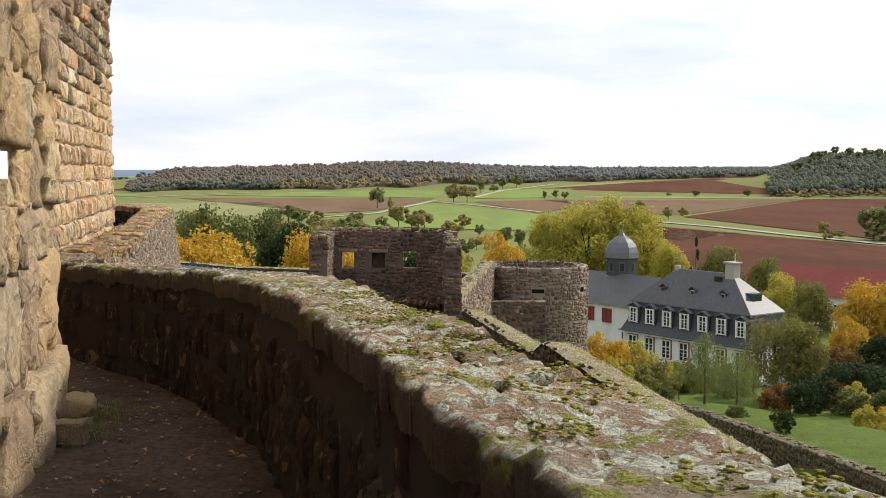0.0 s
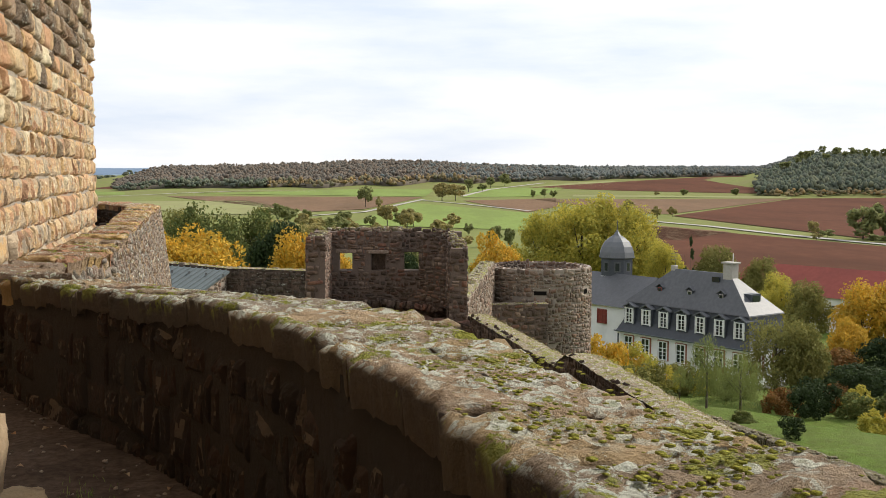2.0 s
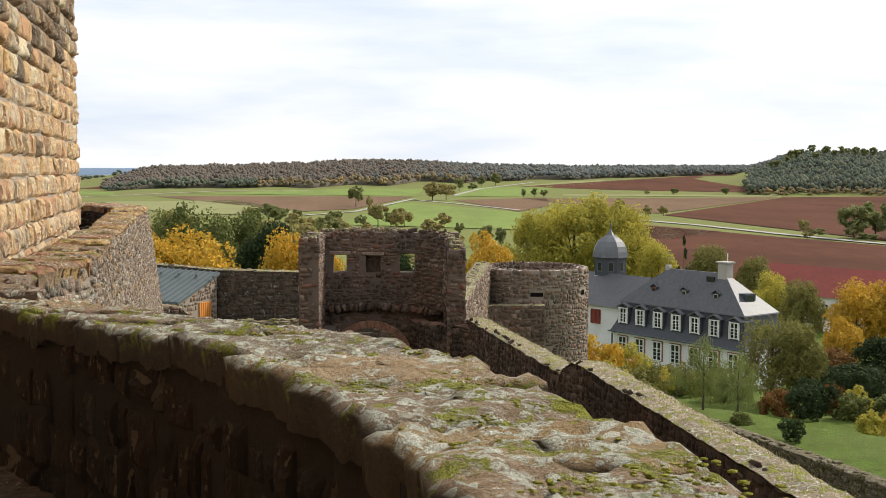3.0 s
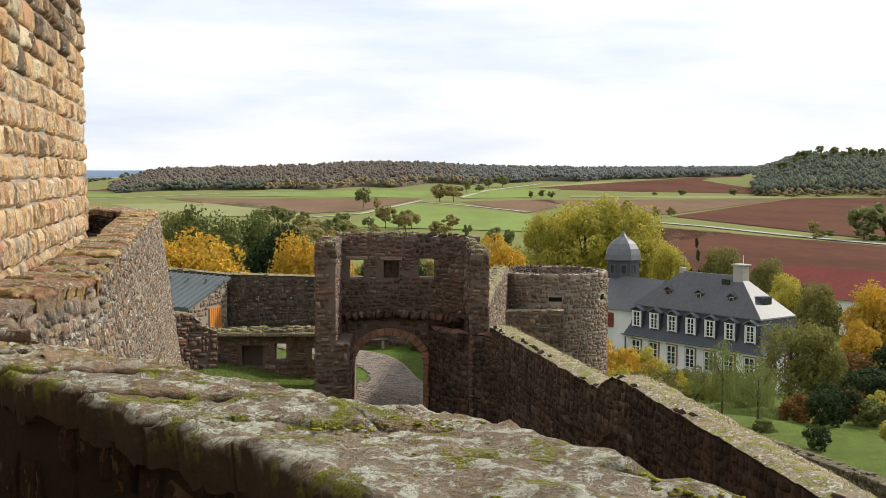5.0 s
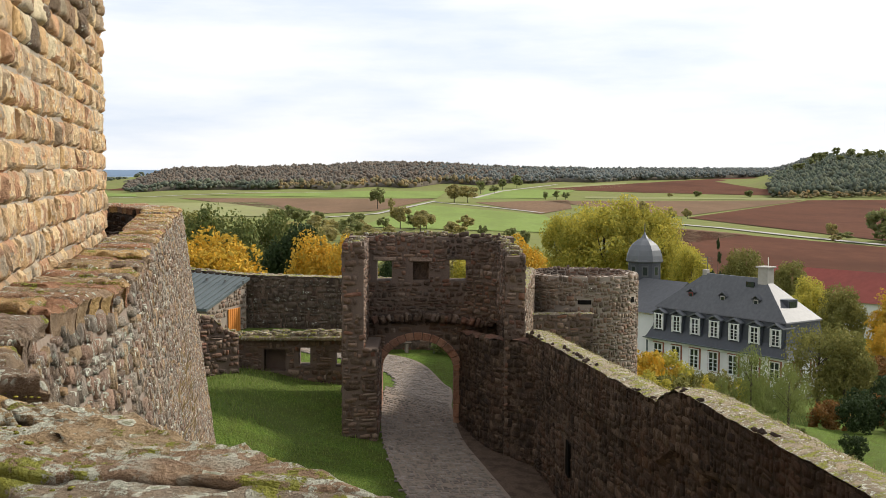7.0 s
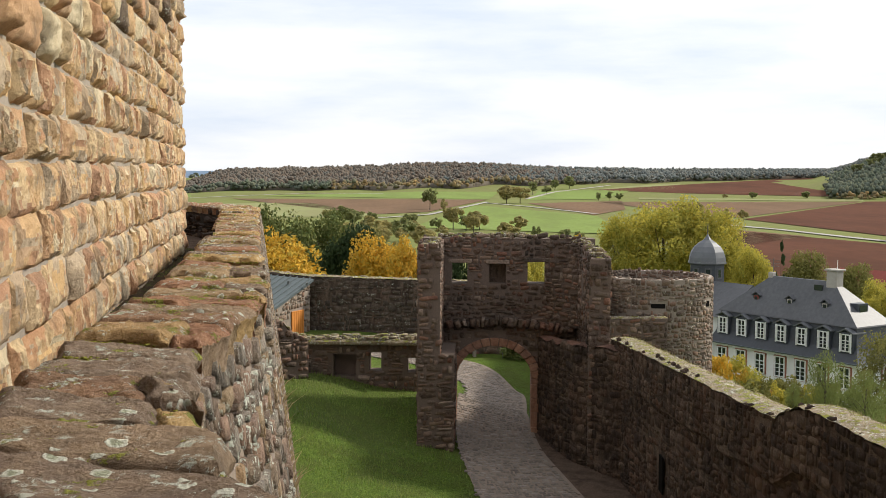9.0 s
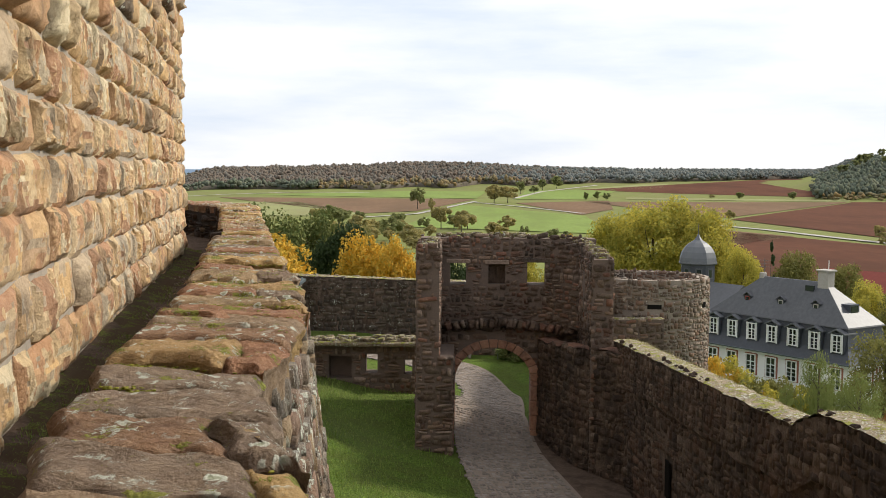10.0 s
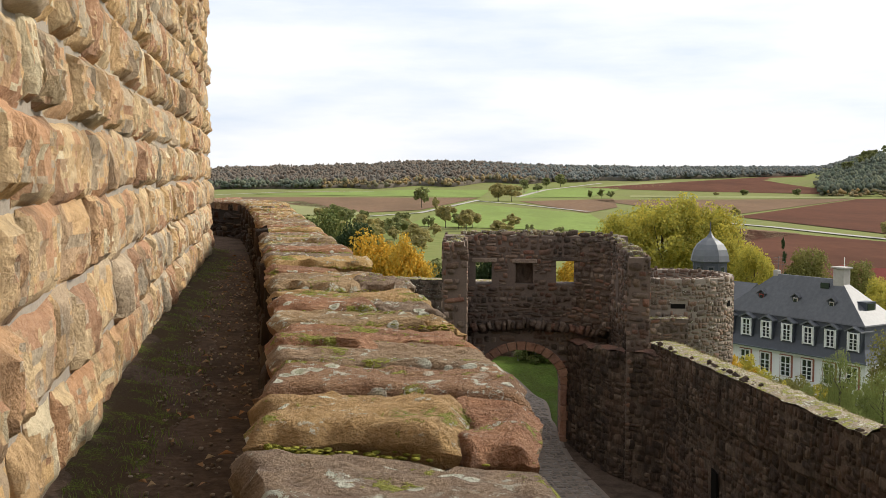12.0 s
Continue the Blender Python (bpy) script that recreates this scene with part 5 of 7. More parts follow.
for _ in range(3):      # round its corners
    run = [(*p, w) for p, w in zip(ROAD, ROADW)]
    cutc = [run[0]]
    for a, b in zip(run, run[1:]):
        cutc += [tuple(lerp(a[k], b[k], 0.25) for k in range(3)), tuple(lerp(a[k], b[k], 0.75) for k in range(3))]
    cutc.append(run[-1])
    ROAD, ROADW = [c[:2] for c in cutc], [c[2] for c in cutc]
road_at, ROAD_LEN = along(ROAD)
road = tagged(empty("road"), "cobbled castle road curving through the gate arch", "road", kind="structure")
racc = [0.0]
for p, q in zip(ROAD, ROAD[1:]):
    racc.append(racc[-1] + math.dist(p, q))


def road_z(x, y):
    return height(x, y) + 0.05


vs, fs = [], []
for i in range(91):
    s = ROAD_LEN * i / 90
    p, d = road_at(s)
    w = float(np.interp(s, racc, ROADW))
    for k in range(7):
        o = (k / 6 - 0.5) * (w + 0.1)
        x, y = p[0] - d[1] * o, p[1] + d[0] * o
        vs.append((x, y, road_z(x, y)))
    if i:
        fs += [(7 * i - 7 + k, 7 * i - 6 + k, 7 * i + 1 + k, 7 * i + k) for k in range(6)]
mesh_object("bed", vs, fs, m_mortar_rubble, road)
rng = random.Random(95)
vs, fs = [], []
s = 6.0
while s < ROAD_LEN - 0.3:
    st = rng.uniform(0.13, 0.19)
    p, d = road_at(s)
    w = float(np.interp(s, racc, ROADW))
    o = -w / 2 + rng.uniform(0, 0.08)
    while o < w / 2:
        ln = rng.uniform(0.09, 0.26)
        if rng.random() > 0.12:
            b = len(vs)
            for (e, q, hgt) in ((0.01, 0.01, -0.02), (ln - 0.01, 0.01, -0.02), (ln - 0.01, st - 0.01, -0.02), (0.01, st - 0.01, -0.02), (0.03, 0.025, 0.012), (ln - 0.03, 0.025, 0.012), (ln - 0.03, st - 0.025, 0.012), (0.03, st - 0.025, 0.012)):
                x, y = p[0] - d[1] * (o + e) + d[0] * q, p[1] + d[0] * (o + e) + d[1] * q
                vs.append((x, y, road_z(x, y) + hgt * rng.uniform(0.8, 1.1)))
            fs += [(b + 4, b + 5, b + 6, b + 7)] + [(b + i, b + (i + 1) % 4, b + 4 + (i + 1) % 4, b + 4 + i) for i in range(4)]
        o += ln
    s += st
tagged(mesh_object("cobbles", vs, fs, m_cobble, road), kind="stuff")
vs, fs = [], []
for i in range(71):
    s = 1.0 + 21.5 * i / 70
    p, d = road_at(s)
    w = float(np.interp(s, racc, ROADW))
    for k in range(6):
        o = w / 2 - 0.05 + k * 0.36 + 0.1 * noise.noise((s * 1.3, k, 2))
        x, y = p[0] + d[1] * o, p[1] - d[0] * o
        vs.append((x, y, height(x, y) + 0.045 + 0.02 * noise.noise((x * 3, y * 3, 1))))
    if i:
        fs += [(6 * i - 6 + k, 6 * i + k, 6 * i + 1 + k, 6 * i - 5 + k) for k in range(5)]
tagged(mesh_object("earth_strip", [v for v in vs], [f[::-1] for f in fs], m_path, smooth=True), "bare dark earth between the road and the bailey wall", "ground", kind="structure")
# things seen through the arch
leaning_wall("wall_outwork", "dark retaining wall beyond the gate road", [(6, 56.6), (0.5, 56.0), (-4.4, 56.4)], 0.6, lambda s: -5.0, -7.5, m_gate, m_mortar_dark, 0.17, 0.32, 0.05, 98, cap=0.15, capcount=40)
kerb = tagged(empty("stone_block"), "single squared stone block beside the gate passage", "stone")
boxed("block", m_gate, kerb, (-3.35, -2.95, 41.6, 42.5, -6.7, -6.15), 0.03)
bench = tagged(empty("bench", -3.1, 55.3, height(-3.1, 55.3), 8), "dark weathered bench beside the road beyond the gate", "bench")
boxed("seat", m_bark, bench, (-0.9, 0.9, -0.22, 0.22, 0.4, 0.46), 0.01)
boxed("backrest", m_bark, bench, (-0.9, 0.9, 0.2, 0.25, 0.55, 0.85), 0.01)
for sx in (-0.7, 0.7):
    boxed("leg", m_mortar_grey, bench, (sx - 0.06, sx + 0.06, -0.2, 0.2, 0, 0.4), 0.01)
rail = tagged(empty("handrail"), "thin grey metal handrail beyond the gate", "railing")
for i in range(4):
    x = -1.2 + i * 0.7
    boxed("post", m_iron, rail, (x - 0.02, x + 0.02, 55.0, 55.04, height(x, 55.0) - 0.05, height(x, 55.0) + 0.95))
boxed("top_rail", m_iron, rail, (-1.25, 0.95, 54.99, 55.05, -5.72, -5.68))
boxed("middle_rail", m_iron, rail, (-1.25, 0.95, 54.99, 55.05, -6.1, -6.07))

# ---- manor house ----
HOUSE = Matrix(((0.581, 0.814, 0, 20.56), (-0.814, 0.581, 0, 118.05), (0, 0, 1, -18.9), (0, 0, 0, 1)))     # x along the facade, y into the house
HL, HD, EAVE, BRK, RIDGE = 16.9, 6.4, 3.75, 6.85, 10.45
house = tagged(empty("manor_house"), "white baroque manor with slate mansard roof, dormers and red window surrounds", "house")
house.matrix_basis = HOUSE
bm = bmesh.new()
box(bm, 0.25, HL - 0.25, 0.25, HD - 0.25, -2.0, EAVE)
part("wall", bm, m_white, house)
boxed("plinth", m_chimney, house, (0.2, HL - 0.2, 0.2, HD - 0.2, -2.0, 0.35), 0.02)


def loft(levels):
    """A closed roof body from rectangles (x0, x1, y0, y1, z)."""
    bm = bmesh.new()
    rings = [[bm.verts.new(p) for p in ((a, c, z), (b, c, z), (b, d, z), (a, d, z))] for a, b, c, d, z in levels]
    for r, s in zip(rings, rings[1:]):
        for i in range(4):
            bm.faces.new((r[i], r[(i + 1) % 4], s[(i + 1) % 4], s[i]))
    bm.faces.new(rings[0][::-1])
    bm.faces.new(rings[-1])
    bmesh.ops.recalc_face_normals(bm, faces=bm.faces[:])
    return bm


part("mansard", loft([(-0.15, HL + 0.15, -0.15, HD + 0.15, EAVE), (0.0, HL, 0.0, HD, EAVE + 0.25), (0.45, HL - 0.45, 0.45, HD - 0.45, EAVE + 1.2), (0.75, HL - 0.75, 0.75, HD - 0.75, BRK)]), m_slate, house, "dark blue-black slate lower roof")
part("roof", loft([(0.55, HL - 0.55, 0.55, HD - 0.55, BRK), (0.6, HL - 0.6, 0.6, HD - 0.6, BRK + 0.12), (4.9, HL - 4.9, HD / 2 - 0.12, HD / 2 + 0.12, RIDGE)]), m_slate_roof, house, "grey slate hipped upper roof")
boxed("cornice", m_frame, house, (-0.05, HL + 0.05, -0.05, HD + 0.05, EAVE - 0.2, EAVE - 0.01), 0.03)
boxed("gutter", m_zinc, house, (-0.25, HL + 0.25, -0.27, -0.15, EAVE + 0.02, EAVE + 0.14), 0.02)


def glazed(parent, w, h, arch, m, frame_mat=None, bars=3):
    """A casement with frame, mullion, transom and panes, its outer face at y = 0 of m."""
    fm = frame_mat or m_frame
    win = part("window", _frame(w, h, 0.09), fm, parent)
    win.matrix_basis = m
    boxed("mullion", fm, win, (-0.04, 0.04, -0.03, 0.05, 0, h))
    boxed("transom", fm, win, (-w / 2, w / 2, -0.028, 0.048, h * 0.62, h * 0.62 + 0.07))
    for k in (0.21, 0.42):
        boxed("glazing_bar", fm, win, (-w / 2, w / 2, -0.01, 0.04, h * k, h * k + 0.035))
    part("pane", _pane(w, h), m_glass, win, "dark reflecting glass")
    return win


def _frame(w, h, t):
    bm = bmesh.new()
    box(bm, -w / 2 - t, -w / 2, -0.05, 0.08, -t, h + t)
    box(bm, w / 2, w / 2 + t, -0.05, 0.08, -t, h + t)
    box(bm, -w / 2, w / 2, -0.048, 0.078, h, h + t)
    box(bm, -w / 2, w / 2, -0.048, 0.078, -t, 0)
    return bm


def _pane(w, h):
    bm = bmesh.new()
    box(bm, -w / 2, w / 2, 0.05, 0.07, 0, h)
    return bm


for i in range(7):
    x = 1.5 + i * 2.33
    # ground floor window in a red surround
    surround = boxed("surround", m_surround, house, (x - 0.72, x + 0.72, 0.18, 0.3, 1.45, 3.45), 0.03, "red sandstone window surround")
    bm = bmesh.new()
    seg = [bm.verts.new((x + 0.74 * math.cos(t), 0.16, 3.38 + 0.24 * math.sin(t))) for t in [math.pi * k / 10 for k in range(11)]]
    f = bm.faces.new(seg[::-1])
    r = bmesh.ops.extrude_face_region(bm, geom=[f])
    bmesh.ops.translate(bm, vec=(0, 0.12, 0), verts=[g for g in r["geom"] if isinstance(g, bmesh.types.BMVert)])
    bmesh.ops.recalc_face_normals(bm, faces=bm.faces[:])
    part("arched_head", bm, m_surround, house)
    win = glazed(house, 0.98, 1.72, True, pose(x, 0.12, 1.6), m_frame)
    # dormer on the mansard
    dormer = part("dormer", _pane(0.01, 0.01), m_slate, house)
    bmd = bmesh.new()
    box(bmd, x - 0.72, x + 0.72, 0.22, 1.2, EAVE + 0.95, EAVE + 2.75)
    me = dormer.data
    bmd.to_mesh(me)
    bmd.free()
    w2 = glazed(dormer, 0.76, 1.36, True, pose(x, 0.17, EAVE + 1.12))
    bm = bmesh.new()
    pts = [(x - 0.85, 2.7), (x, 3.12), (x + 0.85, 2.7), (x + 0.85, 2.6), (x, 2.98), (x - 0.85, 2.6)]
    a = [bm.verts.new((px, 0.05, EAVE + pz)) for px, pz in pts]
    b = [bm.verts.new((px, 1.9, EAVE + pz)) for px, pz in pts]
    for k in range(6):
        bm.faces.new((a[k], a[(k + 1) % 6], b[(k + 1) % 6], b[k]))
    bm.faces.new((a[0], a[1], a[4], a[5])), bm.faces.new((a[1], a[2], a[3], a[4]))
    bmesh.ops.recalc_face_normals(bm, faces=bm.faces[:])
    part("dormer_roof", bm, m_lead, dormer)
    boxed("dormer_cheek", m_frame, dormer, (x - 0.6, x - 0.52, 0.12, 0.24, EAVE + 0.95, EAVE + 2.62))
    boxed("dormer_cheek", m_frame, dormer, (x + 0.52, x + 0.6, 0.12, 0.24, EAVE + 0.95, EAVE + 2.62))
# small roof dormers
for x in (4.4, 8.3, 12.2):
    d = boxed("roof_dormer", m_slate, house, (x - 0.38, x + 0.38, 1.55, 3.0, BRK + 1.0, BRK + 1.85))
    boxed("small_window", m_wood_red if x < 6 else m_chimney, d, (x - 0.26, x + 0.26, 1.5, 1.55, BRK + 1.1, BRK + 1.75), 0.01)
    boxed("small_pane", m_glass, d, (x - 0.18, x + 0.18, 1.48, 1.5, BRK + 1.18, BRK + 1.66))
    bm = bmesh.new()
    pts = [(x - 0.5, BRK + 1.8), (x, BRK + 2.15), (x + 0.5, BRK + 1.8), (x + 0.5, BRK + 1.72), (x, BRK + 2.05), (x - 0.5, BRK + 1.72)]
    a = [bm.verts.new((px, 1.42, pz)) for px, pz in pts]
    b = [bm.verts.new((px, 3.3, pz)) for px, pz in pts]
    for k in range(6):
        bm.faces.new((a[k], a[(k + 1) % 6], b[(k + 1) % 6], b[k]))
    bm.faces.new((a[0], a[1], a[4], a[5])), bm.faces.new((a[1], a[2], a[3], a[4]))
    bmesh.ops.recalc_face_normals(bm, faces=bm.faces[:])
    part("dormer_roof", bm, m_slate_roof, d)
# side dormer and skylight on the hipped end
sd = boxed("side_dormer", m_slate, house, (HL - 3.4, HL - 1.9, 2.5, 3.9, BRK + 0.9, BRK + 1.9))
boxed("side_pane", m_glass, sd, (HL - 1.9, HL - 1.87, 2.7, 3.7, BRK + 1.05, BRK + 1.75))
boxed("skylight", m_glass, house, (HL - 6.6, HL - 5.7, 2.42, 2.6, RIDGE - 0.85, RIDGE - 0.35), m=None)
ch = boxed("chimney", m_chimney, house, (HL - 5.5, HL - 4.4, 2.7, 3.7, RIDGE - 1.6, RIDGE + 1.0), 0.04)
boxed("chimney_cap", m_chimney, ch, (HL - 5.65, HL - 4.25, 2.55, 3.85, RIDGE + 1.0, RIDGE + 1.16), 0.03)
boxed("weather_vane_pole", m_frame, ch, (HL - 4.75, HL - 4.7, 3.2, 3.25, RIDGE + 1.16, RIDGE + 2.0), m=None)
boxed("finial", m_chimney, house, (4.55, 5.1, HD / 2 - 0.25, HD / 2 + 0.25, RIDGE - 0.4, RIDGE + 0.35), 0.05)
bm = bmesh.new()
box(bm, 4.95, 5.0, HD / 2 - 0.02, HD / 2 + 0.02, RIDGE + 0.3, RIDGE + 1.7)
for k in range(3):
    box(bm, 4.3, 5.7, HD / 2 - 0.02, HD / 2 + 0.02, RIDGE + 0.9 + k * 0.3, RIDGE + 0.93 + k * 0.3)
part("aerial", bm, m_iron, house)
boxed("downpipe", m_zinc, house, (0.02, 0.14, 0.02, 0.14, -1.5, EAVE))
# side facade windows
for y in (1.9, 4.4):
    boxed("surround", m_surround, house, (HL - 0.3, HL - 0.17, y - 0.72, y + 0.72, 1.4, 3.45), 0.03)
    w = glazed(house, 0.98, 1.72, True, pose(HL - 0.12, y, 1.6, 0, 0, 90))

# ---- chapel wing with turret behind the house ----
wing = tagged(empty("chapel_wing"), "white wing with slate roof, red casements and a domed slate turret", "building")
wing.matrix_basis = Matrix(((0.581, 0.814, 0, 14.2), (-0.814, 0.581, 0, 130.2), (0, 0, 1, -18.9), (0, 0, 0, 1)))
boxed("wall", m_white, wing, (0, 13.5, 0, 8, -2, 6.0))
bm = bmesh.new()
for k, (x0, x1) in enumerate(((-0.3, 13.8),)):
    pts = [(-0.4, 5.95), (4.0, 9.0), (8.4, 5.95)]
    a = [bm.verts.new((x0, y, z)) for y, z in pts]
    b = [bm.verts.new((x1, y, z)) for y, z in pts]
    for i in range(2):
        bm.faces.new((a[i], b[i], b[i + 1], a[i + 1]))
    bm.faces.new((a[2], b[2], b[0], a[0]))
    bm.faces.new(a), bm.faces.new(b[::-1])
bmesh.ops.recalc_face_normals(bm, faces=bm.faces[:])
part("roof", bm, m_slate_roof, wing)
for x in (4.1, 6.8, 9.5):
    boxed("surround", m_wood_red, wing, (x - 0.72, x + 0.72, -0.1, 0.05, 3.95, 5.5), 0.02, "red-painted window surround")
    glazed(wing, 1.1, 1.3, False, pose(x, -0.12, 4.07), m_wood_red)
turret = tagged(empty("roof_turret"), "octagonal slate roof turret with a bell-shaped dome and spike", "turret")
turret.matrix_basis = pose(22.2, 128.0, -10.6, 0, 0, 15)


def lathe(profile, sides, twist=0.0):
    bm = bmesh.new()
    rings = [[bm.verts.new((r * math.cos(2 * math.pi * (i + twist) / sides), r * math.sin(2 * math.pi * (i + twist) / sides), z)) for i in range(sides)] for r, z in profile]
    for a, b in zip(rings, rings[1:]):
        for i in range(sides):
            bm.faces.new((a[i], a[(i + 1) % sides], b[(i + 1) % sides], b[i]))
    bm.faces.new(rings[0][::-1]), bm.faces.new(rings[-1])
    return bm


part("base", lathe([(2.15, -1.6), (2.1, 0.0), (1.98, 0.12)], 8), m_slate_roof, turret)
part("drum", lathe([(1.86, 0.1), (1.84, 2.3)], 8), m_slate, turret)
part("collar", lathe([(1.95, 0.08), (2.02, 0.2), (1.9, 0.34)], 8), m_frame, turret)
part("cornice", lathe([(1.9, 2.25), (2.12, 2.4), (2.1, 2.55)], 8), m_lead, turret)
part("dome", lathe([(2.06, 2.5), (2.0, 3.0), (1.8, 3.6), (1.45, 4.15), (0.95, 4.55), (0.45, 4.85), (0.2, 5.2), (0.05, 5.5)], 8), m_lead, turret, "grey lead-covered bell dome")
part("spike", lathe([(0.05, 5.45), (0.05, 6.3), (0.01, 6.6)], 6), m_iron, turret)
for k in range(8):
    boxed("louvre_window", m_glass, turret, (1.7, 1.745, -0.22, 0.22, 0.95, 1.8), m=pose(0, 0, 0, 0, 0, 22.5 + 45 * k))
    boxed("window_frame", m_slate_roof, turret, (1.66, 1.735, -0.36, 0.36, 0.8, 1.95), m=pose(0, 0, 0, 0, 0, 22.5 + 45 * k))
# stack and dormer beside the turret
stack = tagged(empty("roof_stack", 24.2, 124.4, -13.0, 15), "dark slate-clad stack on the wing roof", "chimney")
boxed("shaft", m_slate, stack, (-0.5, 0.5, -0.5, 0.5, 0, 2.8), 0.03)

# ---- red-roofed barn ----
barn = tagged(empty("barn"), "long barn with a red tiled roof beyond the garden trees", "barn")
barn.matrix_basis = Matrix(((0.64, 0.77, 0, 50.0), (-0.77, 0.64, 0, 178.5), (0, 0, 1, -22.4), (0, 0, 0, 1)))
boxed("wall", m_white, barn, (0, 26, 0, 10, -1, 5.5))
bm = bmesh.new()
pts = [(-0.5, 5.4), (5.0, 9.4), (10.5, 5.4)]
a = [bm.verts.new((-0.4, y, z)) for y, z in pts]
b = [bm.verts.new((26.4, y, z)) for y, z in pts]
for i in range(2):
    bm.faces.new((a[i], b[i], b[i + 1], a[i + 1]))
bm.faces.new(a), bm.faces.new(b[::-1])
bm.faces.new((a[2], b[2], b[0], a[0]))
bmesh.ops.recalc_face_normals(bm, faces=bm.faces[:])
part("roof", bm, m_tile_red, barn, "weathered red clay tile roof")
boxed("verge", m_frame, barn, (26.4, 26.55, -0.5, 0.0, 5.3, 5.6))
for x in (5, 9, 13, 17, 21):
    glazed(barn, 1.0, 1.3, False, pose(x, -0.08, 3.0))

# ---- trees ----
def crown_mesh(name, seed, kind, leaves, size, material):
    """A crown of many small leaves in uneven clumps, about one across from its middle."""
    r = np.random.RandomState(seed)
    cl = []
    while len(cl) < {"round": 84, "fir": 70, "willow": 46, "bush": 36, "far": 26}[kind]:
        p = r.uniform(-1, 1, 3)
        d = np.linalg.norm(p)
        if kind == "fir":
            if math.hypot(p[0], p[1]) > 0.5 * (1 - p[2]) or math.hypot(p[0], p[1]) < 0.2 * (1 - p[2]):
                continue
            cl.append((p, 0.14 * (1.1 - p[2] * 0.5)))
            continue
        lump_r = 0.72 + 0.3 * noise.noise(Vector(p / max(d, 0.1)) * 1.4 + Vector((seed, seed * 2, 0)))
        if d > lump_r or d < 0.3 or p[2] < -0.75:
            continue
        cl.append((p * (1.12 if kind == "willow" else 1.0), r.uniform(0.16, 0.3)))
    cen = np.array([c[0] for c in cl])
    rad = np.array([c[1] for c in cl])
    pick = r.randint(0, len(cl), leaves)
    dirs = r.normal(size=(leaves, 3))
    dirs /= np.linalg.norm(dirs, axis=1)[:, None]
    pos = cen[pick] + dirs * (rad[pick] * r.uniform(0.45, 1.08, leaves) ** 0.6)[:, None]
    nrm = dirs + r.normal(size=(leaves, 3)) * 0.6
    if kind == "willow":
        nrm[:, 2] *= 0.3
    nrm /= np.linalg.norm(nrm, axis=1)[:, None]
    t = np.cross(nrm, r.normal(size=(leaves, 3)))
    if kind == "willow":
        t = np.cross(nrm, np.cross(nrm, np.array([0.0, 0.0, 1.0]))) + r.normal(size=(leaves, 3)) * 0.25
    t /= np.linalg.norm(t, axis=1)[:, None]
    bvec = np.cross(nrm, t)
    s = size * r.uniform(0.6, 1.4, leaves)[:, None]
    asp = 0.35 if kind == "willow" else 0.62
    v = np.stack([pos - t * s, pos + bvec * s * asp - nrm * s * 0.2, pos + t * s, pos - bvec * s * asp - nrm * s * 0.2], axis=1).reshape(-1, 3)
    me = bpy.data.meshes.new(name)
    f = np.arange(leaves * 4).reshape(-1, 4)
    me.from_pydata(v.tolist(), [], f.tolist())
    me.materials.append(material)
    me.update()
    return me


def trunk_mesh(name, seed, limbs=7):
    r = random.Random(seed)
    vs, fs = [], []

    def tube(points, radii, n=7):
        b = len(vs)
        for p, q in zip(points, radii):
            for i in range(n):
                a = 2 * math.pi * i / n
                vs.append((p[0] + q[0] * math.cos(a), p[1] + q[0] * math.sin(a), p[2]))
        for k in range(len(points) - 1):
            for i in range(n):
                fs.append((b + k * n + i, b + k * n + (i + 1) % n, b + (k + 1) * n + (i + 1) % n, b + (k + 1) * n + i))
    tube([(0, 0, -0.03), (0.01, 0, 0.1), (0.02, 0.02, 0.35), (0.0, 0.03, 0.6), (0.02, 0, 0.85)], [(0.085,), (0.06,), (0.048,), (0.032,), (0.012,)])
    for i in range(limbs):
        a, z = 6.28 * i / limbs + r.uniform(-0.4, 0.4), r.uniform(0.28, 0.6)
        ln = r.uniform(0.4, 0.75)
        tube([(0, 0, z), (0.4 * ln * math.cos(a), 0.4 * ln * math.sin(a), z + 0.1), (ln * math.cos(a), ln * math.sin(a), z + r.uniform(0.18, 0.3))], [(0.026,), (0.016,), (0.005,)], 5)
    me = bpy.data.meshes.new(name)
    me.from_pydata(vs, [], fs)
    me.materials.append(m_bark)
    me.polygons.foreach_set("use_smooth", [True] * len(me.polygons))
    return me


TRUNKS = [trunk_mesh("trunk", 300 + i) for i in range(4)]
CROWNS = {}
for key, mat, kind, n, size, count in (("gold", m_leaf_gold, "round", 11000, 0.036, 2), ("yg", m_leaf_yg, "round", 21000, 0.027, 2), ("green", m_leaf_green, "round", 10000, 0.036, 2), ("dark", m_leaf_dark, "round", 8000, 0.042, 2), ("olive", m_leaf_olive, "round", 10000, 0.034, 2),
                                       ("rust", m_leaf_rust, "round", 4200, 0.055, 2), ("fir", m_leaf_dark, "fir", 4200, 0.06, 1), ("willow", m_leaf_willow, "willow", 5200, 0.034, 2), ("sparse", m_leaf_olive, "round", 6000, 0.03, 2),
                                       ("far_green", m_leaf_far, "far", 1000, 0.12, 3), ("far_olive", m_leaf_far_olive, "far", 1000, 0.12, 3), ("far_dark", m_leaf_far, "far", 1000, 0.12, 2)):
    CROWNS[key] = [crown_mesh("crown", 400 + 10 * len(CROWNS) + i, kind, n, size, mat) for i in range(count)]
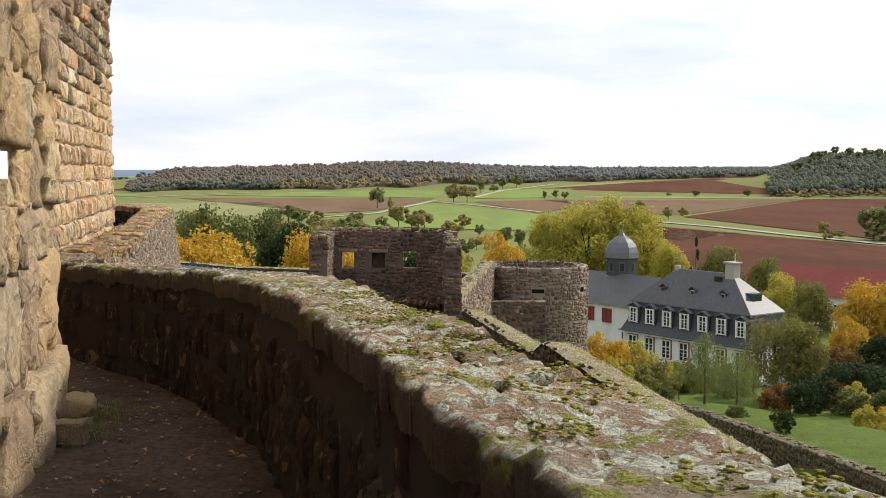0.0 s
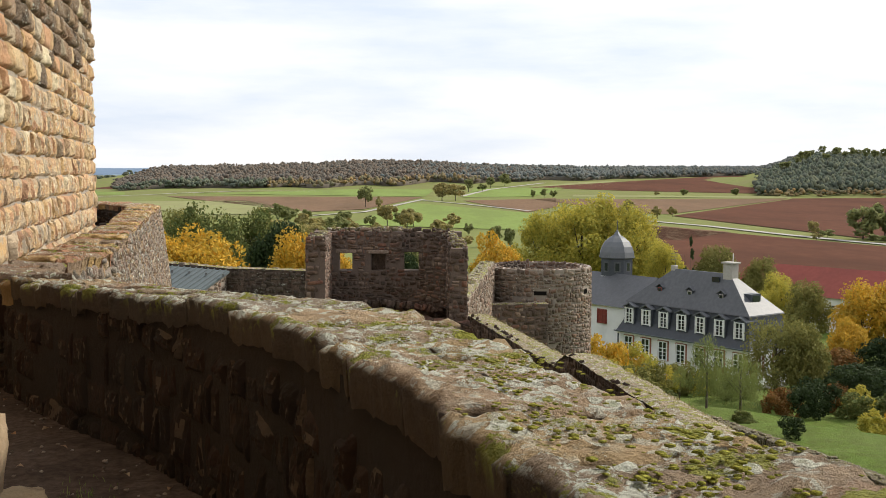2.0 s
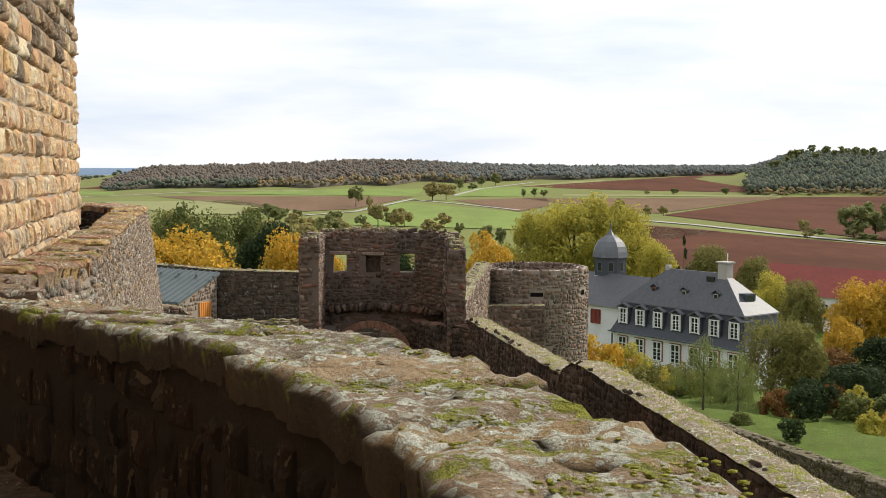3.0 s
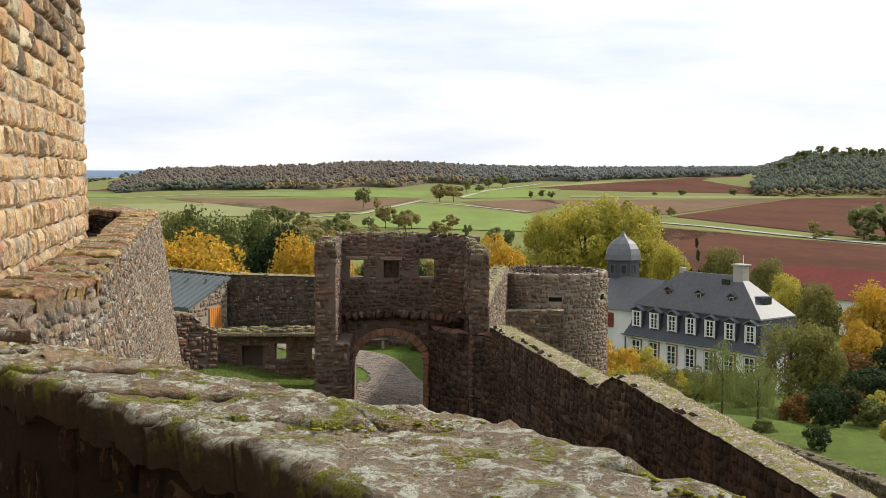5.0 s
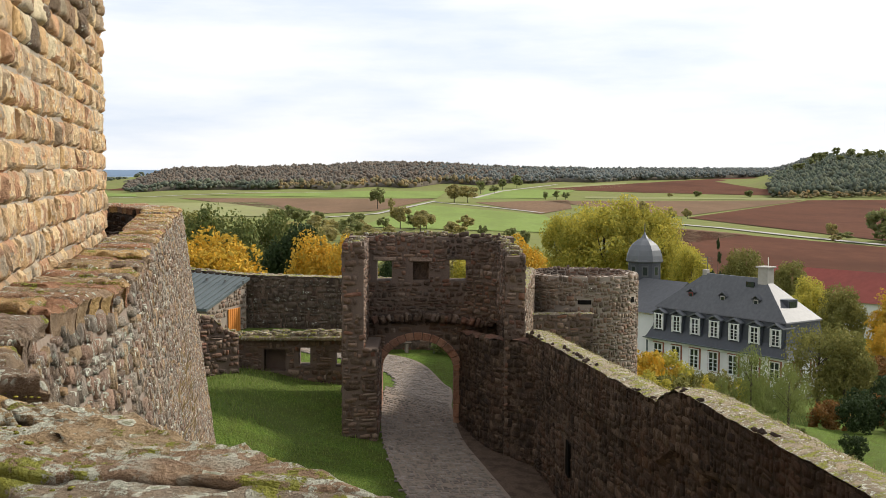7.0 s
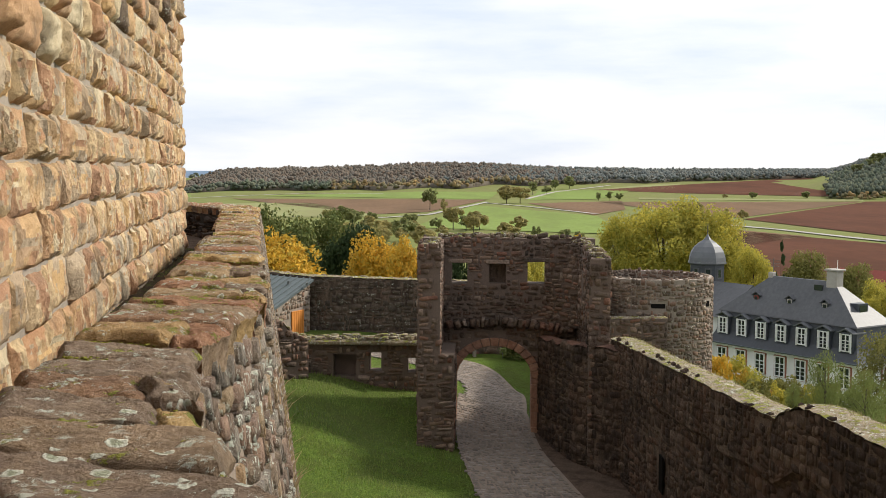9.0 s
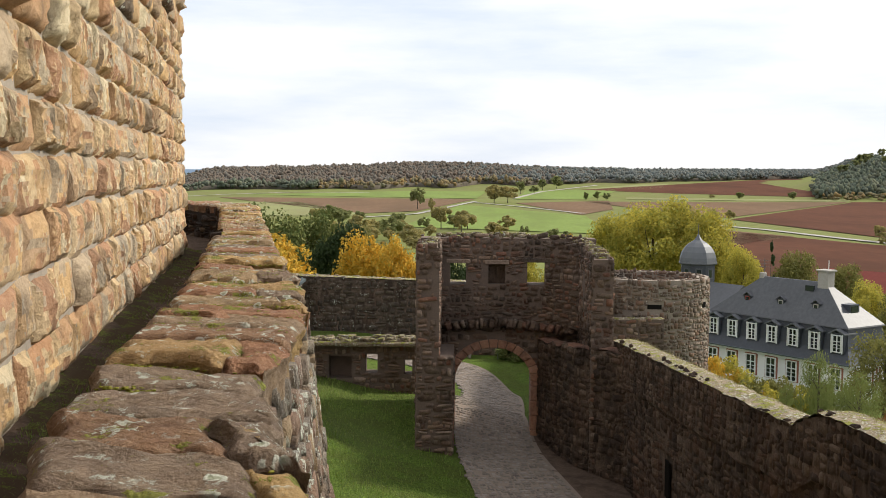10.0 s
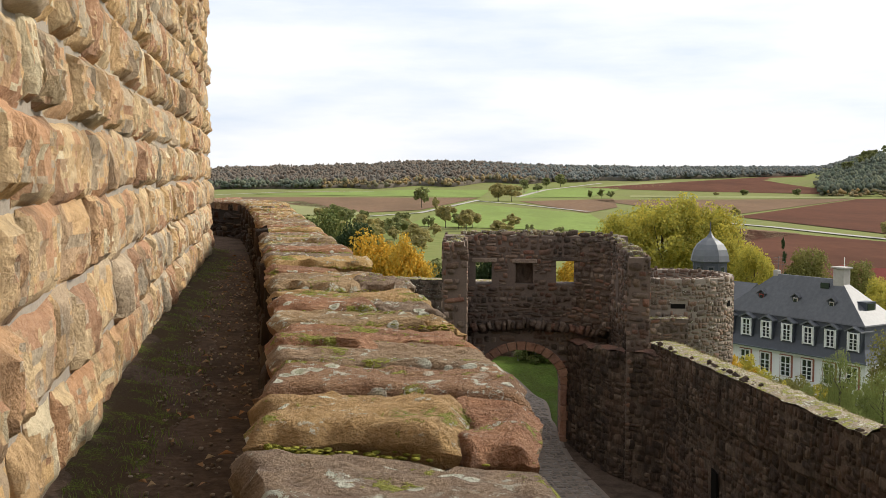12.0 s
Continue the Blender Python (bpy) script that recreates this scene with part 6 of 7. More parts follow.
FOLIAGE = {key: [crown_mesh("foliage", 700 + 7 * i, "bush", 2600, 0.06, mat)] for i, (key, mat) in enumerate((("gold", m_leaf_gold), ("yg", m_leaf_yg), ("green", m_leaf_green), ("dark", m_leaf_dark), ("olive", m_leaf_olive), ("rust", m_leaf_rust), ("willow", m_leaf_willow)))}
TREE_LABEL = {"gold": "tree with bright golden autumn leaves", "yg": "broad tree with yellow-green autumn leaves", "green": "green leafy tree on the slope", "dark": "dark green leafy tree", "olive": "olive-green tree turning in autumn", "rust": "shrubby tree with rusty orange leaves",
              "fir": "narrow dark green fir tree", "willow": "small willow with thin drooping pale leaves", "sparse": "thinly leaved tree with dark branches", "far_green": "small green field tree", "far_olive": "small olive-brown field tree", "far_dark": "small dark field tree"}
tree_rng = random.Random(77)


def tree(key, x, y, top, rad, low=None, base=None, group=""):
    """A tree whose crown tops out at the height top; low: the height of the crown's underside."""
    z0 = height(x, y) if base is None else base
    low = z0 + (top - z0) * 0.3 if low is None else low
    t = tagged(empty("tree", x, y, z0 - 0.1, tree_rng.uniform(0, 360)), TREE_LABEL[key], "tree", group)
    tr = new("trunk", tree_rng.choice(TRUNKS))
    tr.parent = t
    h = top - z0
    tr.scale = (min(rad, h * 0.35), min(rad, h * 0.35), h * 0.95)
    c = new("crown", tree_rng.choice(CROWNS[key]))
    c.parent = t
    half = (top - low) / 2
    c.location = (0, 0, low - z0 + half + 0.1)
    c.scale = (rad * 1.12, rad * 1.12, half * 1.12)
    return t


def bush(key, x, y, rad, h, label="", base=None):
    z0 = height(x, y) if base is None else base
    t = tagged(empty("shrub", x, y, z0, tree_rng.uniform(0, 360)), label or ("shrub with " + TREE_LABEL[key].split(" with ")[-1] if " with " in TREE_LABEL[key] else "dense " + key + " garden shrub on the slope"), "shrub")
    c = new("foliage", FOLIAGE[key][0])
    c.parent = t
    c.location = (0, 0, h * 0.42)
    c.scale = (rad * 1.15, rad * 1.15, h * 0.62)
    return t


# large trees round the castle and the manor
tree("yg", 24.6, 172, -1.6, 7.5, -17)
tree("yg", 31.0, 168, -3.2, 6.0, -17)
tree("yg", 19.0, 170, -4.0, 5.0, -18)
tree("yg", 34.5, 158, -8.0, 3.6, -19)
tree("gold", -17.8, 97.5, -3.4, 4.4, -12)
tree("gold", -21.5, 95, -4.0, 3.4, -11)
tree("gold", -11.5, 113.5, -4.4, 3.4, -13)
tree("gold", -8.6, 108, -5.0, 2.6, -13)
tree("green", -24.0, 131, -2.2, 4.6, -14)
tree("green", -19.6, 137, -2.8, 4.6, -14)
tree("olive", -28.5, 140, -3.6, 4.6, -14)
tree("dark", -15.4, 124, -4.6, 3.6, -15)
tree("olive", -14.0, 137, -5.2, 3.0, -15)
tree("gold", 7.0, 108, -4.9, 3.0, -13)
tree("yg", 2.6, 106, -5.6, 2.4, -13)
tree("dark", -4.3, 103, -5.6, 1.9, -13)
tree("dark", -1.6, 105, -5.9, 1.9, -13)
tree("fir", 36.2, 151, -7.0, 1.9, -19)
tree("olive", 41.5, 158, -9.0, 3.8, -19)
tree("olive", 46.5, 154, -10.3, 3.2, -19)
tree("yg", 44.0, 137, -10.6, 3.2, -19)
tree("yg", 41.0, 134, -12.0, 2.4, -19)
tree("gold", 48.0, 122, -10.0, 3.6, -18)
tree("gold", 52.0, 121, -9.0, 3.4, -18)
tree("olive", 44.0, 128, -11.0, 3.0, -19)
tree("gold", 43.0, 113, -13.4, 2.2, -18)
tree("rust", 40.0, 108, -15.0, 2.4, -18.5)
tree("dark", 43.5, 104, -13.6, 3.2, -19)
tree("dark", 38.5, 98, -15.0, 3.0, -19)
tree("dark", 45.0, 97, -14.6, 3.4, -19)
tree("sparse", 28.3, 90.5, -9.4, 2.9, -16.4)
tree("olive", 30.2, 90.0, -10.6, 2.4, -16.6)
tree("green", 31.6, 92, -12.4, 2.0, -17)
tree("willow", 19.5, 78, -9.6, 1.45, -14.4, base=-15.0)
tree("willow", 20.6, 73.8, -10.2, 1.55, -14.0, base=-14.8)
tree("willow", 18.3, 80.6, -12.2, 0.6, -14.0, base=-14.8)
# shrubs in the garden and by the manor
for key, x, y, r, h in (("gold", 14.2, 88, 1.6, 4.2), ("gold", 15.8, 92, 1.5, 3.8), ("yg", 17.2, 92, 1.6, 3.4), ("olive", 18.8, 92, 1.6, 3.4), ("yg", 20.3, 94, 1.5, 2.6), ("olive", 21.8, 95, 1.6, 3.2), ("gold", 22.4, 101, 0.9, 2.6),
                        ("yg", 23.5, 95, 1.5, 2.4), ("olive", 25.3, 96, 1.5, 3.0), ("willow", 24.5, 92, 1.3, 2.4), ("willow", 26.8, 93, 1.3, 3.0), ("olive", 16.2, 86, 1.4, 2.4), ("green", 18.5, 87, 1.2, 1.8), ("yg", 14.0, 83, 1.2, 2.0),
                        ("rust", 25.0, 80, 1.3, 2.2), ("dark", 26.8, 79, 1.4, 2.6), ("dark", 28.6, 82, 1.7, 3.4), ("green", 30.5, 80, 1.5, 2.2), ("yg", 31.8, 82, 1.4, 2.4), ("rust", 32.0, 87, 1.6, 2.6), ("yg", 29.6, 74, 1.3, 2.0), ("gold", 31.5, 75, 1.2, 2.0),
                        ("dark", 33.5, 88, 2.2, 4.0), ("dark", 35.5, 84, 2.4, 4.2), ("green", 33.4, 79, 1.8, 2.6), ("dark", 36.5, 80, 2.2, 3.6), ("dark", 19.1, 59.3, 0.75, 1.35), ("green", 17.8, 64, 0.7, 0.9), ("green", 18.8, 66.5, 0.8, 0.9), ("rust", 27.2, 84, 1.2, 2.4), ("green", -0.6, 55.0, 0.9, 0.9)):
    grown = 1.3 if x < 18 and y > 82 else 0.95
    bush(key, x, y, r * grown, h * grown)

# trees on the fields
for key, x, y, h, r in (("far_green", -34, 754, 15, 5.5), ("far_olive", -23, 704, 9, 3), ("far_olive", 21, 916, 17, 9), ("far_olive", 32, 920, 15, 9), ("far_green", -33, 501, 7, 3.6), ("far_olive", -13, 501, 11, 4.5), ("far_olive", -4, 478, 9, 4), ("far_green", -20, 488, 6, 3), ("far_dark", -55, 566, 6, 3), ("far_dark", -64, 598, 5, 2.6), ("far_green", -72, 584, 8, 5), ("far_olive", -80, 590, 6, 4),
                        ("far_green", 20, 438, 5, 2.2), ("far_green", 26, 375, 7, 3), ("far_dark", 31, 375, 7, 2.6), ("far_olive", 117, 622, 11, 4.4), ("far_dark", 108, 630, 6, 3), ("far_olive", 129, 601, 7, 3.2), ("far_olive", 142, 622, 6, 3), ("far_olive", 155, 438, 7, 2.6), ("far_olive", 150, 420, 3, 2.4), ("far_dark", 263, 1102, 7, 5), ("far_dark", 314, 1103, 8, 5), ("far_dark", 106, 1020, 8, 3),
                        ("far_dark", 116, 1020, 9, 4), ("far_green", 124, 1020, 7, 4), ("far_dark", 168, 421, 14, 8), ("far_green", 178, 425, 14, 8), ("far_green", 188, 418, 13, 8), ("far_dark", 55, 1183, 15, 6), ("far_dark", 86, 1301, 14, 6), ("far_green", 106, 1345, 15, 8), ("far_green", 70, 1190, 9, 6), ("far_olive", 236, 1100, 4, 3), ("far_green", 160, 436, 3, 4), ("far_green", 166, 405, 3, 5)):
    z = height(x, y)
    tree(key, x, y, z + h, r, z + h * 0.15, group="trees on the fields")
for i in range(38):
    x, y = tree_rng.uniform(-70, 20), tree_rng.uniform(230, 520)
    z = height(x, y)
    h = tree_rng.uniform(4, 9)
    tree(tree_rng.choice(("far_green", "far_olive", "far_olive", "far_olive")), x, y, z + h, h * 0.6, z + h * 0.15, group="trees on the fields")


# ---- distant woods ----
def woods(name, label, spots, material, seed):
    r = np.random.RandomState(seed)
    n = 2
    bm = bmesh.new()
    bmesh.ops.create_icosphere(bm, subdivisions=1, radius=1.0)
    ball = np.array([v.co[:] for v in bm.verts])
    faces = np.array([[v.index for v in f.verts] for f in bm.faces])
    bm.free()
    sp = np.repeat(np.array([(x, y, height(x, y), rad, h) for x, y, rad, h in spots]), n, axis=0)
    m = len(sp)
    mid = sp[:, :3] + r.uniform(-0.8, 0.8, (m, 3)) * sp[:, 3:4]
    mid[:, 2] = sp[:, 2] + sp[:, 4] * r.uniform(0.35, 0.85, m)
    size = np.stack([sp[:, 3] * r.uniform(0.4, 0.72, m)] * 2 + [sp[:, 4] * r.uniform(0.2, 0.32, m)], axis=1)
    v = mid[:, None, :] + ball[None] * size[:, None, :] * r.uniform(0.78, 1.22, (m, len(ball), 1))
    f = faces[None] + (np.arange(m) * len(ball))[:, None, None]
    me = bpy.data.meshes.new(name)
    me.from_pydata(v.reshape(-1, 3).tolist(), [], f.reshape(-1, 3).tolist())
    me.polygons.foreach_set("use_smooth", [True] * len(me.polygons))
    me.materials.append(material)
    me.update()
    return tagged(new(name, me), label, "woods", kind="stuff")


wr = random.Random(5)
brown, cool, gold_edge, green_edge = [], [], [], []
for i in range(13000):
    q = wr.uniform(-0.265, 0.34)
    y0 = float(np.interp(q, (-0.27, -0.09, 0.02, 0.14, 0.3), (1235, 1285, 1390, 1530, 1760)))
    y0 += 60 * noise.noise((q * 30, 0, 0))
    f = wr.random()
    y = y0 + f * (620 if q < 0.14 else 400)
    h = wr.uniform(6, 12) * (0.5 + 0.5 * smooth01((q + 0.27) / 0.05))
    spot = (q * y, y, wr.uniform(3.0, 5.6), h)
    if f < 0.07 and q < -0.13:
        green_edge.append(spot)
    elif f < 0.05 and q < 0.06 and wr.random() < 0.8:
        gold_edge.append(spot)
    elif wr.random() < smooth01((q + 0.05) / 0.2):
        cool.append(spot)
    else:
        brown.append(spot)
# Added brown sheet, raised into the crowns to hide dark gaps between them.
vs, fs = [], []
for i in range(61):
    q = -0.262 + 0.59 * i / 60
    y0 = float(np.interp(q, (-0.27, -0.09, 0.02, 0.14, 0.3), (1235, 1285, 1390, 1530, 1760))) + 60 * noise.noise((q * 30, 0, 0))
    for j in range(9):
        y = y0 + 8 + 85 * max(0, j - 1)
        vs.append((q * y, y, height(q * y, y) + (0.0 if j == 0 else 4.5 * (0.5 + 0.5 * smooth01((q + 0.27) / 0.05)))))
    if i:
        fs += [(9 * i - 9 + j, 9 * i + j, 9 * i + 1 + j, 9 * i - 8 + j) for j in range(8)]
tagged(mesh_object("undergrowth", vs, fs, m_floor, smooth=True), "brown fill sheet added inside the woods to close dark gaps", "woods", kind="structure")
woods("woods", "autumn-brown wooded ridge across the valley", brown, m_woods, 1)
woods("woods", "grey-green woods on the long ridge, haze in their colour", cool, m_woods_cool, 6)
woods("woods_edge", "golden autumn trees along the edge of the wood", gold_edge, m_woods_edge, 2)
woods("woods_edge", "dark green firs at the low end of the ridge", green_edge, m_woods_green, 7)
spots = []
for i in range(5200):
    q = wr.uniform(0.305, 0.46)
    y = wr.uniform(1090, 1650)
    spots.append((q * y, y, wr.uniform(2.4, 5.4), wr.uniform(6, 13)))
woods("woods_hill", "dark green wooded hill beyond the ploughed fields", spots, m_woods_green, 3)
spots = []
for i in range(150):
    q = wr.uniform(0.31, 0.46)
    y = 1070 + 60 * noise.noise((q * 40, 1, 1)) + wr.uniform(-14, 14)
    spots.append((q * y, y, wr.uniform(2.5, 5), wr.uniform(3, 7)))
woods("hedge_row", "pale olive bushes along the foot of the wooded hill", spots, m_woods_edge, 9)
for i in range(16):
    q, y = 0.325 + 0.006 * i + wr.uniform(-0.003, 0.003), wr.uniform(1350, 1500)
    z = height(q * y, y)
    tree("far_dark", q * y, y, z + wr.uniform(17, 23), 6, z + 11, group="pines on the hill")
# Backdrop hills: the blue of distance haze is put into their colour.
k = Nodes("haze_blue_hills")
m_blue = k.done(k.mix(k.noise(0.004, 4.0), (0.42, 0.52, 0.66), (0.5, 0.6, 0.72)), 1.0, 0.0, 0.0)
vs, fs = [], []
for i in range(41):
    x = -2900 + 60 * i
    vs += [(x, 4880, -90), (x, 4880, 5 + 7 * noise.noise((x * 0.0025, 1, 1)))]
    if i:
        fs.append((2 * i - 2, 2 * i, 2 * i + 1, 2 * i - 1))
tagged(mesh_object("backdrop", vs, fs, m_blue), "far hills on the horizon, haze blue in their colour", "hills", kind="structure")
spots = [(wr.uniform(-760, -560), wr.uniform(2000, 2300), 9, 11) for i in range(60)]
woods("woods_far", "thin line of far trees on the plain", spots, m_woods_green, 4)

# ---- coping slabs of the parapet ----
rng = random.Random(61)


def terrace(n, steps, sharp):
    """Noise turned into flaky steps."""
    k = n * steps
    f = k - math.floor(k)
    return (math.floor(k) + smooth01((f - 0.5) * sharp + 0.5)) / steps


def coping_slab(s0, s1, f0, f1, lift, seed, rounded, bedded=False):
    """One rough flat stone across the parapet between s0 and s1, from f0 to f1 of its width."""
    off = Vector((seed * 1.7, seed * 0.9, seed * 2.3))
    nu, nv = (18, 21) if bedded else (16, 18)
    vs, fs = [], []
    tilt = noise.noise(off * 3.1) * 0.06
    for j in range(nu + 1):
        for i in range(nv + 1):
            a, b = j / nu, i / nv
            s = lerp(s0, s1, a)
            f = lerp(f0, f1, b)
            if bedded:
                s += 0.05 * noise.fractal(Vector((b * 2.6, 0.3, 0.7)) + off, 0.8, 2.0, 3) * (1 - abs(2 * a - 1) * 0.3)
            else:
                s += 0.045 * lerp(noise.fractal(Vector((b * 2.3, s0 * 1.7, 0.7)), 0.8, 2.0, 3), noise.fractal(Vector((b * 2.3, s1 * 1.7, 0.7)), 0.8, 2.0, 3), a)
            i0, o0, z = rim(min(max(s, 0), RIM_LEN - 0.01))
            wide = float(np.linalg.norm(o0 - i0))
            f += (0.035 * noise.fractal(Vector((s * 5.0, 2.3 + round(b), 0.1)), 0.8, 2.0, 3) + (0.004 if bedded else 0.015) * (2 * b - 1)) / wide
            p = lerp(i0, o0, f)
            e = min(min(a, 1 - a) * (s1 - s0), min(b, 1 - b) * wide * (f1 - f0))
            edge = smooth01(e / rounded)
            n1 = noise.fractal(Vector((p[0] * 3.4, p[1] * 3.4, 0)) + off * (0.0 if rounded < 0.02 else 1.0), 0.8, 2.0, 5)
            n2 = noise.fractal(Vector((p[0] * 13, p[1] * 13, 7)), 0.7, 2.1, 4)
            amp = 1.0 if rounded < 0.02 else 0.5
            wv = Vector((p[0] * 9 + 0.7 * n1, p[1] * 9 + 0.7 * n2, 3.3))
            near_d, _ = noise.voronoi(wv)
            crack = smooth01((near_d[1] - near_d[0]) / 0.16)
            zz = z + lift + (0.02 if bedded else 0.03) * amp * terrace(n1, 3.2, 3.0) + 0.011 * amp * n2 - 0.006 * (1 - crack) - 0.004 * near_d[0] * amp - (0.03 * f * smooth01((7 - p[1]) / 3) if bedded else 0.0) + tilt * (b - 0.5) * wide
            vs.append((p[0], p[1], zz - (0.022 if bedded else 0.032) * (1 - edge)))
    for j in range(nu):
        for i in range(nv):
            k = j * (nv + 1) + i
            fs.append((k, k + 1, k + nv + 2, k + nv + 1))
    border = [i for i in range(nv + 1)] + [(j + 1) * (nv + 1) - 1 for j in range(1, nu + 1)] + [nu * (nv + 1) + i for i in range(nv - 1, -1, -1)] + [j * (nv + 1) for j in range(nu - 1, 0, -1)]
    base = len(vs)
    cx, cy = np.mean([v[0] for v in vs]), np.mean([v[1] for v in vs])
    m = len(border)
    layers = (0.09,) if bedded else (0.02, 0.036, 0.056, 0.075, 0.12)
    flaky = 0.0 if bedded else 1.0
    for r, drop in enumerate(layers):
        for k in border:
            x, y, z = vs[k]
            dx, dy = cx - x, cy - y
            dist = math.hypot(dx, dy)
            ins = min(0.15 * dist, 0.008 + 0.004 * r + flaky * ((0.007 if r % 2 else 0.0) + 0.006 * noise.noise((x * 9, y * 9, r + seed))))
            vs.append((x + dx / dist * ins, y + dy / dist * ins, z - drop))
    for r in range(len(layers)):
        top_ring = border if r == 0 else [base + (r - 1) * m + i for i in range(m)]
        for i in range(m):
            j = (i + 1) % m
            fs.append((top_ring[j], top_ring[i], base + r * m + i, base + r * m + j))
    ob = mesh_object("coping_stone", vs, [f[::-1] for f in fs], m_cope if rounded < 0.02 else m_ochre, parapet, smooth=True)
    if not bedded:
        ob.data.set_sharp_from_angle(angle=0.85)
    return ob


JOINTS = []
s = 0.0
k = 0
while s < RIM_LEN - 1.0:
    y = rim(s)[0][1]
    bedded = y < 8.6
    ln = rng.uniform(0.2, 0.42) * (1.0 if y < 14 else 1.25) * (1.3 if bedded else 1.0)
    k += 1
    lift = 0.017 + rng.uniform(-0.006, 0.006) if bedded else 0.008 + rng.uniform(-0.018, 0.018)
    rounded = 0.012 if bedded else 0.03
    gap = 0.003 if bedded else 0.01
    JOINTS.append(s)
    if rng.random() < (0.25 if bedded else 0.6):
        f = rng.uniform(0.4, 0.68) if bedded else rng.choice((0.45, 0.62, 0.74, 0.78, 0.8))
        coping_slab(s + gap, s + ln - gap, 0.0, f - 0.008, lift, k, rounded, bedded)
        coping_slab(s + gap, s + ln - gap, f + 0.008, 1.0, lift + rng.uniform(-0.03, 0.01) * (0.3 if bedded else 1), k + 500, rounded, bedded)
    else:
        coping_slab(s + gap, s + ln - gap, 0.0, 1.0, lift, k, rounded, bedded)
    s += ln

# moss cushions on the coping
k = Nodes("moss")
f = k.noise(120.0, 6.0, 0.7)
m_moss = k.done(k.mix(k.step(f, 0.3, 0.7), (0.1, 0.11, 0.02), (0.46, 0.43, 0.09)), 1.0, 0.0, 0.0)
k.bump(f, 1.0, 0.012)


def cushions(name, label, spots, material, seed):
    r = np.random.RandomState(seed)
    bm = bmesh.new()
    bmesh.ops.create_icosphere(bm, subdivisions=1, radius=1.0)
    base = np.array([v.co[:] for v in bm.verts])
    faces = np.array([[v.index for v in f.verts] for f in bm.faces])
    bm.free()
    vs, fs = [], []
    for i, (x, y, z, rx, ry, h) in enumerate(spots):
        b = base * (1 + r.uniform(-0.2, 0.2, len(base)))[:, None] * np.array([rx, ry, h]) + np.array([x, y, z])
        vs.append(b)
        fs.append(faces + i * len(base))
    return tagged(mesh_object(name, np.concatenate(vs).tolist(), np.concatenate(fs).tolist(), material, smooth=True), label, "moss", kind="stuff")


# ---- grass, leaves and pebbles on the wall walk ----
m_blade = leaf_material("grass_blades", [(0.12, 0.2, 0.03), (0.17, 0.26, 0.05), (0.22, 0.26, 0.07)])
m_dry = leaf_material("dry_grass", [(0.4, 0.3, 0.16), (0.5, 0.38, 0.2), (0.3, 0.23, 0.13)])
m_straw = leaf_material("straw_grass", [(0.3, 0.25, 0.1), (0.22, 0.2, 0.07), (0.16, 0.17, 0.05), (0.36, 0.29, 0.15)])
m_litter = leaf_material("fallen_leaves", [(0.32, 0.14, 0.05), (0.4, 0.24, 0.12), (0.22, 0.1, 0.05), (0.45, 0.33, 0.2)])


def blades(name, label, roots, size, lean, material, seed):
    r = random.Random(seed)
    vs, fs = [], []
    for x, y, z in roots:
        a, h = r.uniform(0, 6.28), size * r.uniform(0.5, 1.3)
        w = size * (0.07 if size > 0.02 else 0.2)
        dx, dy = math.cos(a), math.sin(a)
        t = lean * r.uniform(0.2, 1.2) * h
        b = len(vs)
        vs += [(x - dy * w, y + dx * w, z), (x + dy * w, y - dx * w, z), (x + dx * t * 0.4 + dy * w * 0.6, y + dy * t * 0.4 - dx * w * 0.6, z + h * 0.6), (x + dx * t * 0.4 - dy * w * 0.6, y + dy * t * 0.4 + dx * w * 0.6, z + h * 0.6), (x + dx * t, y + dy * t, z + h)]
        fs += [(b, b + 1, b + 2, b + 3), (b + 3, b + 2, b + 4)]
    return tagged(mesh_object(name, vs, fs, material), label, "grass", kind="stuff")


spots = []
for i in range(330):
    y = rng.choice((rng.uniform(0.8, 9), rng.uniform(0.8, 19)))
    s = s_of_y(y)
    f = rng.uniform(0.08, 0.95)
    sp, sf = rng.uniform(0.012, 0.05), 0.07
    joint = y > 8.6
    if joint:
        s = min(JOINTS, key=lambda v: abs(v - s))
        sp, sf = 0.012, rng.uniform(0.06, 0.22)
    for j in range(rng.randint(14, 44) if joint else rng.randint(4, 22)):
        i0, o0, z = rim(s + rng.gauss(0, sp))
        g = f + rng.gauss(0, sf)
        if not 0.03 < g < 0.98:
            continue
        p = lerp(i0, o0, g)
        r1 = rng.uniform(0.004, 0.009) if joint else rng.choice((0.004, 0.005, 0.006, 0.008)) * rng.uniform(0.8, 1.3)
        spots.append((p[0], p[1], z - (0.014 if joint else -0.004) + rng.uniform(-0.006, 0.005), r1, r1 * rng.uniform(0.7, 1.4), r1 * rng.uniform(0.22, 0.36)))
cushions("moss_cushions", "yellow-green moss cushions on the coping stones", spots, m_moss, 8)
vs, fs = [], []
for i in range(261):
    u = 0.5 + (KEEP_LEN - 4.5) * i / 260
    q, n = keep_surf(u, 0)
    for j in range(9):
        d = 0.02 + 0.055 * j
        x, y = q[0] + n[0] * d, q[1] + n[1] * d
        vs.append((x, y, floor_z(y) + 0.03 + 0.02 * smooth01(1 - d / 0.35) - 0.05 * (j / 8) + 0.03 * noise.fractal((x * 2.2, y * 2.2, 6), 0.8, 2.0, 4)))
    if i:
        fs += [(9 * i - 9 + j, 9 * i - 8 + j, 9 * i + 1 + j, 9 * i + j) for j in range(8)]
k = Nodes("short_turf")
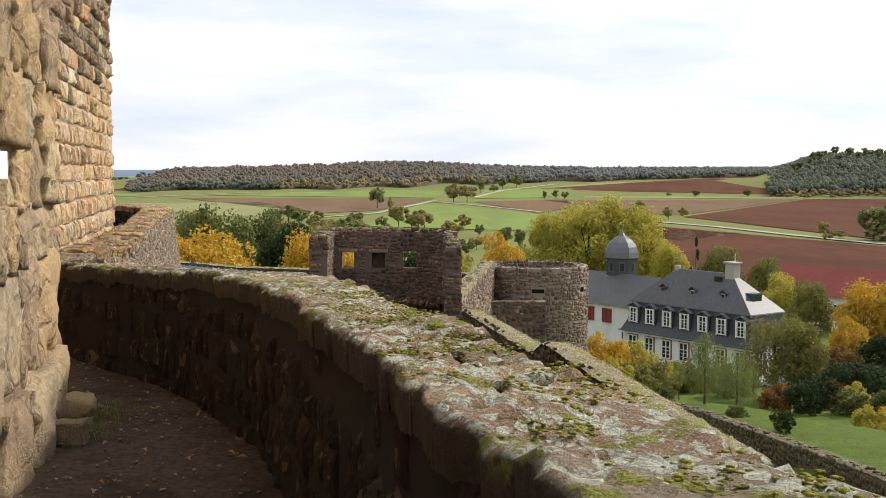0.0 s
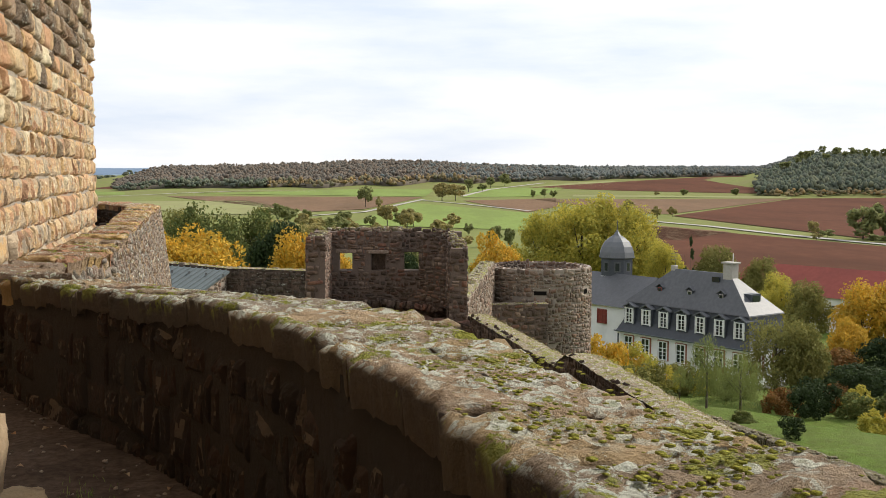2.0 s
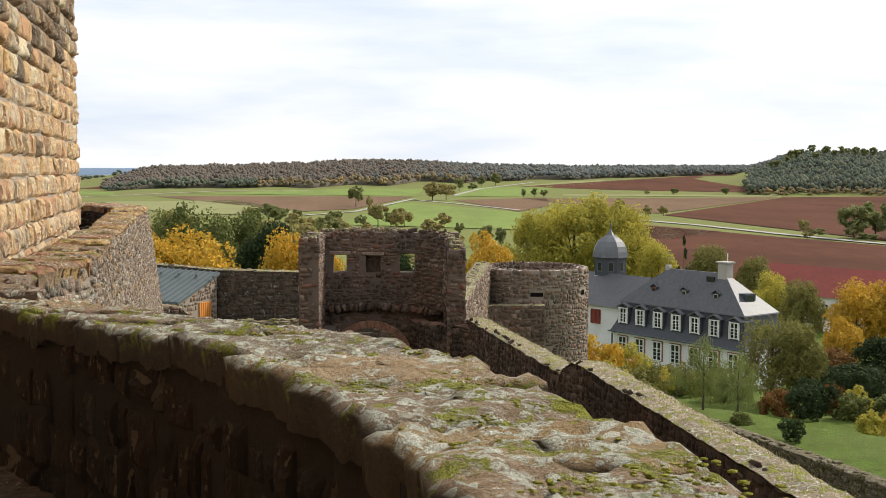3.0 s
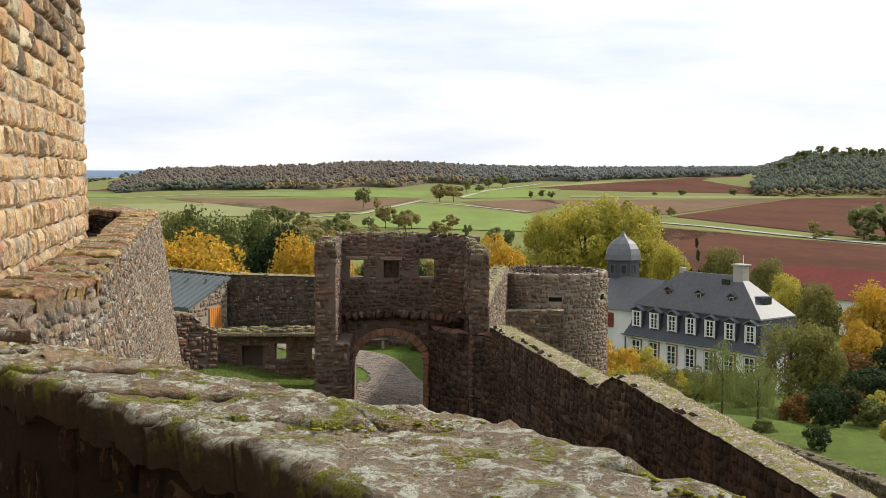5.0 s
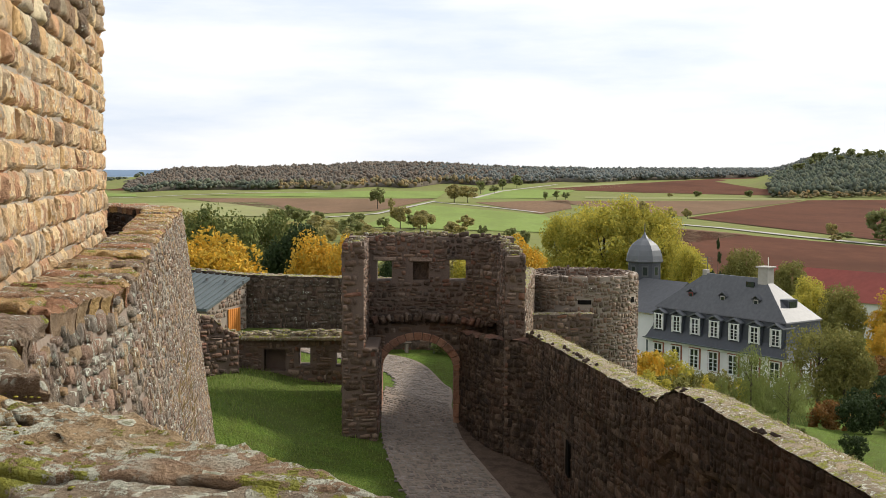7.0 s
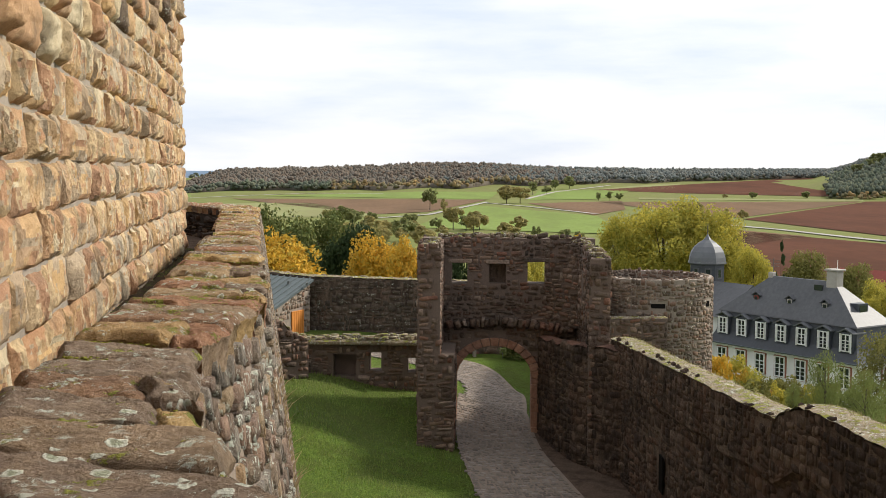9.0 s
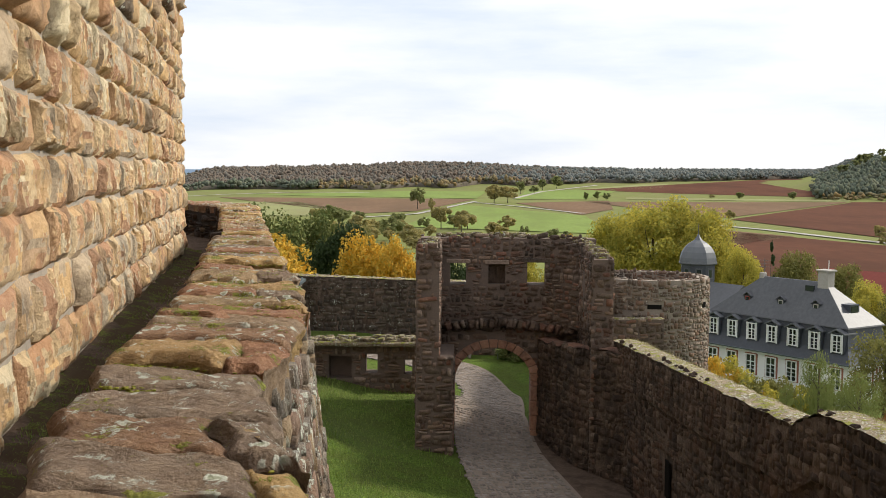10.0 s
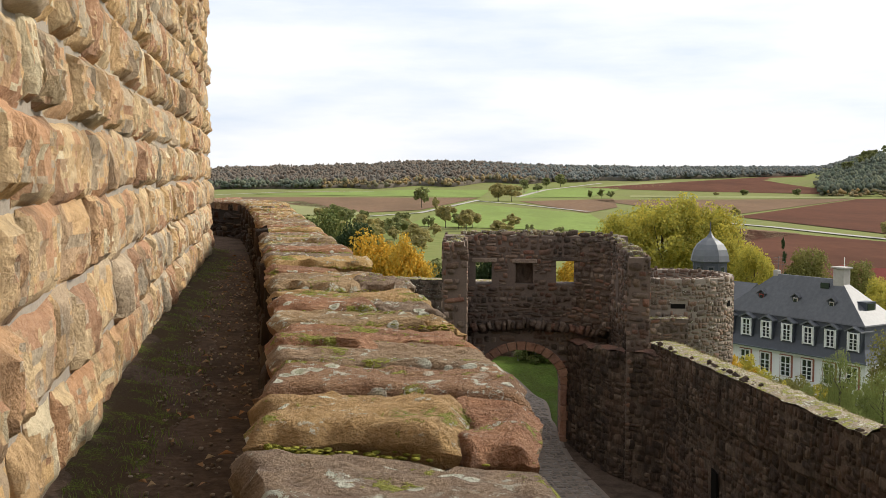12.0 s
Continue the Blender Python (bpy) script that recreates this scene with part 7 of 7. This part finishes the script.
f1, f2 = k.noise(90.0, 8.0, 0.7), k.noise(7.0, 5.0)
k.bump(f1, 1.0, 0.02)
m_turf = k.done(k.mix(k.math("MULTIPLY", k.step(f2, 0.5, 0.62), k.step(f1, 0.44, 0.56)), k.mix(f1, (0.06, 0.043, 0.03), (0.13, 0.095, 0.065)), k.mix(k.step(f1, 0.35, 0.65), (0.045, 0.07, 0.015), (0.17, 0.21, 0.05))), 1.0, 0.0, 0.0)
tagged(mesh_object("verge", vs, fs, m_turf, smooth=True), "mossy green verge at the foot of the keep wall", "grass", kind="structure")
roots = []
for i in range(15000):
    u = (KEEP_LEN - 4) * rng.random() ** 1.5 + 0.5
    q, n = keep_surf(u, 0)
    d = abs(rng.gauss(0.06, 0.16)) + 0.05
    if noise.noise((q[0] * 1.3, q[1] * 1.3, 2)) + 0.25 - d * 0.6 < 0:
        continue
    x, y = q[0] + n[0] * d, q[1] + n[1] * d
    roots.append((x, y, floor_z(y) + 0.03 * max(0, 1 - d / 0.3)))
for i in range(900):
    x, y = -1.78 + rng.gauss(0, 0.09), 6.1 + rng.gauss(0, 0.3)
    roots.append((x, y, floor_z(y)))
blades("walk_grass", "short green grass along the foot of the keep wall", roots, 0.026, 0.9, m_blade, 1)
roots = []
for i in range(14000):
    x, y = rng.uniform(-9, -2.4), rng.uniform(23, 42)
    if x > -3.0 + (y - 38) * 0.0 - 0.25 * noise.noise((y, 0, 0)) and y > 36:
        continue
    roots.append((x, y, height(x, y) - 0.01))
blades("bank_grass", "lush green grass on the bank beside the gate", roots, 0.11, 0.8, m_blade, 3)
roots = []
for i in range(5200):
    s = ln_rw * rng.random() ** 0.8
    p, d = at_rw(s)
    if noise.noise((s * 1.1, 4, 4)) < -0.25:
        continue
    roots.append((p[0] + 0.1 + rng.uniform(0.02, 0.5), p[1], side_top(s) - 0.07))
blades("wall_top_grass", "straw-coloured grass and moss on the bailey wall top", roots, 0.075, 0.9, m_straw, 5)
roots = []
for i in range(260):
    s = s_of_y(rng.choice((17.5, 19.2, 20.5)) + rng.gauss(0, 0.5))
    q, n = outer_surf(s, rng.uniform(-2.6, -0.9))
    roots.append(tuple(q))
blades("wall_grass", "tufts of dry pale grass growing from the outer wall", roots, 0.17, 1.2, m_dry, 2)
vs, fs = [], []
for i in range(240):
    y = rng.uniform(3.5, 24)
    xl = float(np.interp(y, [6.5, 12.85, 25], [-3.4 if y > 6.6 else -1.9, -4.6, -6.8])) + 0.25
    xr = float(np.interp(y, [r[1] for r in RIM], [r[0] for r in RIM])) - 0.08
    if y < 6.6:
        xl = -1.75
    x = rng.uniform(min(xl, xr), max(xl, xr))
    a, w, l = rng.uniform(0, 6.28), rng.uniform(0.008, 0.016), rng.uniform(0.014, 0.034)
    z = floor_z(y) + 0.02
    b = len(vs)
    c, s_ = math.cos(a), math.sin(a)
    for px, py, pz in ((-l, 0, 0.0), (0, -w, 0.012), (l, 0, 0.004), (0, w, 0.016)):
        vs.append((x + px * c - py * s_, y + px * s_ + py * c, z + pz))
    fs.append((b, b + 1, b + 2, b + 3))
tagged(mesh_object("fallen_leaves", vs, fs, m_litter), "brown fallen leaves scattered on the earth path", "leaves", kind="stuff")
spots = []
for i in range(1500):
    y = rng.uniform(4.5, 22)
    xr = float(np.interp(y, [r[1] for r in RIM], [r[0] for r in RIM])) - 0.03
    xl = float(np.interp(y, [6.5, 12.85, 25], [-3.4, -4.6, -6.8])) + 0.1 if y > 6.5 else -1.8
    x = rng.uniform(xl, xr)
    r1 = rng.uniform(0.004, 0.013)
    spots.append((x, y, floor_z(y) + 0.012, r1, r1 * rng.uniform(0.7, 1.3), r1 * 0.6))
m_pebble = stone_material("pebbles", [(0.2, 0.16, 0.13), (0.32, 0.26, 0.2), (0.14, 0.11, 0.09), (0.4, 0.34, 0.28)], grain=60)
ob = cushions("gravel", "loose gravel on the earth path", spots, m_pebble, 12)
ob["category"] = "gravel"

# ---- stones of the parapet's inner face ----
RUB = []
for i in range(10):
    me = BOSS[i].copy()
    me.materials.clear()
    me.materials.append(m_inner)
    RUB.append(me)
rng = random.Random(71)
s_end = s_of_y(9.6)
z = 0.0
for row in range(6):
    h0 = rng.uniform(0.15, 0.26)
    s = s_of_y(0.8) + rng.uniform(0, 0.15)
    while s < s_end:
        w = rng.choice((0.06, 0.08, 0.11, 0.15, 0.2)) * rng.uniform(0.85, 1.2)
        h = h0 * rng.uniform(0.6, 1.25)
        zc = z + h0 / 2 + rng.uniform(-0.03, 0.03)
        i0, o0, zt = rim(s + w / 2)
        if zc + h / 2 < zt - 0.05 and rng.random() > 0.12:
            a, n = side(s + w / 2, True)
            ob = new("rubble_stone", rng.choice(RUB))
            ob.parent = parapet
            ob.matrix_basis = Matrix(((n[1], n[0], 0, a[0] - n[0] * 0.03), (-n[0], n[1], 0, a[1] - n[1] * 0.03), (0, 0, 1, zc), (0, 0, 0, 1))) @ Matrix.Rotation(rng.uniform(-0.3, 0.3), 4, "Y") @ Matrix.Diagonal((w - 0.008, rng.uniform(0.02, 0.05), h - 0.008, 1))
        s += w
    z += h0
